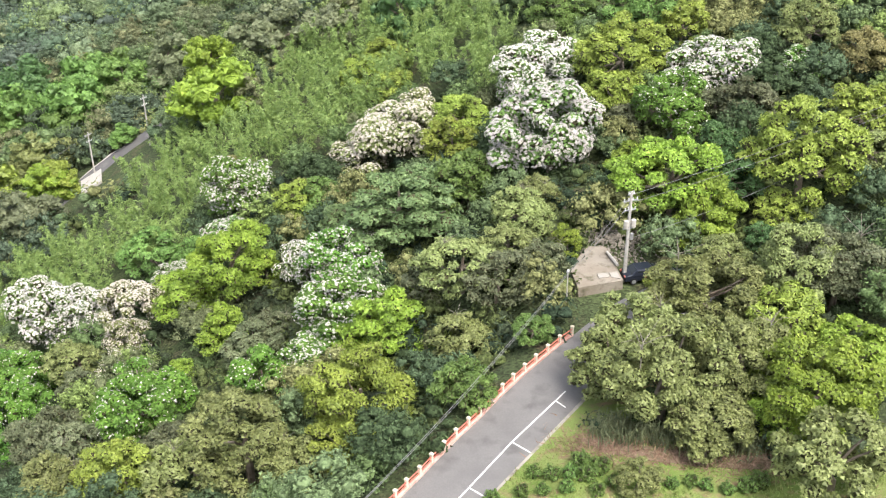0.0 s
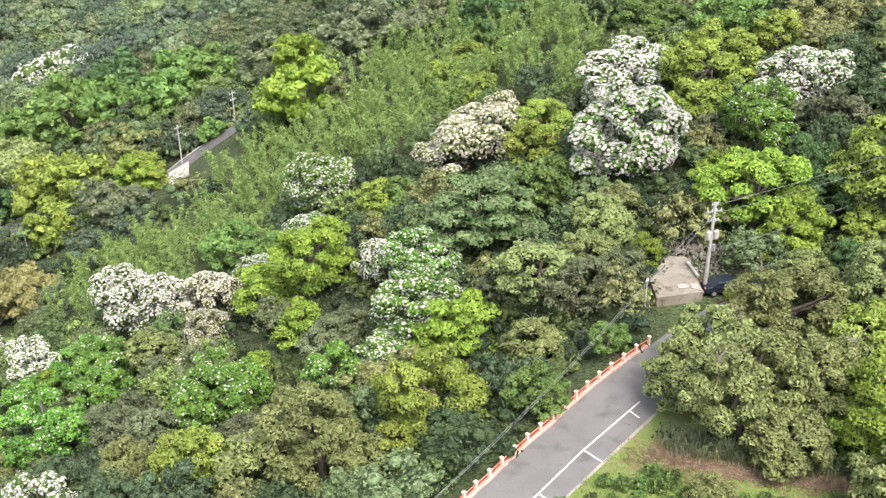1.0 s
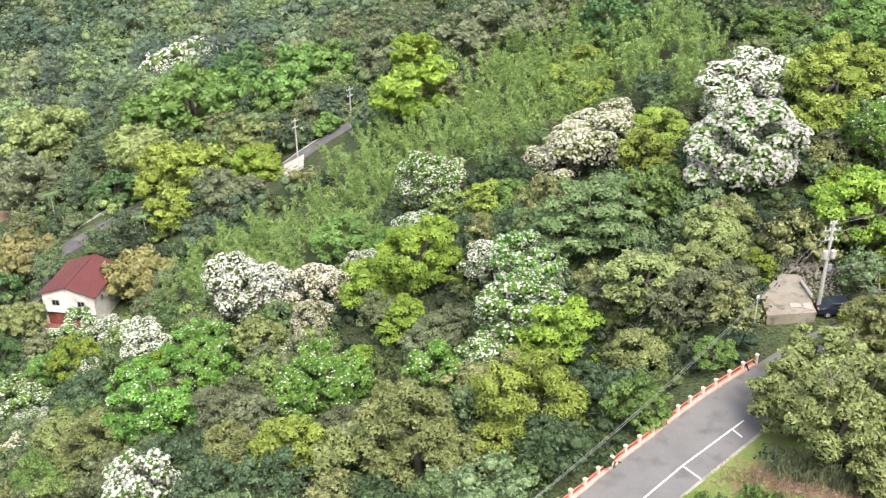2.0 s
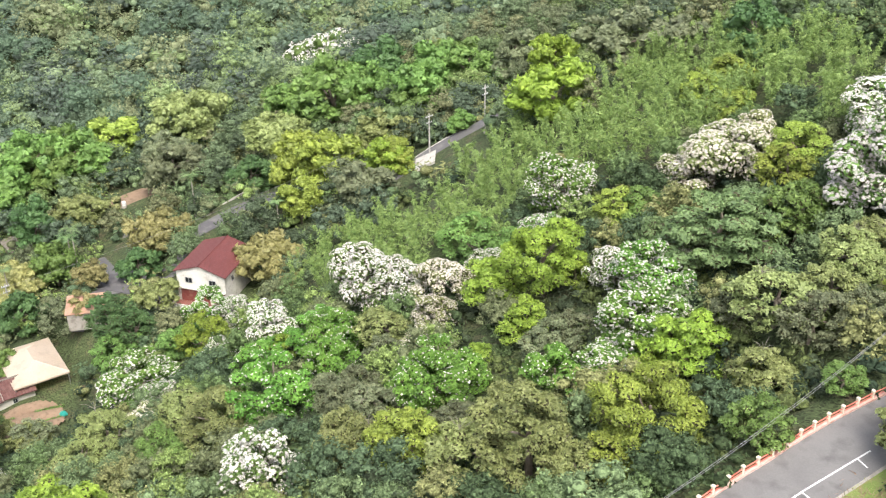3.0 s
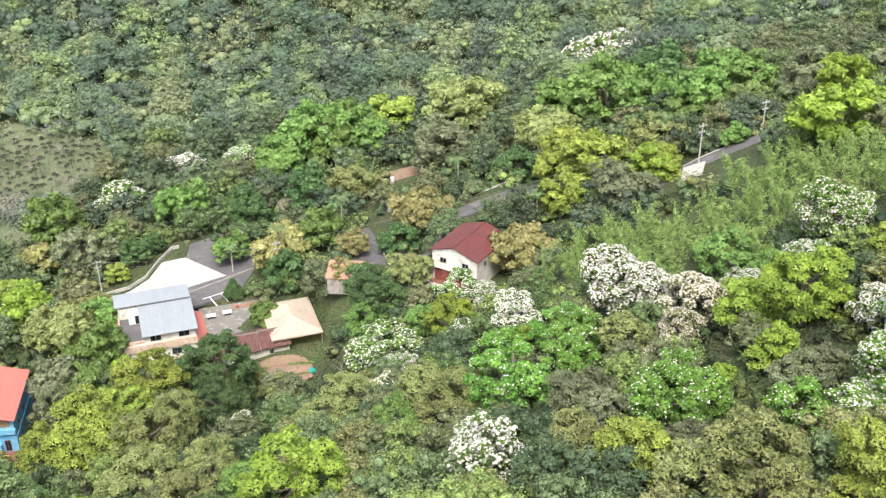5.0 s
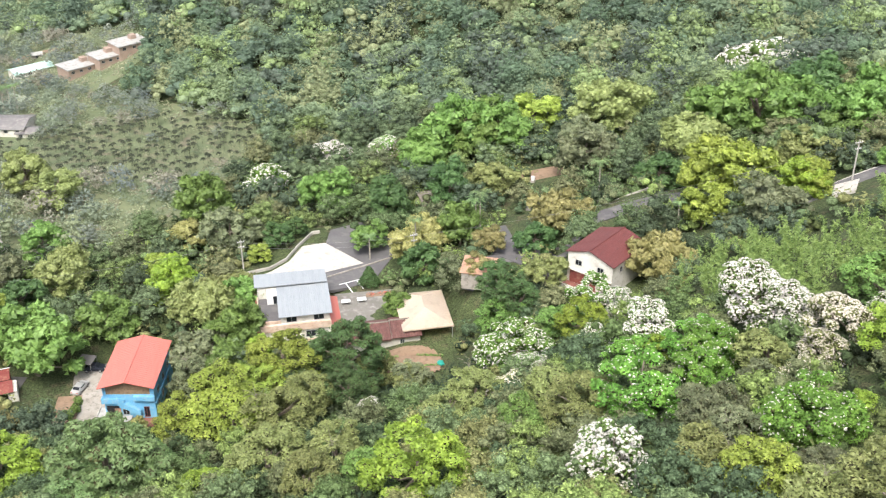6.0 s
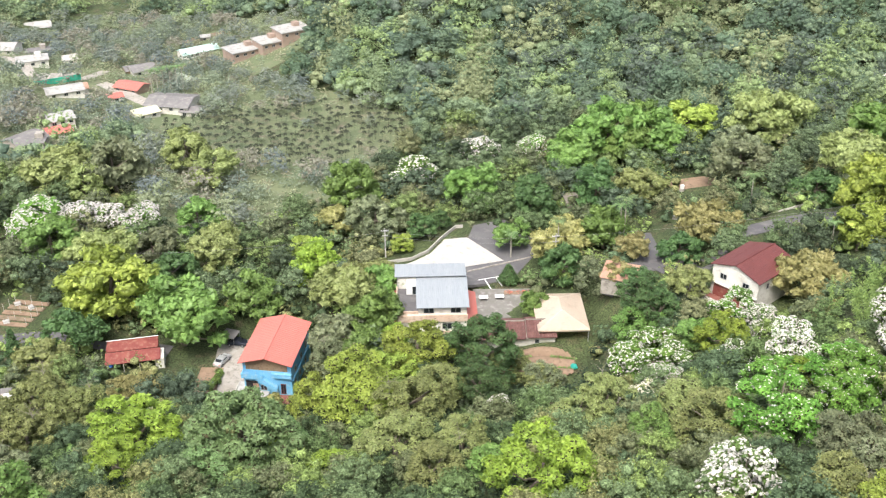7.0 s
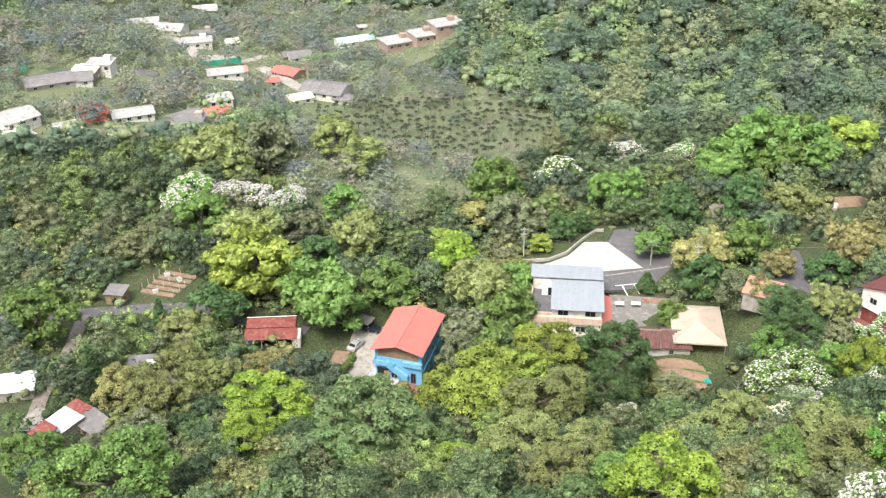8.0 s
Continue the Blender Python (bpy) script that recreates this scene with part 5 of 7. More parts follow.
for args in (
    (-149.4, 20.9, 4.2, 4.2, 2.4, 24, BARE_METAL, CONCRETE, "shed with bright bare metal roof beside the dirt lane"),
    (-153.8, 24.1, 3.8, 2.6, 2.3, 24, ROOF_RUST, TIMBER, "shed with rusty red sheet roof"),
    (-147.3, 17.4, 2.6, 2.8, 2.0, 24, ROOF_RUST, CONCRETE, "small shed with red sheet roof"),
    (-147.1, 25.0, 5.4, 3.6, 1.8, 16, ROOF_GREY, TIMBER, "dark sheet-roofed shed in shade"),
    (-172.7, 16.9, 8.0, 5.0, 2.6, 70, BARE_METAL, CONCRETE, "pale metal-roofed shed by the lane"),
    (-165.8, 41.3, 4.6, 3.0, 2.4, 62, BARE_METAL, CONCRETE, "small shed with white metal roof"),
    (-170.2, 39.3, 4.4, 3.0, 2.2, 62, ROOF_GREY, TIMBER, "small shed with grey roof"),
    (-204.4, 44.6, 3.8, 3.4, 2.6, 50, ROOF_GREY, TIMBER, "hut with grey tarpaulin roof at the roadside"),
    (-128.0, 23.3, 3.0, 3.6, 2.0, 80, ROOF_RUST, TIMBER, "low rusty shed between trees"),
    (-157.2, 171.4, 4.6, 4.0, 1.3, 60, STONE, STONE, "tumbledown grey hut with broken tiles among trees"),
):
    lean_shed(args[0], args[1], on_ground(args[0], args[1]), *args[2:])
ribbon("yard", [(-154.0, 15.6), (-158.7, 17.9), (-161.7, 21.1)], 5, CONCRETE, 0.2, label="pale concrete yard before the sheds", category="yard")
ribbon("road", LANE, 2.6, LANE_DIRT, 0.14, label="pale dirt and concrete lane to the sheds")

nursery = thing("nursery_plot", pose(0, 0, 0), "terraced pale earth plot with posts and net frames", "garden", kind="structure")
NX, NY = -205.6, 56.2
for k in range(5):
    px, py = NX - 4.5 * math.cos(0.9) + k * 2.2 * math.cos(0.9), NY + 4.5 * math.sin(0.9) - k * 2.2 * math.sin(0.9)
    part("bed", boxes((-0.7, -4.0, -0.6, 0.7, 4.0, 0.25)), LITTER if k % 2 else EARTH, nursery).matrix_local = pose(px, py, gz(px, py), 0, 0, -50)
    for d in (-3.8, 0, 3.8):
        part("post", tube([(px + d * 0.77, py + d * 0.64, gz(px, py) - 0.8), (px + d * 0.77, py + d * 0.64, gz(px, py) + 2.0)], 0.06), PALE_CONCRETE, nursery)
for px, py in ((-203.6, 52.5), (-206.1, 58.7), (-209.5, 57.1)):
    box = thing("crate", pose(px, py, gz(px, py), 0, 0, px * 31 % 90), "white plastic crate on the plot", "crate", "crates on the plot")
    part("shell", boxes((-0.6, -0.45, -0.3, 0.6, 0.45, 0.7)), PAINT_LINE, box)
    part("rim", boxes((-0.66, -0.5, 0.7, 0.66, 0.5, 0.78)), ROOF_WHITE, box)
for px, py in ((-145.2, 193.6), (-141.6, 191.1), (-131.2, 175.8)):
    tank = thing("water_tank", pose(px, py, gz(px, py) + 0.9, 0, 0, px * 17 % 90), "small white water tank beside bare earth", "tank", "water tanks")
    bm = bmesh.new()
    bmesh.ops.create_cone(bm, cap_ends=True, segments=14, radius1=0.5, radius2=0.5, depth=1.0, matrix=pose(0, 0, 0.2))
    bmesh.ops.bevel(bm, geom=list(bm.edges), offset=0.1, segments=2, affect="EDGES")
    part("shell", bm, PAINT_LINE, tank)
    part("stand", boxes((-0.5, -0.5, -1.5, 0.5, 0.5, -0.3)), CONCRETE, tank)

# car park above the pale house
LOT = 8.0
lot = thing("car_park", pose(0, 0, 0), "pale concrete and dark asphalt car park with a low wall", "car park", kind="structure")
part("concrete_floor", slab([(*(q), LOT + 0.16) for q in ((-161.12, 118.40), (-160.06, 124.85), (-160.43, 130.23), (-163.35, 136.60), (-160.72, 140.91), (-147.92, 140.13), (-151.98, 130.31))], 0.6), PALE_CONCRETE, lot, "pale new concrete")
part("asphalt_floor", slab([(*(q), LOT + 0.12) for q in ((-159.53, 116.79), (-153.20, 131.43), (-148.71, 140.40), (-160.25, 140.64), (-164.21, 145.91), (-161.63, 153.21), (-150.77, 151.61), (-145.20, 146.36), (-140.91, 135.97), (-144.65, 128.25), (-154.30, 118.39))], 0.6), DARK_ASPHALT, lot, "dark asphalt")
WALL = [(-163.29, 120.18), (-160.96, 125.31), (-161.25, 130.16), (-163.81, 135.85), (-165.91, 141.96), (-165.06, 143.40)]
for (xa, ya), (xb, yb) in zip(WALL, WALL[1:]):
    n = Vector((yb - ya, xa - xb, 0)).normalized() * 0.1
    part("low_wall", slab([(xa + n.x, ya + n.y, LOT + 0.75), (xb + n.x, yb + n.y, LOT + 0.75), (xb - n.x, yb - n.y, LOT + 0.75), (xa - n.x, ya - n.y, LOT + 0.75)], 1.4), PALE_CONCRETE, lot)
STALLS = [((-145.40, 130.56), (-142.91, 136.65)), ((-144.66, 131.80), (-140.79, 130.13)), ((-143.71, 134.13), (-139.59, 132.35)), ((-142.91, 136.65), (-138.93, 135.29))]
for (xa, ya), (xb, yb) in STALLS:
    n = Vector((yb - ya, xa - xb, 0)).normalized() * 0.12
    part("line", slab([(xa + n.x, ya + n.y, LOT + 0.14), (xb + n.x, yb + n.y, LOT + 0.14), (xb - n.x, yb - n.y, LOT + 0.14), (xa - n.x, ya - n.y, LOT + 0.14)], 0.02), PAINT_LINE, lot)
KERB = [(-149.34, 131.07), (-146.88, 139.43), (-145.15, 145.43)]
for (xa, ya), (xb, yb) in zip(KERB, KERB[1:]):
    n = Vector((yb - ya, xa - xb, 0)).normalized() * 0.12
    part("kerb", slab([(xa + n.x, ya + n.y, LOT + 0.34), (xb + n.x, yb + n.y, LOT + 0.34), (xb - n.x, yb - n.y, LOT + 0.34), (xa - n.x, ya - n.y, LOT + 0.34)], 0.4), CONCRETE, lot)
court = thing("terrace", pose(0, 0, 0), "stained grey concrete terrace before the tile-roofed house", "terrace", kind="structure")
part("paving", slab([(*(q), 8.55) for q in ((-142.86, 126.90), (-134.59, 137.00), (-127.50, 130.68), (-133.40, 119.12))], 0.6), surface("stained_terrace_concrete", (0.17, 0.16, 0.14), (0.21, 0.2, 0.18), 0.35, (0.32, 0.3, 0.28), 6, 0.9), court)
for tx, ty in ((-138.33, 125.76), (-136.55, 128.44)):
    tb = thing("table", pose(tx, ty, 8.55, 0, 0, 52), "white outdoor table on the terrace", "table", "terrace tables")
    part("tabletop", boxes((-0.9, -0.6, 0.7, 0.9, 0.6, 0.78)), PAINT_LINE, tb)
    for sx in (-0.75, 0.75):
        for sy in (-0.45, 0.45):
            part("leg", boxes((sx - 0.04, sy - 0.04, 0, sx + 0.04, sy + 0.04, 0.7)), STEEL, tb)
bed = thing("flower_bed", pose(*(-135.89, 132.89), 8.5, 0, 0, 52), "low bed of red flowers at the terrace edge", "flower bed")
rng = np.random.default_rng(12)
c = rng.uniform((-2.6, -0.5, 0.1), (2.6, 0.5, 0.5), (150, 3))
mesh_part("flowers", quads_mesh("flowers", leaves_on(rng, c[:40], np.full(40, 0.16), 200, 0.1, 0.7)), RED_PAINT, bed)
part("soil", boxes((-2.8, -0.6, -0.2, 2.8, 0.6, 0.12)), EARTH, bed)

# vegetable garden
GARDEN = [(-120.0, 117.7), (-115.0, 122.9), (-111.1, 124.1), (-108.2, 120.6), (-111.1, 115.5), (-114.4, 113.1), (-117.7, 114.1)]
garden = thing("garden", pose(0, 0, 0), "tilled brown vegetable plot in ridges", "garden", kind="structure")
gx0, gx1 = min(p[0] for p in GARDEN), max(p[0] for p in GARDEN)
gy0, gy1 = min(p[1] for p in GARDEN), max(p[1] for p in GARDEN)
X, Y = np.meshgrid(np.arange(gx0, gx1, 0.35), np.arange(gy0, gy1, 0.35))
Z = ground_z(X, Y) + 0.3 + 0.5 * np.abs(np.sin((Y * 0.72 - X * 0.69) * 1.25))
idx = np.arange(X.size).reshape(X.shape)
keep = inside(GARDEN, X, Y)
quads = [(int(idx[i, j]), int(idx[i, j + 1]), int(idx[i + 1, j + 1]), int(idx[i + 1, j])) for i in range(X.shape[0] - 1) for j in range(X.shape[1] - 1) if keep[i, j] and keep[i + 1, j + 1]]
data = bpy.data.meshes.new("soil")
data.from_pydata(np.stack([X, Y, Z], -1).reshape(-1, 3).tolist(), [], quads)
mesh_part("soil", data, EARTH, garden)
rng = np.random.default_rng(29)
gx, gy = rng.uniform(gx0, gx1, 9000), rng.uniform(gy0, gy1, 9000)
wave = np.abs(np.sin((gy * 0.72 - gx * 0.69) * 1.25))
ok = inside(GARDEN, gx, gy) & (wave < 0.3) & (np.sin(gx * 0.7 + gy * 0.4) > -0.3)
at = np.stack([gx, gy, ground_z(gx, gy) + 0.42], 1)[ok]
t = unit(rng.normal(size=at.shape) * np.array([1, 1, 0.4]) + np.array([0, 0, 0.5]))
w = unit(np.cross(t, rng.normal(size=at.shape))) * 0.09
mesh_part("seedlings", quads_mesh("seedlings", np.stack([at - w, at + w, at + t * 0.34], 1)), LEAF["green"], garden, "rows of low green vegetables")
tarp = thing("tarpaulin", pose(*(-110.1, 122.3), on_ground(*(-110.1, 122.3)) + 0.3), "crumpled turquoise tarpaulin at the plot's edge", "tarpaulin")
bm = bmesh.new()
bmesh.ops.create_icosphere(bm, subdivisions=2, radius=0.8)
for q in bm.verts:
    q.co = Vector((q.co.x * (1 + 0.3 * math.sin(q.co.y * 5)), q.co.y * 0.9, max(q.co.z, -0.2) * 0.7 + 0.1 * math.sin(q.co.x * 9)))
part("sheet", bm, surface("turquoise_tarpaulin", (0.02, 0.3, 0.25), (0.04, 0.34, 0.28), 2), tarp)

# ---- far village ----
house_spots = []


def village_house(px, py, w, d, h, turn, roof, wall, label, flat=False, windows=3, rise=1.2, z=None):
    z = gz(px, py) if z is None else z
    w, d, h, rise = w * 0.95, d * 1.1, h * 0.62, rise * 0.8
    s = thing("house", pose(px, py, z, 0, 0, facing(px, py, turn)), label, "house", "houses of the far village")
    house_spots.append((px, py, max(w, d) / 2))
    if flat:
        part("wall", boxes((-w / 2, -d / 2, -2, w / 2, d / 2, h)), wall, s)
        part("roof", boxes((-w / 2 - 0.4, -d / 2 - 0.4, h + 0.004, w / 2 + 0.4, d / 2 + 0.4, h + 0.35)), roof, s)
        part("roof_box", boxes((w * 0.1, 0, h + 0.36, w * 0.1 + 2.2, 2.2, h + 1.8)), wall, s, "small rooftop room")
    else:
        bm = gable_walls(d, w, h, rise)
        bmesh.ops.rotate(bm, verts=bm.verts, cent=(0, 0, 0), matrix=Matrix.Rotation(math.pi / 2, 3, "Z"))
        part("wall", bm, wall, s)
        for sy in (-1, 1):
            part("roof", rib_slab([(-w / 2 - 0.4, 0, h + rise + 0.1), (-w / 2 - 0.4, sy * (d / 2 + 0.5), h - 0.1), (w / 2 + 0.4, sy * (d / 2 + 0.5), h - 0.1), (w / 2 + 0.4, 0, h + rise + 0.1)], 0.12, 12), roof, s)
    for k in range(windows):
        window(s, (k + 0.5) / windows * w - w / 2, -d / 2, h - 1.35, 1.2, 0.9)
    return s


def by_village_house(x, y):
    """Places on or just before a house of the far village."""
    res = np.zeros(len(x), bool)
    for sx, sy, sr in house_spots:
        toward = np.hypot(sx, sy)
        ux, uy = -sx / toward, -sy / toward
        ahead, across = (x - sx) * ux + (y - sy) * uy, np.abs((x - sx) * uy - (y - sy) * ux)
        res |= (across < sr + 1.5) & (ahead > -sr - 1) & (ahead < sr + 15)
    return res


BROWN_WALL = surface("pinkish_brown_brick_wall", (0.33, 0.24, 0.19), (0.38, 0.29, 0.235), 0.5, None, 5)
YELLOW_ROOF = surface("pale_yellow_roof", (0.66, 0.64, 0.42), (0.6, 0.58, 0.4), 0.4, None, 4)
for args in (
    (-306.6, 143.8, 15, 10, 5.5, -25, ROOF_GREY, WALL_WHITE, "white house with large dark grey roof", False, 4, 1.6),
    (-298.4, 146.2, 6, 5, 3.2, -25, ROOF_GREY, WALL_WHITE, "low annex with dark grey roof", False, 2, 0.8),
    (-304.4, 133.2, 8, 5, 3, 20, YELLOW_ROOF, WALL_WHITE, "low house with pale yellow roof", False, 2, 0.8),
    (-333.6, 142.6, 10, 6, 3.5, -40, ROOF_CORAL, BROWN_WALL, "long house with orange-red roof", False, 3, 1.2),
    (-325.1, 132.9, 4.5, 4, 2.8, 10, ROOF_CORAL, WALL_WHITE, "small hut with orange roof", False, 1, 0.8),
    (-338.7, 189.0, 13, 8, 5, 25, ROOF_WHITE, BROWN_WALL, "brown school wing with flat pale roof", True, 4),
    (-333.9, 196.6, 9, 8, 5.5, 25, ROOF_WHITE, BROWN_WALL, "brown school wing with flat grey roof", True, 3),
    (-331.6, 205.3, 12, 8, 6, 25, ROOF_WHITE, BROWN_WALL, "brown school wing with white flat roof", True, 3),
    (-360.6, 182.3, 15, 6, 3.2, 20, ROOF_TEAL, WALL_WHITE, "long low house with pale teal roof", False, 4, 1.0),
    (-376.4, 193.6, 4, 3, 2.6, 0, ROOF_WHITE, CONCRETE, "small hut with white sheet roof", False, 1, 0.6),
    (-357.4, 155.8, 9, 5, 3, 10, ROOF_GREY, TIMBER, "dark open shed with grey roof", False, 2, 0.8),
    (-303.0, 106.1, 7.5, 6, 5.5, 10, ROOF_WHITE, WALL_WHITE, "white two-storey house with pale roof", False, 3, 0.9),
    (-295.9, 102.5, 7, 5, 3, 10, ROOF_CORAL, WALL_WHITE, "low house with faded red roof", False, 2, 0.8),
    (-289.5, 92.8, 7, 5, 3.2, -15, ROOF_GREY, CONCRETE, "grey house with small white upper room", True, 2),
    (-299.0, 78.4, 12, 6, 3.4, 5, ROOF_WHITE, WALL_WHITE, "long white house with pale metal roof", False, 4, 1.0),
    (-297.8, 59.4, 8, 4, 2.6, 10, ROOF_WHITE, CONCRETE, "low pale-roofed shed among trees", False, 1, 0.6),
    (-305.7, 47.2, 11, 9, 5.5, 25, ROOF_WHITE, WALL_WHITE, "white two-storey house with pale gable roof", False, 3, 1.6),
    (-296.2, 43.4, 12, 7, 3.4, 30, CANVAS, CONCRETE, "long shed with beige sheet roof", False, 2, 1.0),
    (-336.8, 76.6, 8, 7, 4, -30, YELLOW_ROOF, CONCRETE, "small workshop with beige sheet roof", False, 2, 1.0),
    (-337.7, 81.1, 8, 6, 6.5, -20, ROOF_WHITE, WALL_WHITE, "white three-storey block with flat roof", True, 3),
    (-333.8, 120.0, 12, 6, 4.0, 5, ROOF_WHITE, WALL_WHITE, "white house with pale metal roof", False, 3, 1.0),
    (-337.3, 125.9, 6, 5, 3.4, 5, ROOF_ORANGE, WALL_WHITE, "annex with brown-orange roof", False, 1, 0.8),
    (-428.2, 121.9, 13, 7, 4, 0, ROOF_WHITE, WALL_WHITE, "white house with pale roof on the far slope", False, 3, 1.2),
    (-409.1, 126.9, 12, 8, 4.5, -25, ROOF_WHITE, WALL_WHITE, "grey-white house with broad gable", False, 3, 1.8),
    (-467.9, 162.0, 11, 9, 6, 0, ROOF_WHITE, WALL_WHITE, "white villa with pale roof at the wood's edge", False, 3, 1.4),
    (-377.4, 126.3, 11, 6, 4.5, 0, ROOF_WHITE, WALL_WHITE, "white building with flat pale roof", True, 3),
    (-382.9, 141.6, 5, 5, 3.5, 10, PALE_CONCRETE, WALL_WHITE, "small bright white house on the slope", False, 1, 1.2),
    (-331.9, 63.4, 15, 8, 3.0, 6, ROOF_GREY, CONCRETE, "long low building with dark grey roof", False, 3, 1.0),
    (-331.5, 70.0, 13, 8, 3.2, -4, ROOF_GREY, WALL_WHITE, "dark-roofed house beside the village road", False, 3, 1.2),
    (-291.7, 91.6, 10, 7, 3.5, 30, ROOF_GREY, CONCRETE, "grey-roofed house half hidden by trees", False, 2, 1.2),
    (-355.0, 156.5, 9, 6, 3.2, 20, ROOF_GREY, WALL_WHITE, "small grey-roofed house beside the village street", False, 2, 1.2),
    (-403.8, 137.9, 9, 4, 3, 0, ROOF_GREY, CONCRETE, "open concrete frame building", True, 2),
):
    village_house(*args)
temple = thing("temple", pose(*(-301.5, 67.6), on_ground(*(-301.5, 67.6)), 0, 0, facing(*(-301.5, 67.6), 5)), "small temple with orange-red tiered roof", "temple")
part("wall", boxes((-3.6, -2.4, -1, 3.6, 2.4, 2.4)), RED_PAINT, temple)
for k, (w, z0) in enumerate(((4.4, 2.4), (3.0, 3.7))):
    for sy in (-1, 1):
        part("roof", slab([(-w, 0, z0 + 1.2), (-w - 0.3, sy * 3.0 * w / 4.4, z0 + 0.15), (w + 0.3, sy * 3.0 * w / 4.4, z0 + 0.15), (w, 0, z0 + 1.2)], 0.15), TEMPLE_RED, temple)
part("upper_wall", boxes((-2.4, -1.2, 2.4, 2.4, 1.2, 3.9)), RED_PAINT, temple)
for px, py, w, mat, label in ((-348.3, 122.6, 17, GREEN_MESH, "long green sheet fence standing on the bank"), (-344.4, 55.3, 9, GREEN_MESH, "bright green tarpaulin cover over a frame")):
    f = thing("fence", pose(px, py, gz(px, py), 0, 0, facing(px, py, 8)), label, "fence")
    part("sheet", boxes((-w / 2, -0.1, 0.2, w / 2, 0.1, 2.2)), mat, f)
    for k in range(5):
        part("post", boxes((-w / 2 + k * w / 4 - 0.06, 0.1, -0.5, -w / 2 + k * w / 4 + 0.06, 0.2, 2.3)), STEEL, f)
VILLAGE_ROADS = [
    ([(-345.2, 135.9), (-335.2, 136.8), (-325.6, 137.8), (-318.6, 138.1), (-310.7, 140.1)], 7, CONCRETE, "pale village street"),
    ([(-442.3, 110.4), (-471.3, 129.1), (-484.8, 159.1)], 4, CONCRETE, "pale road on the far slope"),
    ([(-361.0, 114.3), (-354.9, 117.2), (-353.3, 134.0), (-363.2, 146.7)], 4, CONCRETE, "pale village lane"),
    ([(-338.6, 60.4), (-338.2, 67.1), (-344.2, 77.3), (-338.2, 91.6), (-333.2, 96.3)], 6, DARK_ASPHALT, "dark village road"),
    ([(-392.2, 112.7), (-392.8, 120.9), (-377.4, 122.1), (-360.1, 118.0), (-360.2, 134.7)], 6, CONCRETE, "pale yard below the upper houses"),
    ([(-381.8, 186.2), (-380.9, 195.9), (-370.6, 203.2)], 5, LITTER, "bare pale earth beside the school"),
]
for line, wide, mat, label in VILLAGE_ROADS:
    ribbon("road", line, wide, mat, 0.3, label=label)
ribbon("yard", [(-344.4, 159.4), (-331.2, 161.8)], 12, surface("pale_green_court", (0.36, 0.42, 0.32), (0.42, 0.46, 0.38), 0.3), 0.25, label="pale green paved school court", category="yard")


# ---- poles and wires ----
def utility_pole(px, py, z, high, label, arms=((0.92, 1.8),), transformer=False, lean=0.0, turn=0.0, thin=0.17):
    p = thing("utility_pole", pose(px, py, z, 0, lean, turn), label, "utility pole")
    part("shaft", tube([(0, 0, -1), (0, 0, high * 0.5), (0, 0, high)], thin, 8, thin * 0.62), WOOD_POLE, p)
    for f, w in arms:
        a = part("crossarm", boxes((-w / 2, -0.06, high * f, w / 2, 0.06, high * f + 0.1)), STEEL, p)
        for k in range(4):
            part("insulator", tube([(-w / 2 + 0.1 + k * (w - 0.2) / 3, 0, high * f + 0.1), (-w / 2 + 0.1 + k * (w - 0.2) / 3, 0, high * f + 0.32)], 0.06, 6, 0.04), PAINT_LINE, a)
    if transformer:
        for dx in (0.38, -0.36):
            bm = bmesh.new()
            bmesh.ops.create_cone(bm, cap_ends=True, segments=14, radius1=0.24, radius2=0.24, depth=0.75, matrix=pose(dx, -0.15, high * 0.66))
            bmesh.ops.bevel(bm, geom=list(bm.edges), offset=0.04, segments=1, affect="EDGES")
            part("transformer", bm, PALE_CONCRETE, p, "pale grey pole transformer")
        part("bracket", boxes((-0.6, -0.1, high * 0.6, 0.65, 0.05, high * 0.61)), STEEL, p)
        part("meter_box", boxes((0.12, -0.25, high * 0.48, 0.42, -0.05, high * 0.55)), STEEL, p)
    return p


def wire(a, b, sag, label="thin overhead wire between poles"):
    pts = []
    for k in range(17):
        s = k / 16
        p = Vector(a).lerp(Vector(b), s)
        pts.append((p.x, p.y, p.z - sag * 4 * s * (1 - s)))
    w = part("overhead_wire", tube(pts, 0.016, 4), BLACK_WIRE, None, label)
    tagged(w, category="wire", group="overhead wires")


BLACK_WIRE = surface("grey_wire", (0.25, 0.25, 0.25), (0.3, 0.3, 0.3), 1)
PX, PY = 16.85, 87.62
utility_pole(PX, PY, 72, 9.3, "tall grey concrete pole with transformers beside the hill road", ((0.9, 1.5), (0.8, 1.2), (0.97, 0.7)), True, 0, 20, 0.2)
QX, QY = 10.84, 81.88
utility_pole(QX, QY, 72, 4.6, "thin leaning grey pole at the road's edge", ((0.96, 0.3),), False, 0, 20, 0.08)
wire((PX, PY, 81.0), (QX, QY, 76.4), 0.15)
wire((PX, PY, 80.2), (QX, QY, 76.2), 0.25)
wire((QX, QY, 76.4), (-17, 34, 78), 1.6)
wire((QX, QY, 76.2), (-17.5, 34.5, 77.6), 2.0)
wire((PX, PY, 81.0), (62, 112, 86), 0.7)
wire((PX, PY, 80.2), (62, 112, 85.2), 1.0)
wire((PX, PY, 76.5), (34, 98, 77.5), 0.4)
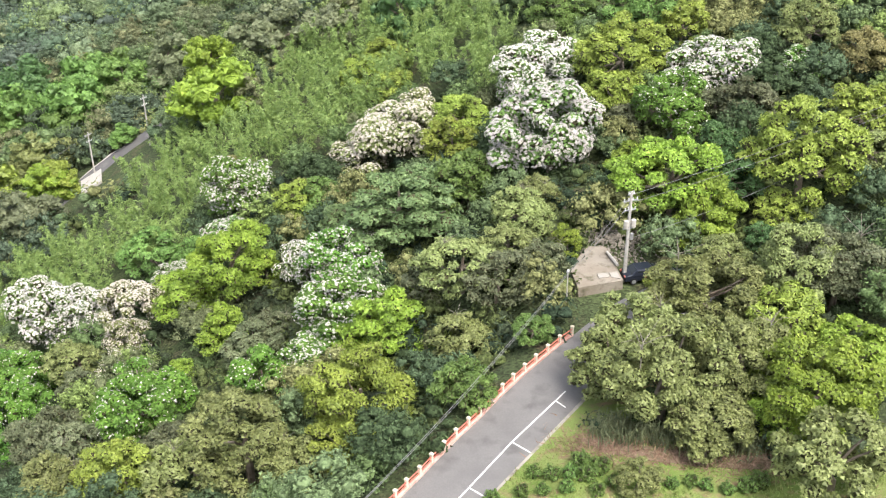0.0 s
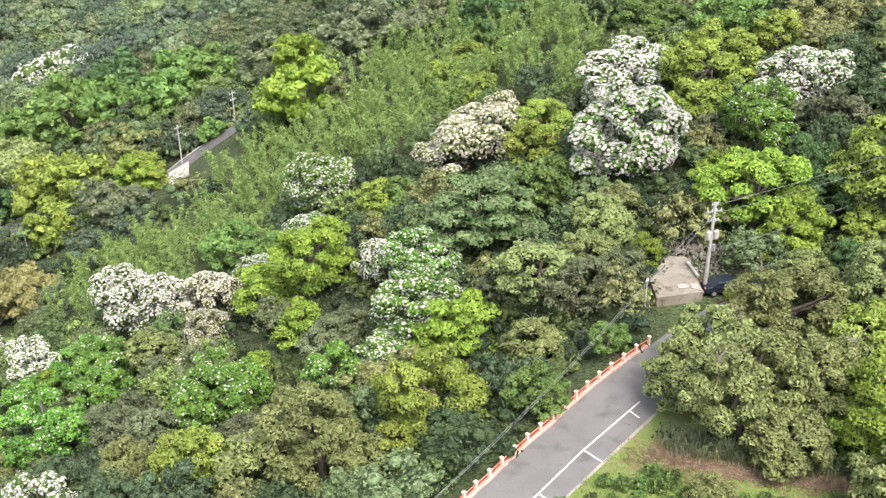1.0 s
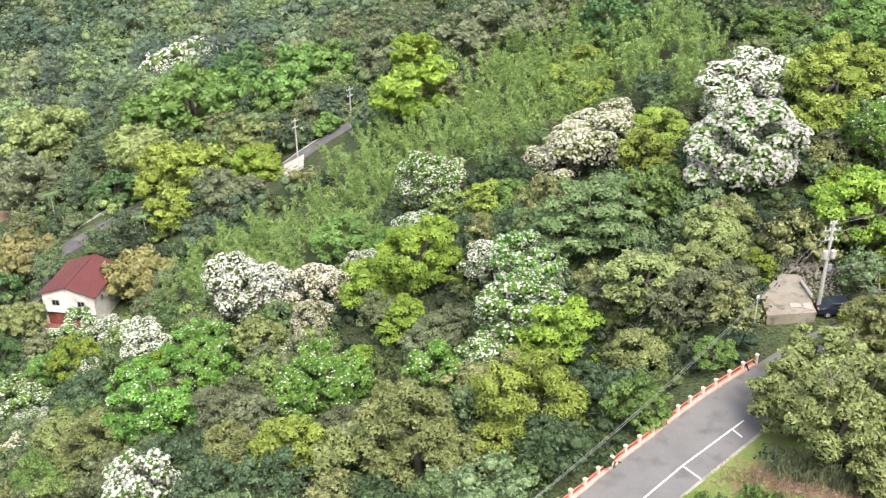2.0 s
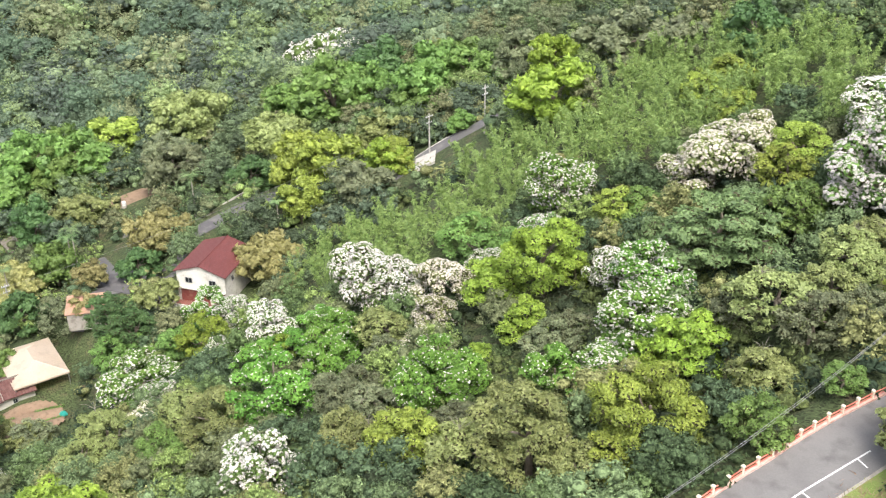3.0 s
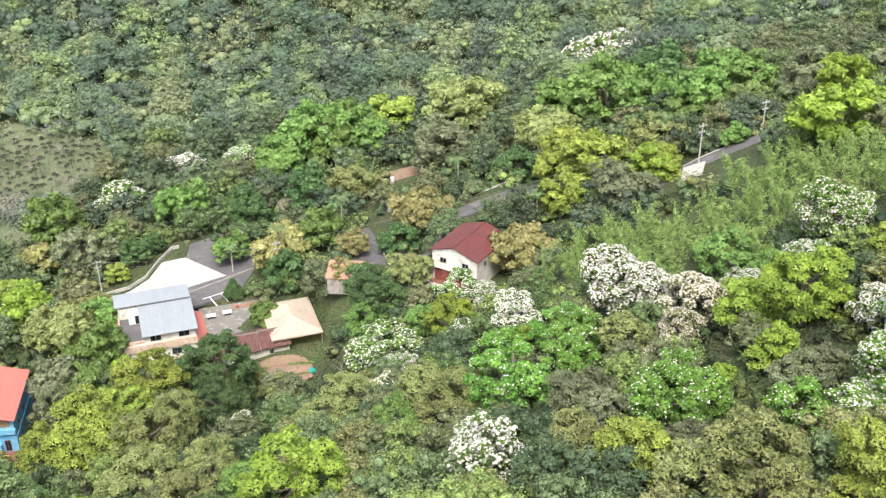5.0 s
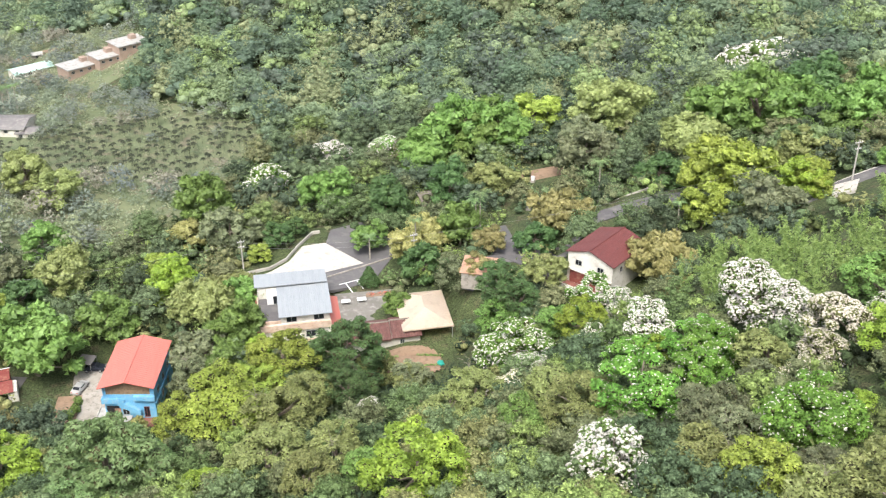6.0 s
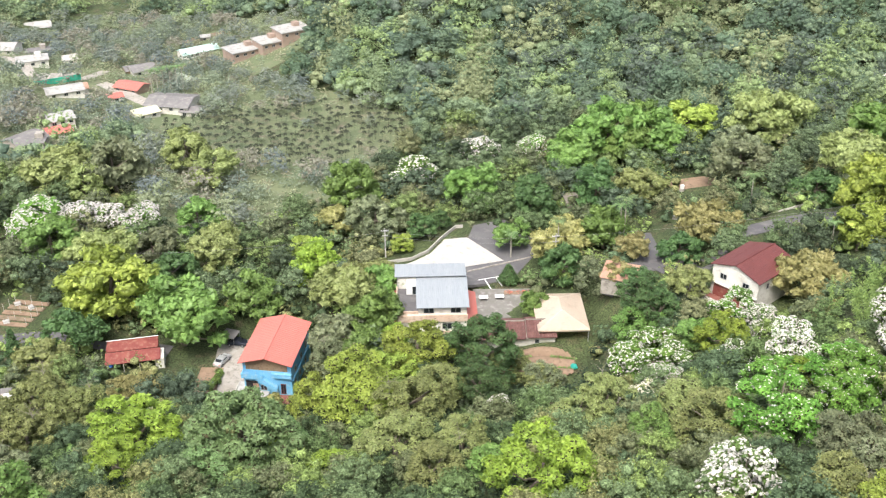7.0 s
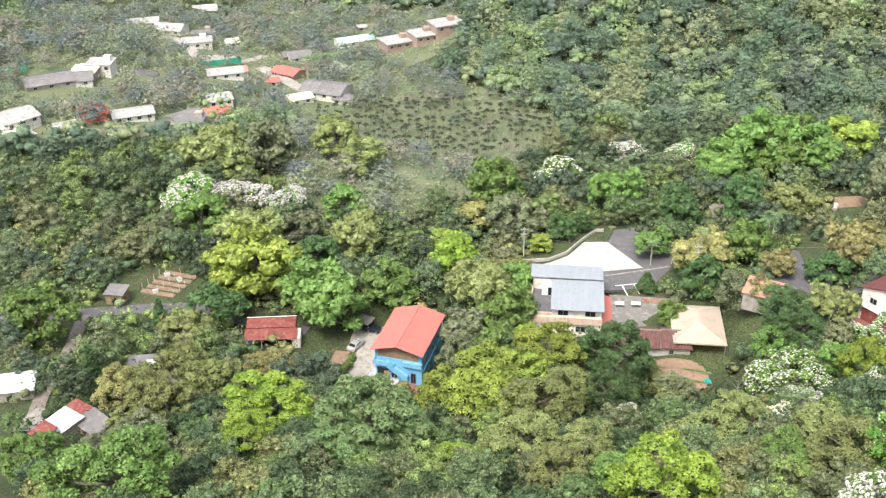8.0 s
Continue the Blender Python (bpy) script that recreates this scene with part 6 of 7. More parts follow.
for (px, py), z, high, label in (
    (((-162.62, 119.74)), 8.0, 9.0, "grey power pole with many insulators beside the car park"),
    (((-136.67, 144.11)), None, 9.5, "grey power pole among the hamlet's trees"),
    (((-61.8, 176.7)), None, 9.0, "grey power pole beside the narrow lane"),
    (((-137.36, 144.82)), None, 9.0, "pale street pole among fruit trees"),
    (((-52.1, 179.8)), None, 9.5, "bare weathered pole beside the lane"),
):
    utility_pole(px, py, gz(px, py) if z is None else z, high, label, ((0.93, 1.6), (0.8, 1.3)), False, 0, 60)
wire((*(-162.62, 119.74), 16.3), (*(-136.67, 144.11), gz(*(-136.67, 144.11)) + 8.8), 0.9)
wire((*(-162.62, 119.74), 15.2), (*(-136.67, 144.11), gz(*(-136.67, 144.11)) + 7.6), 0.9)
wire((*(-136.67, 144.11), gz(*(-136.67, 144.11)) + 8.8), (*(-61.8, 176.7), gz(*(-61.8, 176.7)) + 8.3), 1.8)
wire((*(-162.62, 119.74), 16.3), (-196, 78, 12), 1.2)

# ---- hill road: rail, lines, concrete platform, lawn ----
BASES = [(-4.25, 56.98), (-3.44, 58.15), (-2.68, 59.30), (-1.77, 60.61), (-0.93, 62.01), (-0.02, 63.39), (0.88, 64.81), (1.85, 66.14), (2.80, 67.51), (3.73, 68.99), (4.65, 70.37), (5.58, 71.72), (6.59, 73.10), (7.61, 74.43), (8.71, 75.80), (9.84, 77.21), (11.04, 78.57)]
step = Vector((*BASES[0], 0)) - Vector((*BASES[1], 0))
for k in range(7):
    q = Vector((*BASES[0], 0)) + step
    BASES.insert(0, (q.x, q.y))
rail = thing("guard_rail", pose(0, 0, 0), "cream concrete posts with red rails on a pink kerb", "guard rail")
post_mesh = None
for x, y in BASES:
    turn = ROAD_ANGLE
    if post_mesh is None:
        bm = boxes((-0.11, -0.11, -0.3, 0.11, 0.11, 0.82))
        bmesh.ops.bevel(bm, geom=list(bm.edges), offset=0.02, segments=1, affect="EDGES")
        cap = bpy.data.meshes.new("cap")
        bm2 = boxes((-0.15, -0.15, 0.80, 0.15, 0.15, 0.92))
        bmesh.ops.bevel(bm2, geom=list(bm2.edges), offset=0.03, segments=1, affect="EDGES")
        bm2.to_mesh(cap)
        bm2.free()
        bm.from_mesh(cap)
        bpy.data.meshes.remove(cap)
        p = part("post", bm, CREAM_PAINT, rail)
        post_mesh = p.data
    else:
        p = mesh_part("post", post_mesh, None, rail)
    p.matrix_local = pose(x, y, 72.12, 0, 0, turn)
for (xa, ya), (xb, yb) in zip(BASES, BASES[1:]):
    for h in (0.32, 0.62):
        part("rail", tube([(xa, ya, 72.12 + h), (xb, yb, 72.12 + h)], 0.055, 6), RED_PAINT, rail)
    n = Vector((yb - ya, xa - xb, 0)).normalized() * 0.17
    part("kerb", slab([(xa + n.x, ya + n.y, 72.26), (xb + n.x, yb + n.y, 72.26), (xb - n.x, yb - n.y, 72.26), (xa - n.x, ya - n.y, 72.26)], 0.5), PINK_PAINT, rail)
lines = thing("road_marking", pose(0, 0, 0), "worn white parking bay lines on asphalt", "road marking", kind="structure")


def stripe(xa, ya, xb, yb, w=0.13):
    n = Vector((yb - ya, xa - xb, 0)).normalized() * w / 2
    part("line", slab([(xa + n.x, ya + n.y, 72.09), (xb + n.x, yb + n.y, 72.09), (xb - n.x, yb - n.y, 72.09), (xa - n.x, ya - n.y, 72.09)], 0.006), PAINT_LINE, lines)


BAY = [(1.73, 59.38), (5.06, 64.37), (8.78, 69.37), (9.71, 70.62)]
stripe(*BAY[0], *BAY[1]), stripe(*BAY[1], *BAY[2]), stripe(*BAY[2], *BAY[3])
back = (BAY[0][0] * 2 - BAY[1][0], BAY[0][1] * 2 - BAY[1][1])
stripe(*back, *BAY[0])
for a, b in ((BAY[0], (3.27, 58.03)), (BAY[1], (6.37, 63.13)), (BAY[2], (9.50, 68.50))):
    stripe(*a, *b)
GUTTER = [(0.47, 54.14), (3.71, 58.95), (6.56, 62.94), (9.43, 66.95), (11.36, 69.71)]
ribbon("gutter", GUTTER, 0.5, CONCRETE, 0.1, 72.0, label="concrete gutter edge along the parking bays", category="kerb")

platform = thing("platform", pose(0, 0, 0), "weathered concrete platform with two hatches", "platform")
part("slab", slab([(*(q), 73.0) for q in ((11.83, 88.49), (12.22, 84.84), (16.51, 86.17), (15.73, 92.43), (14.00, 92.56))], 1.4), PLATFORM, platform)
for q in (((14.31, 86.40), (15.34, 86.69), (15.23, 87.41), (14.26, 87.21)), ((15.48, 86.59), (16.27, 86.28), (16.14, 87.60), (15.38, 87.40))):
    part("hatch", slab([(*(c), 73.1) for c in q], 0.12), CONCRETE, platform)
beam = [(15.65, 91.00), (16.31, 88.43)]
bar = thing("barrier_beam", pose(0, 0, 0), "white concrete barrier beam on the platform", "barrier")
part("beam", tube([(*beam[0], 73.25), (*beam[1], 73.25)], 0.14, 6), PALE_CONCRETE, bar)
rng = np.random.default_rng(21)
rock_pile = bmesh.new()
for k in range(620):
    a, b = 17.07, 94.92
    x, y = a + rng.normal(0, 2.3), b + rng.normal(0, 2.6)
    z = gz(x, y) + 0.15 + 0.5 * math.exp(-((x - a) ** 2 + (y - b) ** 2) / 6) + rng.uniform(-0.1, 0.15)
    sz = rng.uniform(0.08, 0.22)
    made = bmesh.ops.create_icosphere(rock_pile, subdivisions=1, radius=sz, matrix=Matrix.LocRotScale((x, y, z), Euler(rng.uniform(0, 6, 3)), (1.3, rng.uniform(0.5, 1), 0.6)))
    for v in made["verts"]:
        v.co += Vector(rng.normal(0, sz * 0.16, 3))
rocks = part("rubble", rock_pile, STONE, None, "rough grey rubble stones on the bank")
tagged(rocks, category="rubble", kind="stuff")

LAWN = [(2.95, 57.92), (6.60, 62.94), (9.48, 67.44), (10.75, 64.83), (14.24, 63.00), (25.67, 61.00), (33.51, 62.48), (29.58, 51.84), (2.70, 53.09)]
U, V = np.meshgrid(np.arange(-34, 13, 0.5), np.arange(0.2, 34, 0.5))
X, Y = 6.5 + U * 0.583 + V * 0.812, 63.2 + U * 0.812 - V * 0.583
Z = ground_z(X, Y) + 0.12
idx = np.arange(X.size).reshape(X.shape)
quads = np.stack([idx[:-1, :-1], idx[:-1, 1:], idx[1:, 1:], idx[1:, :-1]], -1).reshape(-1, 4)[:, ::-1]
data = bpy.data.meshes.new("lawn")
data.from_pydata(np.stack([X, Y, Z], -1).reshape(-1, 3).tolist(), [], quads.tolist())
data.shade_smooth()
data.materials.append(GRASS)
tagged(new("lawn", data), "short green grass with bare brown patches", "lawn", kind="structure")
rng = np.random.default_rng(31)
gx, gy = rng.uniform(-2, 36, 26000), rng.uniform(42, 75, 26000)
ok = inside(LAWN, gx, gy)
gx, gy = gx[ok], gy[ok]
base = np.stack([gx, gy, ground_z(gx, gy) + 0.1], 1)
lean = rng.normal(0, 0.12, base.shape) * np.array([1, 1, 0])
hgt = (rng.uniform(0.12, 0.38, len(gx)) * (0.6 + 0.7 * np.sin(gx * 0.9) * np.sin(gy * 1.1 + 1)).clip(0.35, 1.3))[:, None] * np.array([0, 0, 1])
side = unit(rng.normal(size=base.shape) * np.array([1, 1, 0])) * 0.045
grass = quads_mesh("grass", np.stack([base - side, base + side, base + lean + hgt + side * 0.2, base + lean + hgt - side * 0.2], 1))
grass.materials.append(leaf_material("grass_blades", (0.3, 0.36, 0.08), (0.2, 0.27, 0.05), (0.24, 0.19, 0.09)))
tagged(new("grass", grass), "uneven green grass blades with dry tufts", "grass", kind="stuff")
EDGE = [(9.84, 63.47), (11.29, 62.57), (13.68, 62.05), (17.62, 61.26), (21.93, 60.61), (25.58, 60.69)]
ribbon("bare_earth", EDGE, 1.5, LITTER, 0.16, label="bare brown earth with leaf litter along the trees", category="earth")
q = []
for (xa, ya), (xb, yb) in zip(EDGE, EDGE[1:]):
    for k in range(700):
        s0 = rng.random()
        x, y = xa + (xb - xa) * s0 + rng.normal(0, 1.2), ya + (yb - ya) * s0 + 0.3 + rng.normal(0, 1.1) * (0.5 + 0.8 * abs(math.sin(xa * 3 + s0 * 4)))
        at = np.array([x, y, gz(x, y) + 0.12])
        way = unit(rng.normal(size=3) * np.array([1, 1, 0.25]) + np.array([0, 0, 0.35]))
        wide = unit(np.cross(way, rng.normal(size=3))) * 0.035
        long = rng.uniform(0.3, 0.8)
        q.append([at - wide, at + wide, at + way * long + wide * 0.2, at + way * long - wide * 0.2])
straw = quads_mesh("dry_grass", np.array(q))
straw.materials.append(STRAW)
tagged(new("dry_grass", straw), "flattened dry brown straw along the trees", "grass", kind="stuff")
q = []
for k in range(1500):
    i = rng.integers(1, len(EDGE) - 1)
    s0 = rng.random()
    x, y = EDGE[i][0] + (EDGE[i + 1][0] - EDGE[i][0]) * s0 + rng.normal(0, 0.5), EDGE[i][1] + (EDGE[i + 1][1] - EDGE[i][1]) * s0 + 2.0 + rng.normal(0, 0.8)
    at = np.array([x, y, gz(x, y) + 0.1])
    out = rng.normal(0, 0.45, 3) * np.array([1, 1, 0])
    wide = unit(np.cross(out + np.array([0, 0, 1.0]), rng.normal(size=3))) * 0.045
    high = rng.uniform(0.4, 1.5)
    knee = at + out * 0.4 + np.array([0, 0, high])
    q.append([at - wide, at + wide, knee + wide * 0.8, knee - wide * 0.8])
    q.append([knee - wide * 0.8, knee + wide * 0.8, knee + out * 0.9 - np.array([0, 0, 0.15]), knee + out * 0.85 - np.array([0, 0, 0.15])])
tall_grass = quads_mesh("tall_grass", np.array(q))
tall_grass.materials.append(LEAF["dark"])
tagged(new("tall_grass", tall_grass), "tall arching green grass at the trees' edge", "grass", kind="stuff")
bush_mesh = None
for px, py in ((3.33, 57.84), (6.38, 60.40), (7.53, 59.79), (8.82, 59.53), (10.15, 59.28), (5.44, 58.40), (6.80, 58.15), (8.35, 58.02), (10.67, 57.77), (15.85, 58.29), (17.29, 58.63), (18.20, 58.27), (19.47, 57.80), (20.79, 57.90), (21.93, 58.23), (11.78, 58.68), (9.84, 60.73), (11.19, 60.23)):
    rng = np.random.default_rng(41)
    if bush_mesh is None:
        mid, rad = pads_of(rng, 14, 0.9, -0.2)
        bush_mesh = quads_mesh("leaves", leaves_on(rng, mid, rad, 500, 0.12, 0.5), (mid, rad))
        bush_mesh.materials.append(LEAF["green"])
        bush_mesh.materials.append(SHADE_CORES)
    s = thing("bush", pose(px, py, gz(px, py) + 0.3, 0, 0, px * 57 % 360), "small green planted bush in mown grass", "bush", "rows of planted bushes")
    mesh_part("leaves", bush_mesh, None, s)
    part("stem", tube([(0, 0, -0.35), (0, 0, 0.2)], 0.03, 5), BARK, s)
    k = 0.5 + 0.25 * ((px * 13.7 + py * 7.1) % 1)
    s.scale = (k, k, k * 1.25)


# ---- palms, bananas, conifers ----
def palm(px, py, high, label, fronds=14, reach=2.4, z=None, dry=False):
    z = gz(px, py) if z is None else z
    p = thing("palm", pose(px, py, z), label, "palm tree", "palms")
    rng = np.random.default_rng(int(abs(px) * 10))
    part("trunk", tube([(0, 0, -0.5), (0.1, 0, high * 0.5), (0, 0, high)], 0.16, 7, 0.11), PALM_BARK, p)
    q = []
    for k in range(fronds):
        a = k * 2.4 + rng.uniform(0, 0.5)
        up = rng.uniform(0.1, 1.0)
        for i in range(14):
            s0 = (i + 0.5) / 14
            r = reach * s0
            h = high + up * r * 0.9 - 0.62 * r * r / reach
            c = np.array([math.cos(a) * r, math.sin(a) * r, h])
            t = np.array([-math.sin(a), math.cos(a), 0])
            out = np.array([math.cos(a), math.sin(a), -0.3])
            w = 0.55 * math.sin(math.pi * (0.12 + 0.86 * s0)) * reach / 2.4
            for sgn in (-1, 1):
                tip = c + t * sgn * w + out * 0.25 - np.array([0, 0, 0.25 * w])
                q.append([c, c + out * 0.12, tip + out * 0.05, tip])
    mesh_part("fronds", quads_mesh("fronds", np.array(q)), LEAF["yellow" if dry else "blue"], p)
    return p


PALM_BARK = surface("pale_palm_bark", (0.34, 0.31, 0.26), (0.42, 0.39, 0.33), 2, (0.26, 0.23, 0.19), 12)
for (px, py), high, label, reach in (
    ((-130.5, 157.9), 12.0, "tall slender palm with pale trunk", 2.4), ((-131.5, 157.7), 10.5, "slender palm with grey crown", 2.3), ((-137.8, 145.8), 11.5, "thin tall palm with drooping fronds", 1.8),
    ((-115.7, 179.8), 11.0, "tall palm beside the lane", 2.6), ((-88.1, 164.6), 7.0, "small palm with thin crown", 1.5), ((-148.1, 142.3), 6.0, "slender palm at the car park", 1.6),
):
    palm(px, py, high, label, reach=reach)
for k, (px, py) in enumerate(((-322.3, 144.6), (-322.4, 146.7), (-322.4, 149.0), (-322.0, 151.2), (-321.6, 153.3), (-321.6, 155.4))):
    palm(px, py, 10.0, "tall royal palm in a row beside the school court", 10, 3.0)


def banana(px, py, size, label, dry=False):
    p = thing("banana_plant", pose(px, py, gz(px, py)), label, "banana plant", "banana plants")
    rng = np.random.default_rng(int(abs(py) * 10))
    part("stem", tube([(0, 0, -0.3), (0, 0, size * 0.9)], 0.16, 7, 0.1), LEAF["green"], p)
    for k in range(8):
        a = k * 0.8 + rng.uniform(0, 0.3)
        q = []
        prev = None
        for i in range(9):
            s = i / 8
            r = size * 0.95 * s
            h = size * 0.9 + size * (0.75 * s - 0.75 * s * s)
            w = 0.32 * math.sin(math.pi * (0.1 + 0.85 * s))
            c, t = np.array([math.cos(a) * r, math.sin(a) * r, h]), np.array([-math.sin(a), math.cos(a), 0])
            row = (c - t * w - np.array([0, 0, 0.1]), c, c + t * w - np.array([0, 0, 0.1]))
            if prev:
                q += [[prev[0], row[0], row[1], prev[1]], [prev[1], row[1], row[2], prev[2]]]
            prev = row
        mesh_part("leaf", quads_mesh("leaf", np.array(q)), LEAF["yellow" if dry else "green"], p)


banana(*(-81.8, 65.0), 2.6, "green banana plant with broad arching leaves")
banana(*(-134.8, 38.8), 2.8, "dark green banana plant on the slope")
banana(*(-137.7, 41.0), 2.4, "broad-leaved banana plant on the slope")
banana(*(-158.2, 179.6), 3.0, "withered yellowish banana plant", True)
banana(*(-154.8, 179.9), 3.0, "dry banana plant with hanging leaves", True)


def conifer(px, py, high, rad, label):
    p = thing("conifer", pose(px, py, gz(px, py)), label, "conifer", "conifers")
    rng = np.random.default_rng(int(abs(px)))
    k = np.arange(26) + 0.5
    f = k / 26
    a = k * 2.4
    mid = np.stack([np.cos(a) * rad * (1 - f) * 0.6, np.sin(a) * rad * (1 - f) * 0.6, high * (0.12 + 0.86 * f)], 1)
    rr = rad * (0.25 + 0.4 * (1 - f))
    mesh_part("crown", quads_mesh("crown", leaves_on(rng, mid, rr, 2600, 0.24, 0.25), (mid, rr)), LEAF["deep"], p)
    part("trunk", tube([(0, 0, -0.5), (0, 0, high * 0.8)], 0.16, 6, 0.05), BARK, p)


conifer(*(-186.9, 48.3), 7.5, 1.7, "dark green pointed conifer")
conifer(*(-169.9, 30.3), 8.5, 1.9, "tall dark green conifer near the lane")
conifer(*(-140.2, 134.3), 4.5, 2.0, "dense dark clipped conifer")
ribbon("yard", [(-63.6, 173.7), (-62.4, 174.6), (-60.0, 174.8)], 5, PALE_CONCRETE, 0.9, label="bright pale concrete patch beside the lane", category="yard")
lane_rail = thing("guard_rail", pose(0, 0, 0), "low pale concrete rail along the lane", "guard rail")
LR = [(-65.4, 178.6), (-63.4, 181.6), (-60.9, 184.2), (-58.2, 184.5)]
for (xa, ya), (xb, yb) in zip(LR, LR[1:]):
    za, zb = gz(xa, ya), gz(xb, yb)
    part("rail", tube([(xa, ya, za + 0.7), (xb, yb, zb + 0.7)], 0.12, 6), PALE_CONCRETE, lane_rail)
    part("post", boxes((xa - 0.1, ya - 0.1, za - 0.8, xa + 0.1, ya + 0.1, za + 0.8)), PALE_CONCRETE, lane_rail)
LW = [(-114.3, 172.0), (-112.5, 175.6), (-109.2, 179.1), (-105.5, 184.1)]
lane_wall = thing("lane_wall", pose(0, 0, 0), "low white wall along the lane's upper side", "wall")
for (xa, ya), (xb, yb) in zip(LW, LW[1:]):
    za, zb = gz(xa, ya) + 0.7, gz(xb, yb) + 0.7
    part("wall_panel", slab([(xa, ya, za), (xb, yb, zb), (xb - 0.2, yb + 0.15, zb), (xa - 0.2, ya + 0.15, za)], 1.2), PALE_CONCRETE, lane_wall)
clearing = ribbon("bare_earth", [(-144.4, 190.8), (-142.4, 196.0), (-138.5, 199.9)], 7, EARTH, 0.3, label="bare reddish earth clearing", category="earth")

# ---- woods between the single trees ----
rng, x, y = scatter(3, 4.8, 44, 155, -27, 85)
r = rng.uniform(2.1, 3.6, len(x))
ok = ~is_clear(x, y, r * 0.75) & free_of_trees(x, y, r, tree_spots) & ~inside(BAMBOO_AREA, x, y)
woods("hillside_woods", rng, x[ok], y[ok], r[ok], crowns(5, 8, 22, 1000, 0.052), GROVE, "mixed green broadleaf woods on the near slope", 0.75, core=0.6)
rng, x, y = scatter(4, 6.8, 155, 290, -26, 84)
r = rng.uniform(2.8, 4.9, len(x))
ok = ~is_clear(x, y, r * 0.5) & free_of_trees(x, y, r, tree_spots) & ~inside(BAMBOO_AREA, x, y) & ~inside(ARECA_AREA, x, y) & low_enough(x, y) & ~by_village_house(x, y)
woods("valley_woods", rng, x[ok], y[ok], r[ok], crowns(6, 8, 18, 620, 0.054), VALLEY, "mixed green woods round the hamlet", 0.8, core=0.56)
rng, x, y = scatter(5, 7.8, 285, 530, -20, 84)
r = 3.3 + 3.6 * rng.random(len(x)) ** 1.5
wild = ~is_clear(x, y) & ~inside(VILLAGE, x, y) & ~inside(ARECA_AREA, x, y) & ~by_village_house(x, y)
ok = wild & ~low_enough(x, y) & (rng.random(len(x)) < 0.5)
woods("hilltop_woods", rng, x[ok], y[ok], r[ok] * 1.3, crowns(9, 5, 4, 20, 0.2), HAZED_FAR_WOOD, "green woods over the hilltops", 0.85)
ok = wild & low_enough(x, y)
woods("far_woods", rng, x[ok], y[ok], r[ok], crowns(7, 10, 16, 520, 0.058, 0.5, 1.4, 0.6), HAZED_FAR_WOOD, "dense green woods on the far hillside", 0.95, core=0.42)
rng, x, y = scatter(18, 7.0, 285, 480, -20, 84)
ok = ~is_clear(x, y) & ~inside(VILLAGE, x, y) & ~inside(ARECA_AREA, x, y) & low_enough(x, y)
woods("far_undergrowth", rng, x[ok], y[ok], rng.uniform(2.8, 4.4, ok.sum()), crowns(19, 6, 4, 70, 0.12, 0.45, 0.8), HAZED_FAR_WOOD, "green shrubs between the trees of the far hillside", 0.75, "undergrowth", 0.7)
rng, x, y = scatter(8, 3.4, 90, 260)
ok = inside(BAMBOO_AREA, x, y) & ~is_clear(x, y, 0.5)
x, y = x[ok], y[ok]
z = ground_z(x, y)
q = []
for px, py, pz in zip(x, y, z):
    stand, first = rng.uniform(5.0, 9.5), rng.uniform(0, math.tau)
    for k in range(5):
        a = first + k * 1.257 + rng.normal(0, 0.25)
        h, bend = stand * rng.uniform(0.75, 1.1), rng.uniform(0.9, 2.2)
        out = np.array([math.cos(a), math.sin(a), 0])
        s = rng.uniform(0.15, 1.0, 90) ** 0.75
        at = np.array([px, py, pz]) + np.outer(0.3 + bend * s ** 2.2, out) + np.outer(h * s - 1.1 * s ** 5, (0, 0, 1)) + rng.normal(0, 0.26, (90, 3)) * (1.2 - s * 0.75)[:, None]
        t = unit(rng.normal(0, 0.45, (90, 3)) + out * 0.6 + np.array([0, 0, -0.45]))
        w = unit(np.cross(t, rng.normal(size=(90, 3))))
        L = rng.uniform(0.32, 0.6, 90)[:, None]
        q.append(np.stack([at - t * L * 0.3 + w * L * 0.16, at + t * L, at - t * L * 0.3 - w * L * 0.16], 1))
data = quads_mesh("bamboo_grove", np.concatenate(q))
data.materials.append(LEAF["bamboo"])
tagged(new("bamboo_grove", data), "feathery pale green bamboo covering the slope", "bamboo", kind="stuff")
rng, x, y = scatter(14, 3.0, 44, 170, -26, 84)
r = rng.uniform(1.1, 2.3, len(x))
ok = ~is_clear(x, y, r * 0.8 + 0.2, False) & ~inside(BAMBOO_AREA, x, y)
x, y, r = x[ok], y[ok], r[ok]
woods("undergrowth", rng, x, y, r, crowns(15, 6, 3, 70, 0.15, 0.3, 0.8, 0.8), SHADE_FERNS, "dark green ferns and shrubs under the trees", 0.25, "undergrowth")
rng, x, y = scatter(16, 4.8, 165, 290, -24, 84)
ok = ~is_clear(x, y, 1.2, False) & ~inside(BAMBOO_AREA, x, y) & ~inside(ARECA_AREA, x, y)
x, y = x[ok], y[ok]
woods("valley_undergrowth", rng, x, y, rng.uniform(1.6, 3.0, len(x)), crowns(17, 5, 3, 46, 0.16, 0.4, 0.8, 0.6), GROVE, "green shrubs under the valley trees", 0.3, "undergrowth")

# ---- growth of the valley floor ----
rng, x, y = scatter(51, 5.6, 215, 560)
r = 1.7 + 3.0 * rng.random(len(x)) ** 1.6
ok = (inside(VILLAGE, x, y) & (rng.random(len(x)) < 0.9)) | (inside(ARECA_AREA, x, y) & (rng.random(len(x)) < np.where(inside(PALM_ROWS, x, y), 0.03, 0.6)))
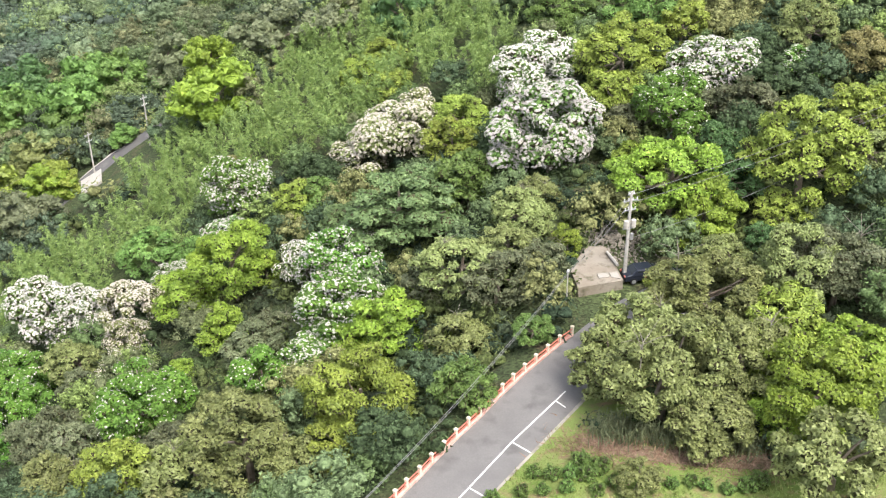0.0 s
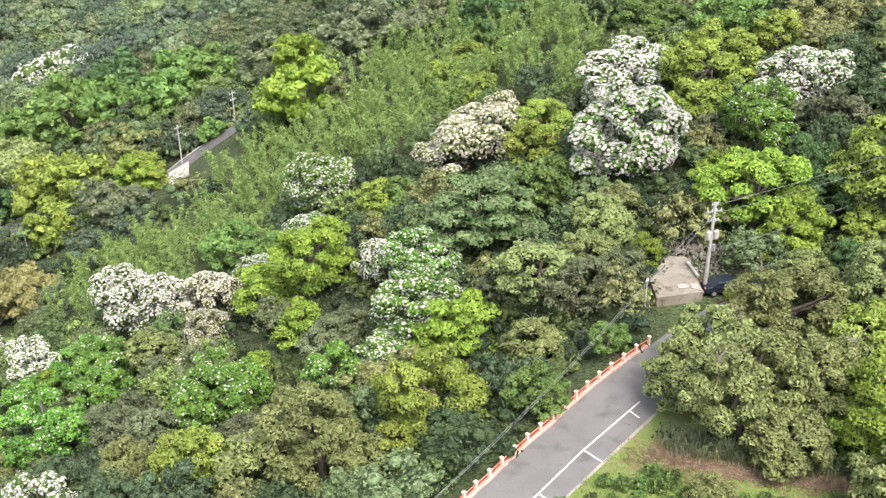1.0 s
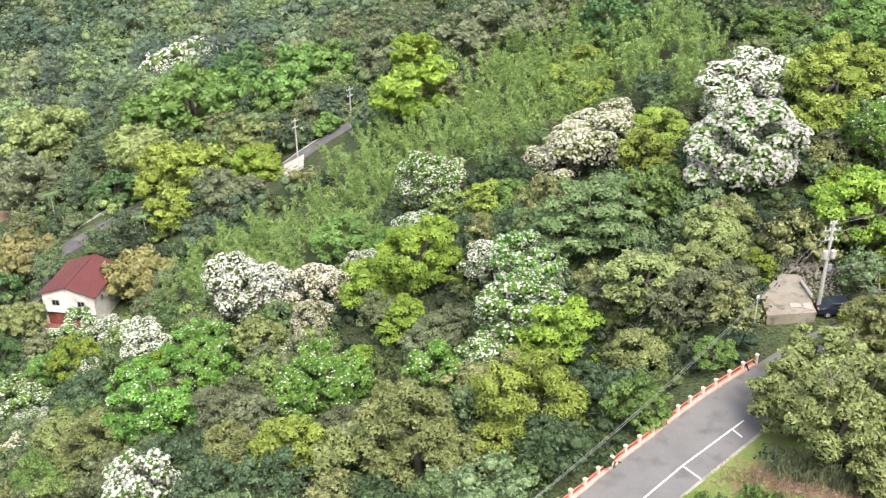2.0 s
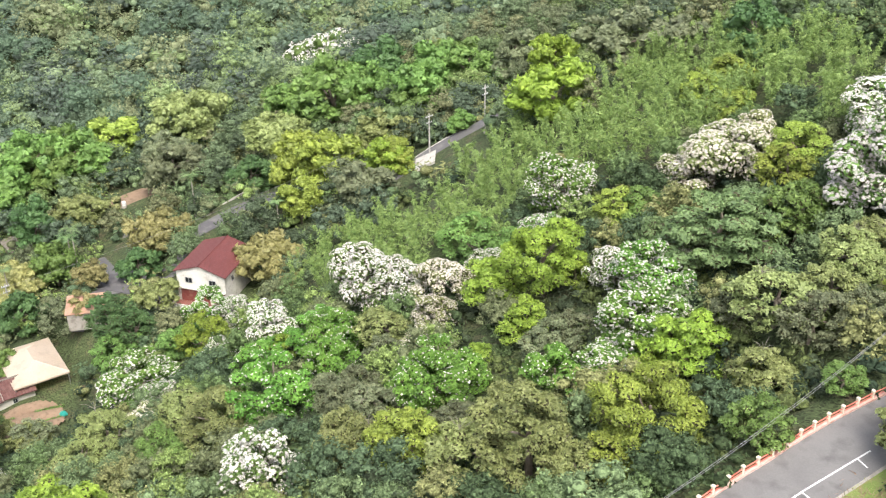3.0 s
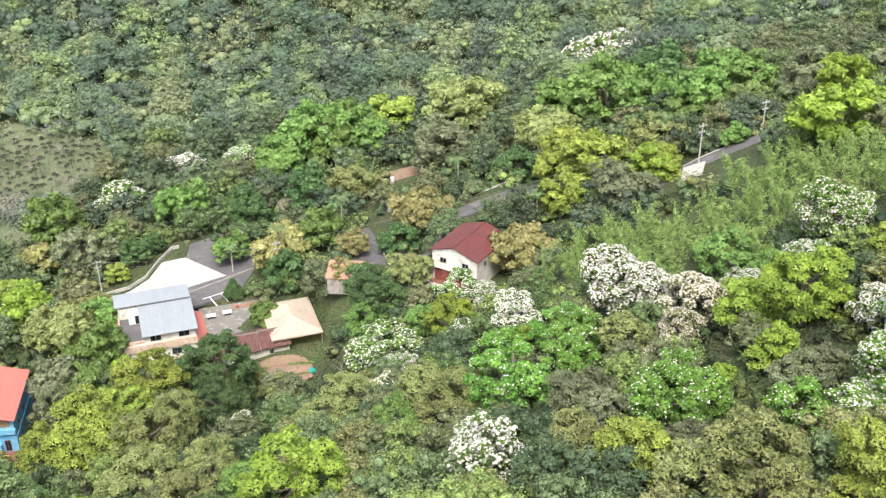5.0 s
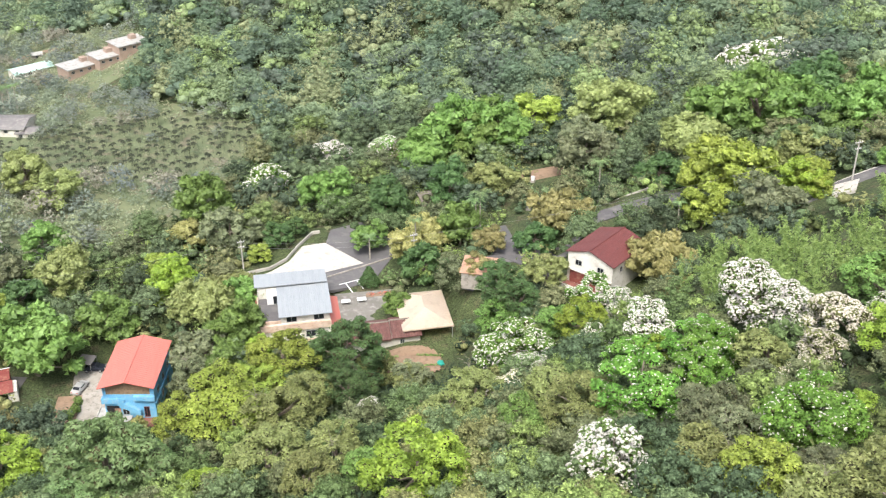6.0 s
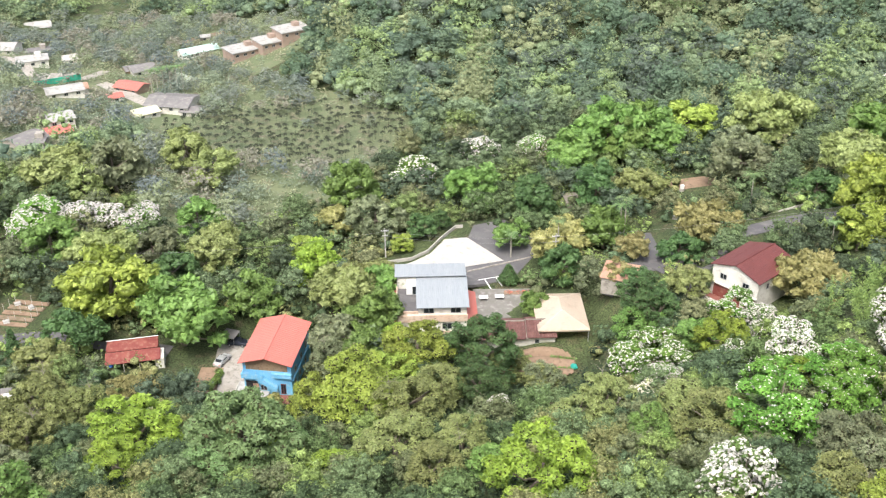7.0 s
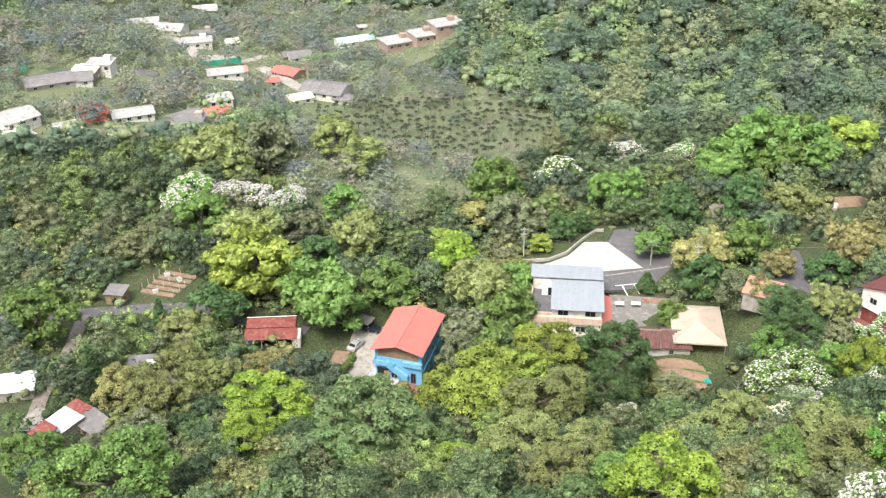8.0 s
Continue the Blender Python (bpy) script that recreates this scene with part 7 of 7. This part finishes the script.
for line, wide, *_ in VILLAGE_ROADS:
    ok &= ~near_line(line, x, y, wide / 2 + r * 0.8)
ok &= ~by_village_house(x, y)
woods("village_trees", rng, x[ok], y[ok], r[ok], crowns(52, 6, 12, 330, 0.078, ruffle=0.6), HAZED_GARDEN, "trees and gardens between the far houses", 0.8, core=0.36)
field = []
X, Y = np.meshgrid(np.arange(-480, -200, 2.5), np.arange(36, 220, 2.5))
keep = inside(ARECA_AREA, X, Y) | inside(VILLAGE, X, Y)
idx = np.arange(X.size).reshape(X.shape)
quads = [(int(idx[i, j]), int(idx[i, j + 1]), int(idx[i + 1, j + 1]), int(idx[i + 1, j])) for i in range(X.shape[0] - 1) for j in range(X.shape[1] - 1) if keep[i, j]]
data = bpy.data.meshes.new("field")
data.from_pydata(np.stack([X, Y, ground_z(X, Y) + 0.14], -1).reshape(-1, 3).tolist(), [], quads)
data.shade_smooth()
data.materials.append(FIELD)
tagged(new("field", data), "rough olive-green grass and bare earth on the valley floor", "field", kind="structure")
rng, x, y = scatter(53, 3.6, 200, 500)
ok = (inside(ARECA_AREA, x, y) | inside(VILLAGE, x, y)) & (rng.random(len(x)) < 0.9)
for line, wide, *_ in VILLAGE_ROADS:
    ok &= ~near_line(line, x, y, wide / 2 + 0.5)
for sx, sy, sr in house_spots:
    ok &= np.hypot(x - sx, y - sy) > sr + 2.5
x, y = x[ok], y[ok]
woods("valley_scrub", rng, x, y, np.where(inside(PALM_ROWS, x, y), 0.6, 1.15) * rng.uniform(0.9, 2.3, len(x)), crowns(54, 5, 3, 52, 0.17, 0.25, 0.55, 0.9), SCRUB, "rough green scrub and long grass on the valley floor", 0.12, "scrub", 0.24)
rng = np.random.default_rng(61)
u, v = np.meshgrid(np.arange(-80, 80, 2.7), np.arange(-70, 70, 2.7))
x, y = -245 + u * 0.8 - v * 0.6 + rng.normal(0, 1.1, u.shape), 140 + u * 0.6 + v * 0.8 + rng.normal(0, 0.9, u.shape)
x, y = x.ravel(), y.ravel()
ok = inside(PALM_ROWS, x, y) & (rng.random(len(x)) < 0.85)
x, y = x[ok], y[ok]
z = ground_z(x, y)
q = []
for px, py, pz in zip(x, y, z):
    h = rng.uniform(2.4, 4.0)
    for k in range(2):
        a = k * math.pi / 2
        d = np.array([math.cos(a), math.sin(a), 0]) * 0.035
        q.append([(px, py, pz) - d, (px, py, pz) + d, (px, py, pz + h) + d * 0.6, (px, py, pz + h) - d * 0.6])
    for k in range(9):
        a = k * 0.7 + rng.uniform(0, 0.6)
        o = np.array([math.cos(a), math.sin(a), 0])
        t = np.array([-math.sin(a), math.cos(a), 0]) * 0.22
        c = np.array([px, py, pz + h])
        m1, e1 = c + o * 0.5 + np.array([0, 0, 0.35]), c + o * 1.05 + np.array([0, 0, -0.1])
        q.append([c - t * 0.3, m1 - t, m1 + t, c + t * 0.3])
        q.append([m1 - t, e1, e1 + t * 0.1, m1 + t])
areca = quads_mesh("areca_palms", np.array(q, dtype=float))
areca.materials.append(LEAF["areca"])
tagged(new("areca_palms", areca), "rows of small dark areca palms in rough grass", "plantation", kind="stuff")
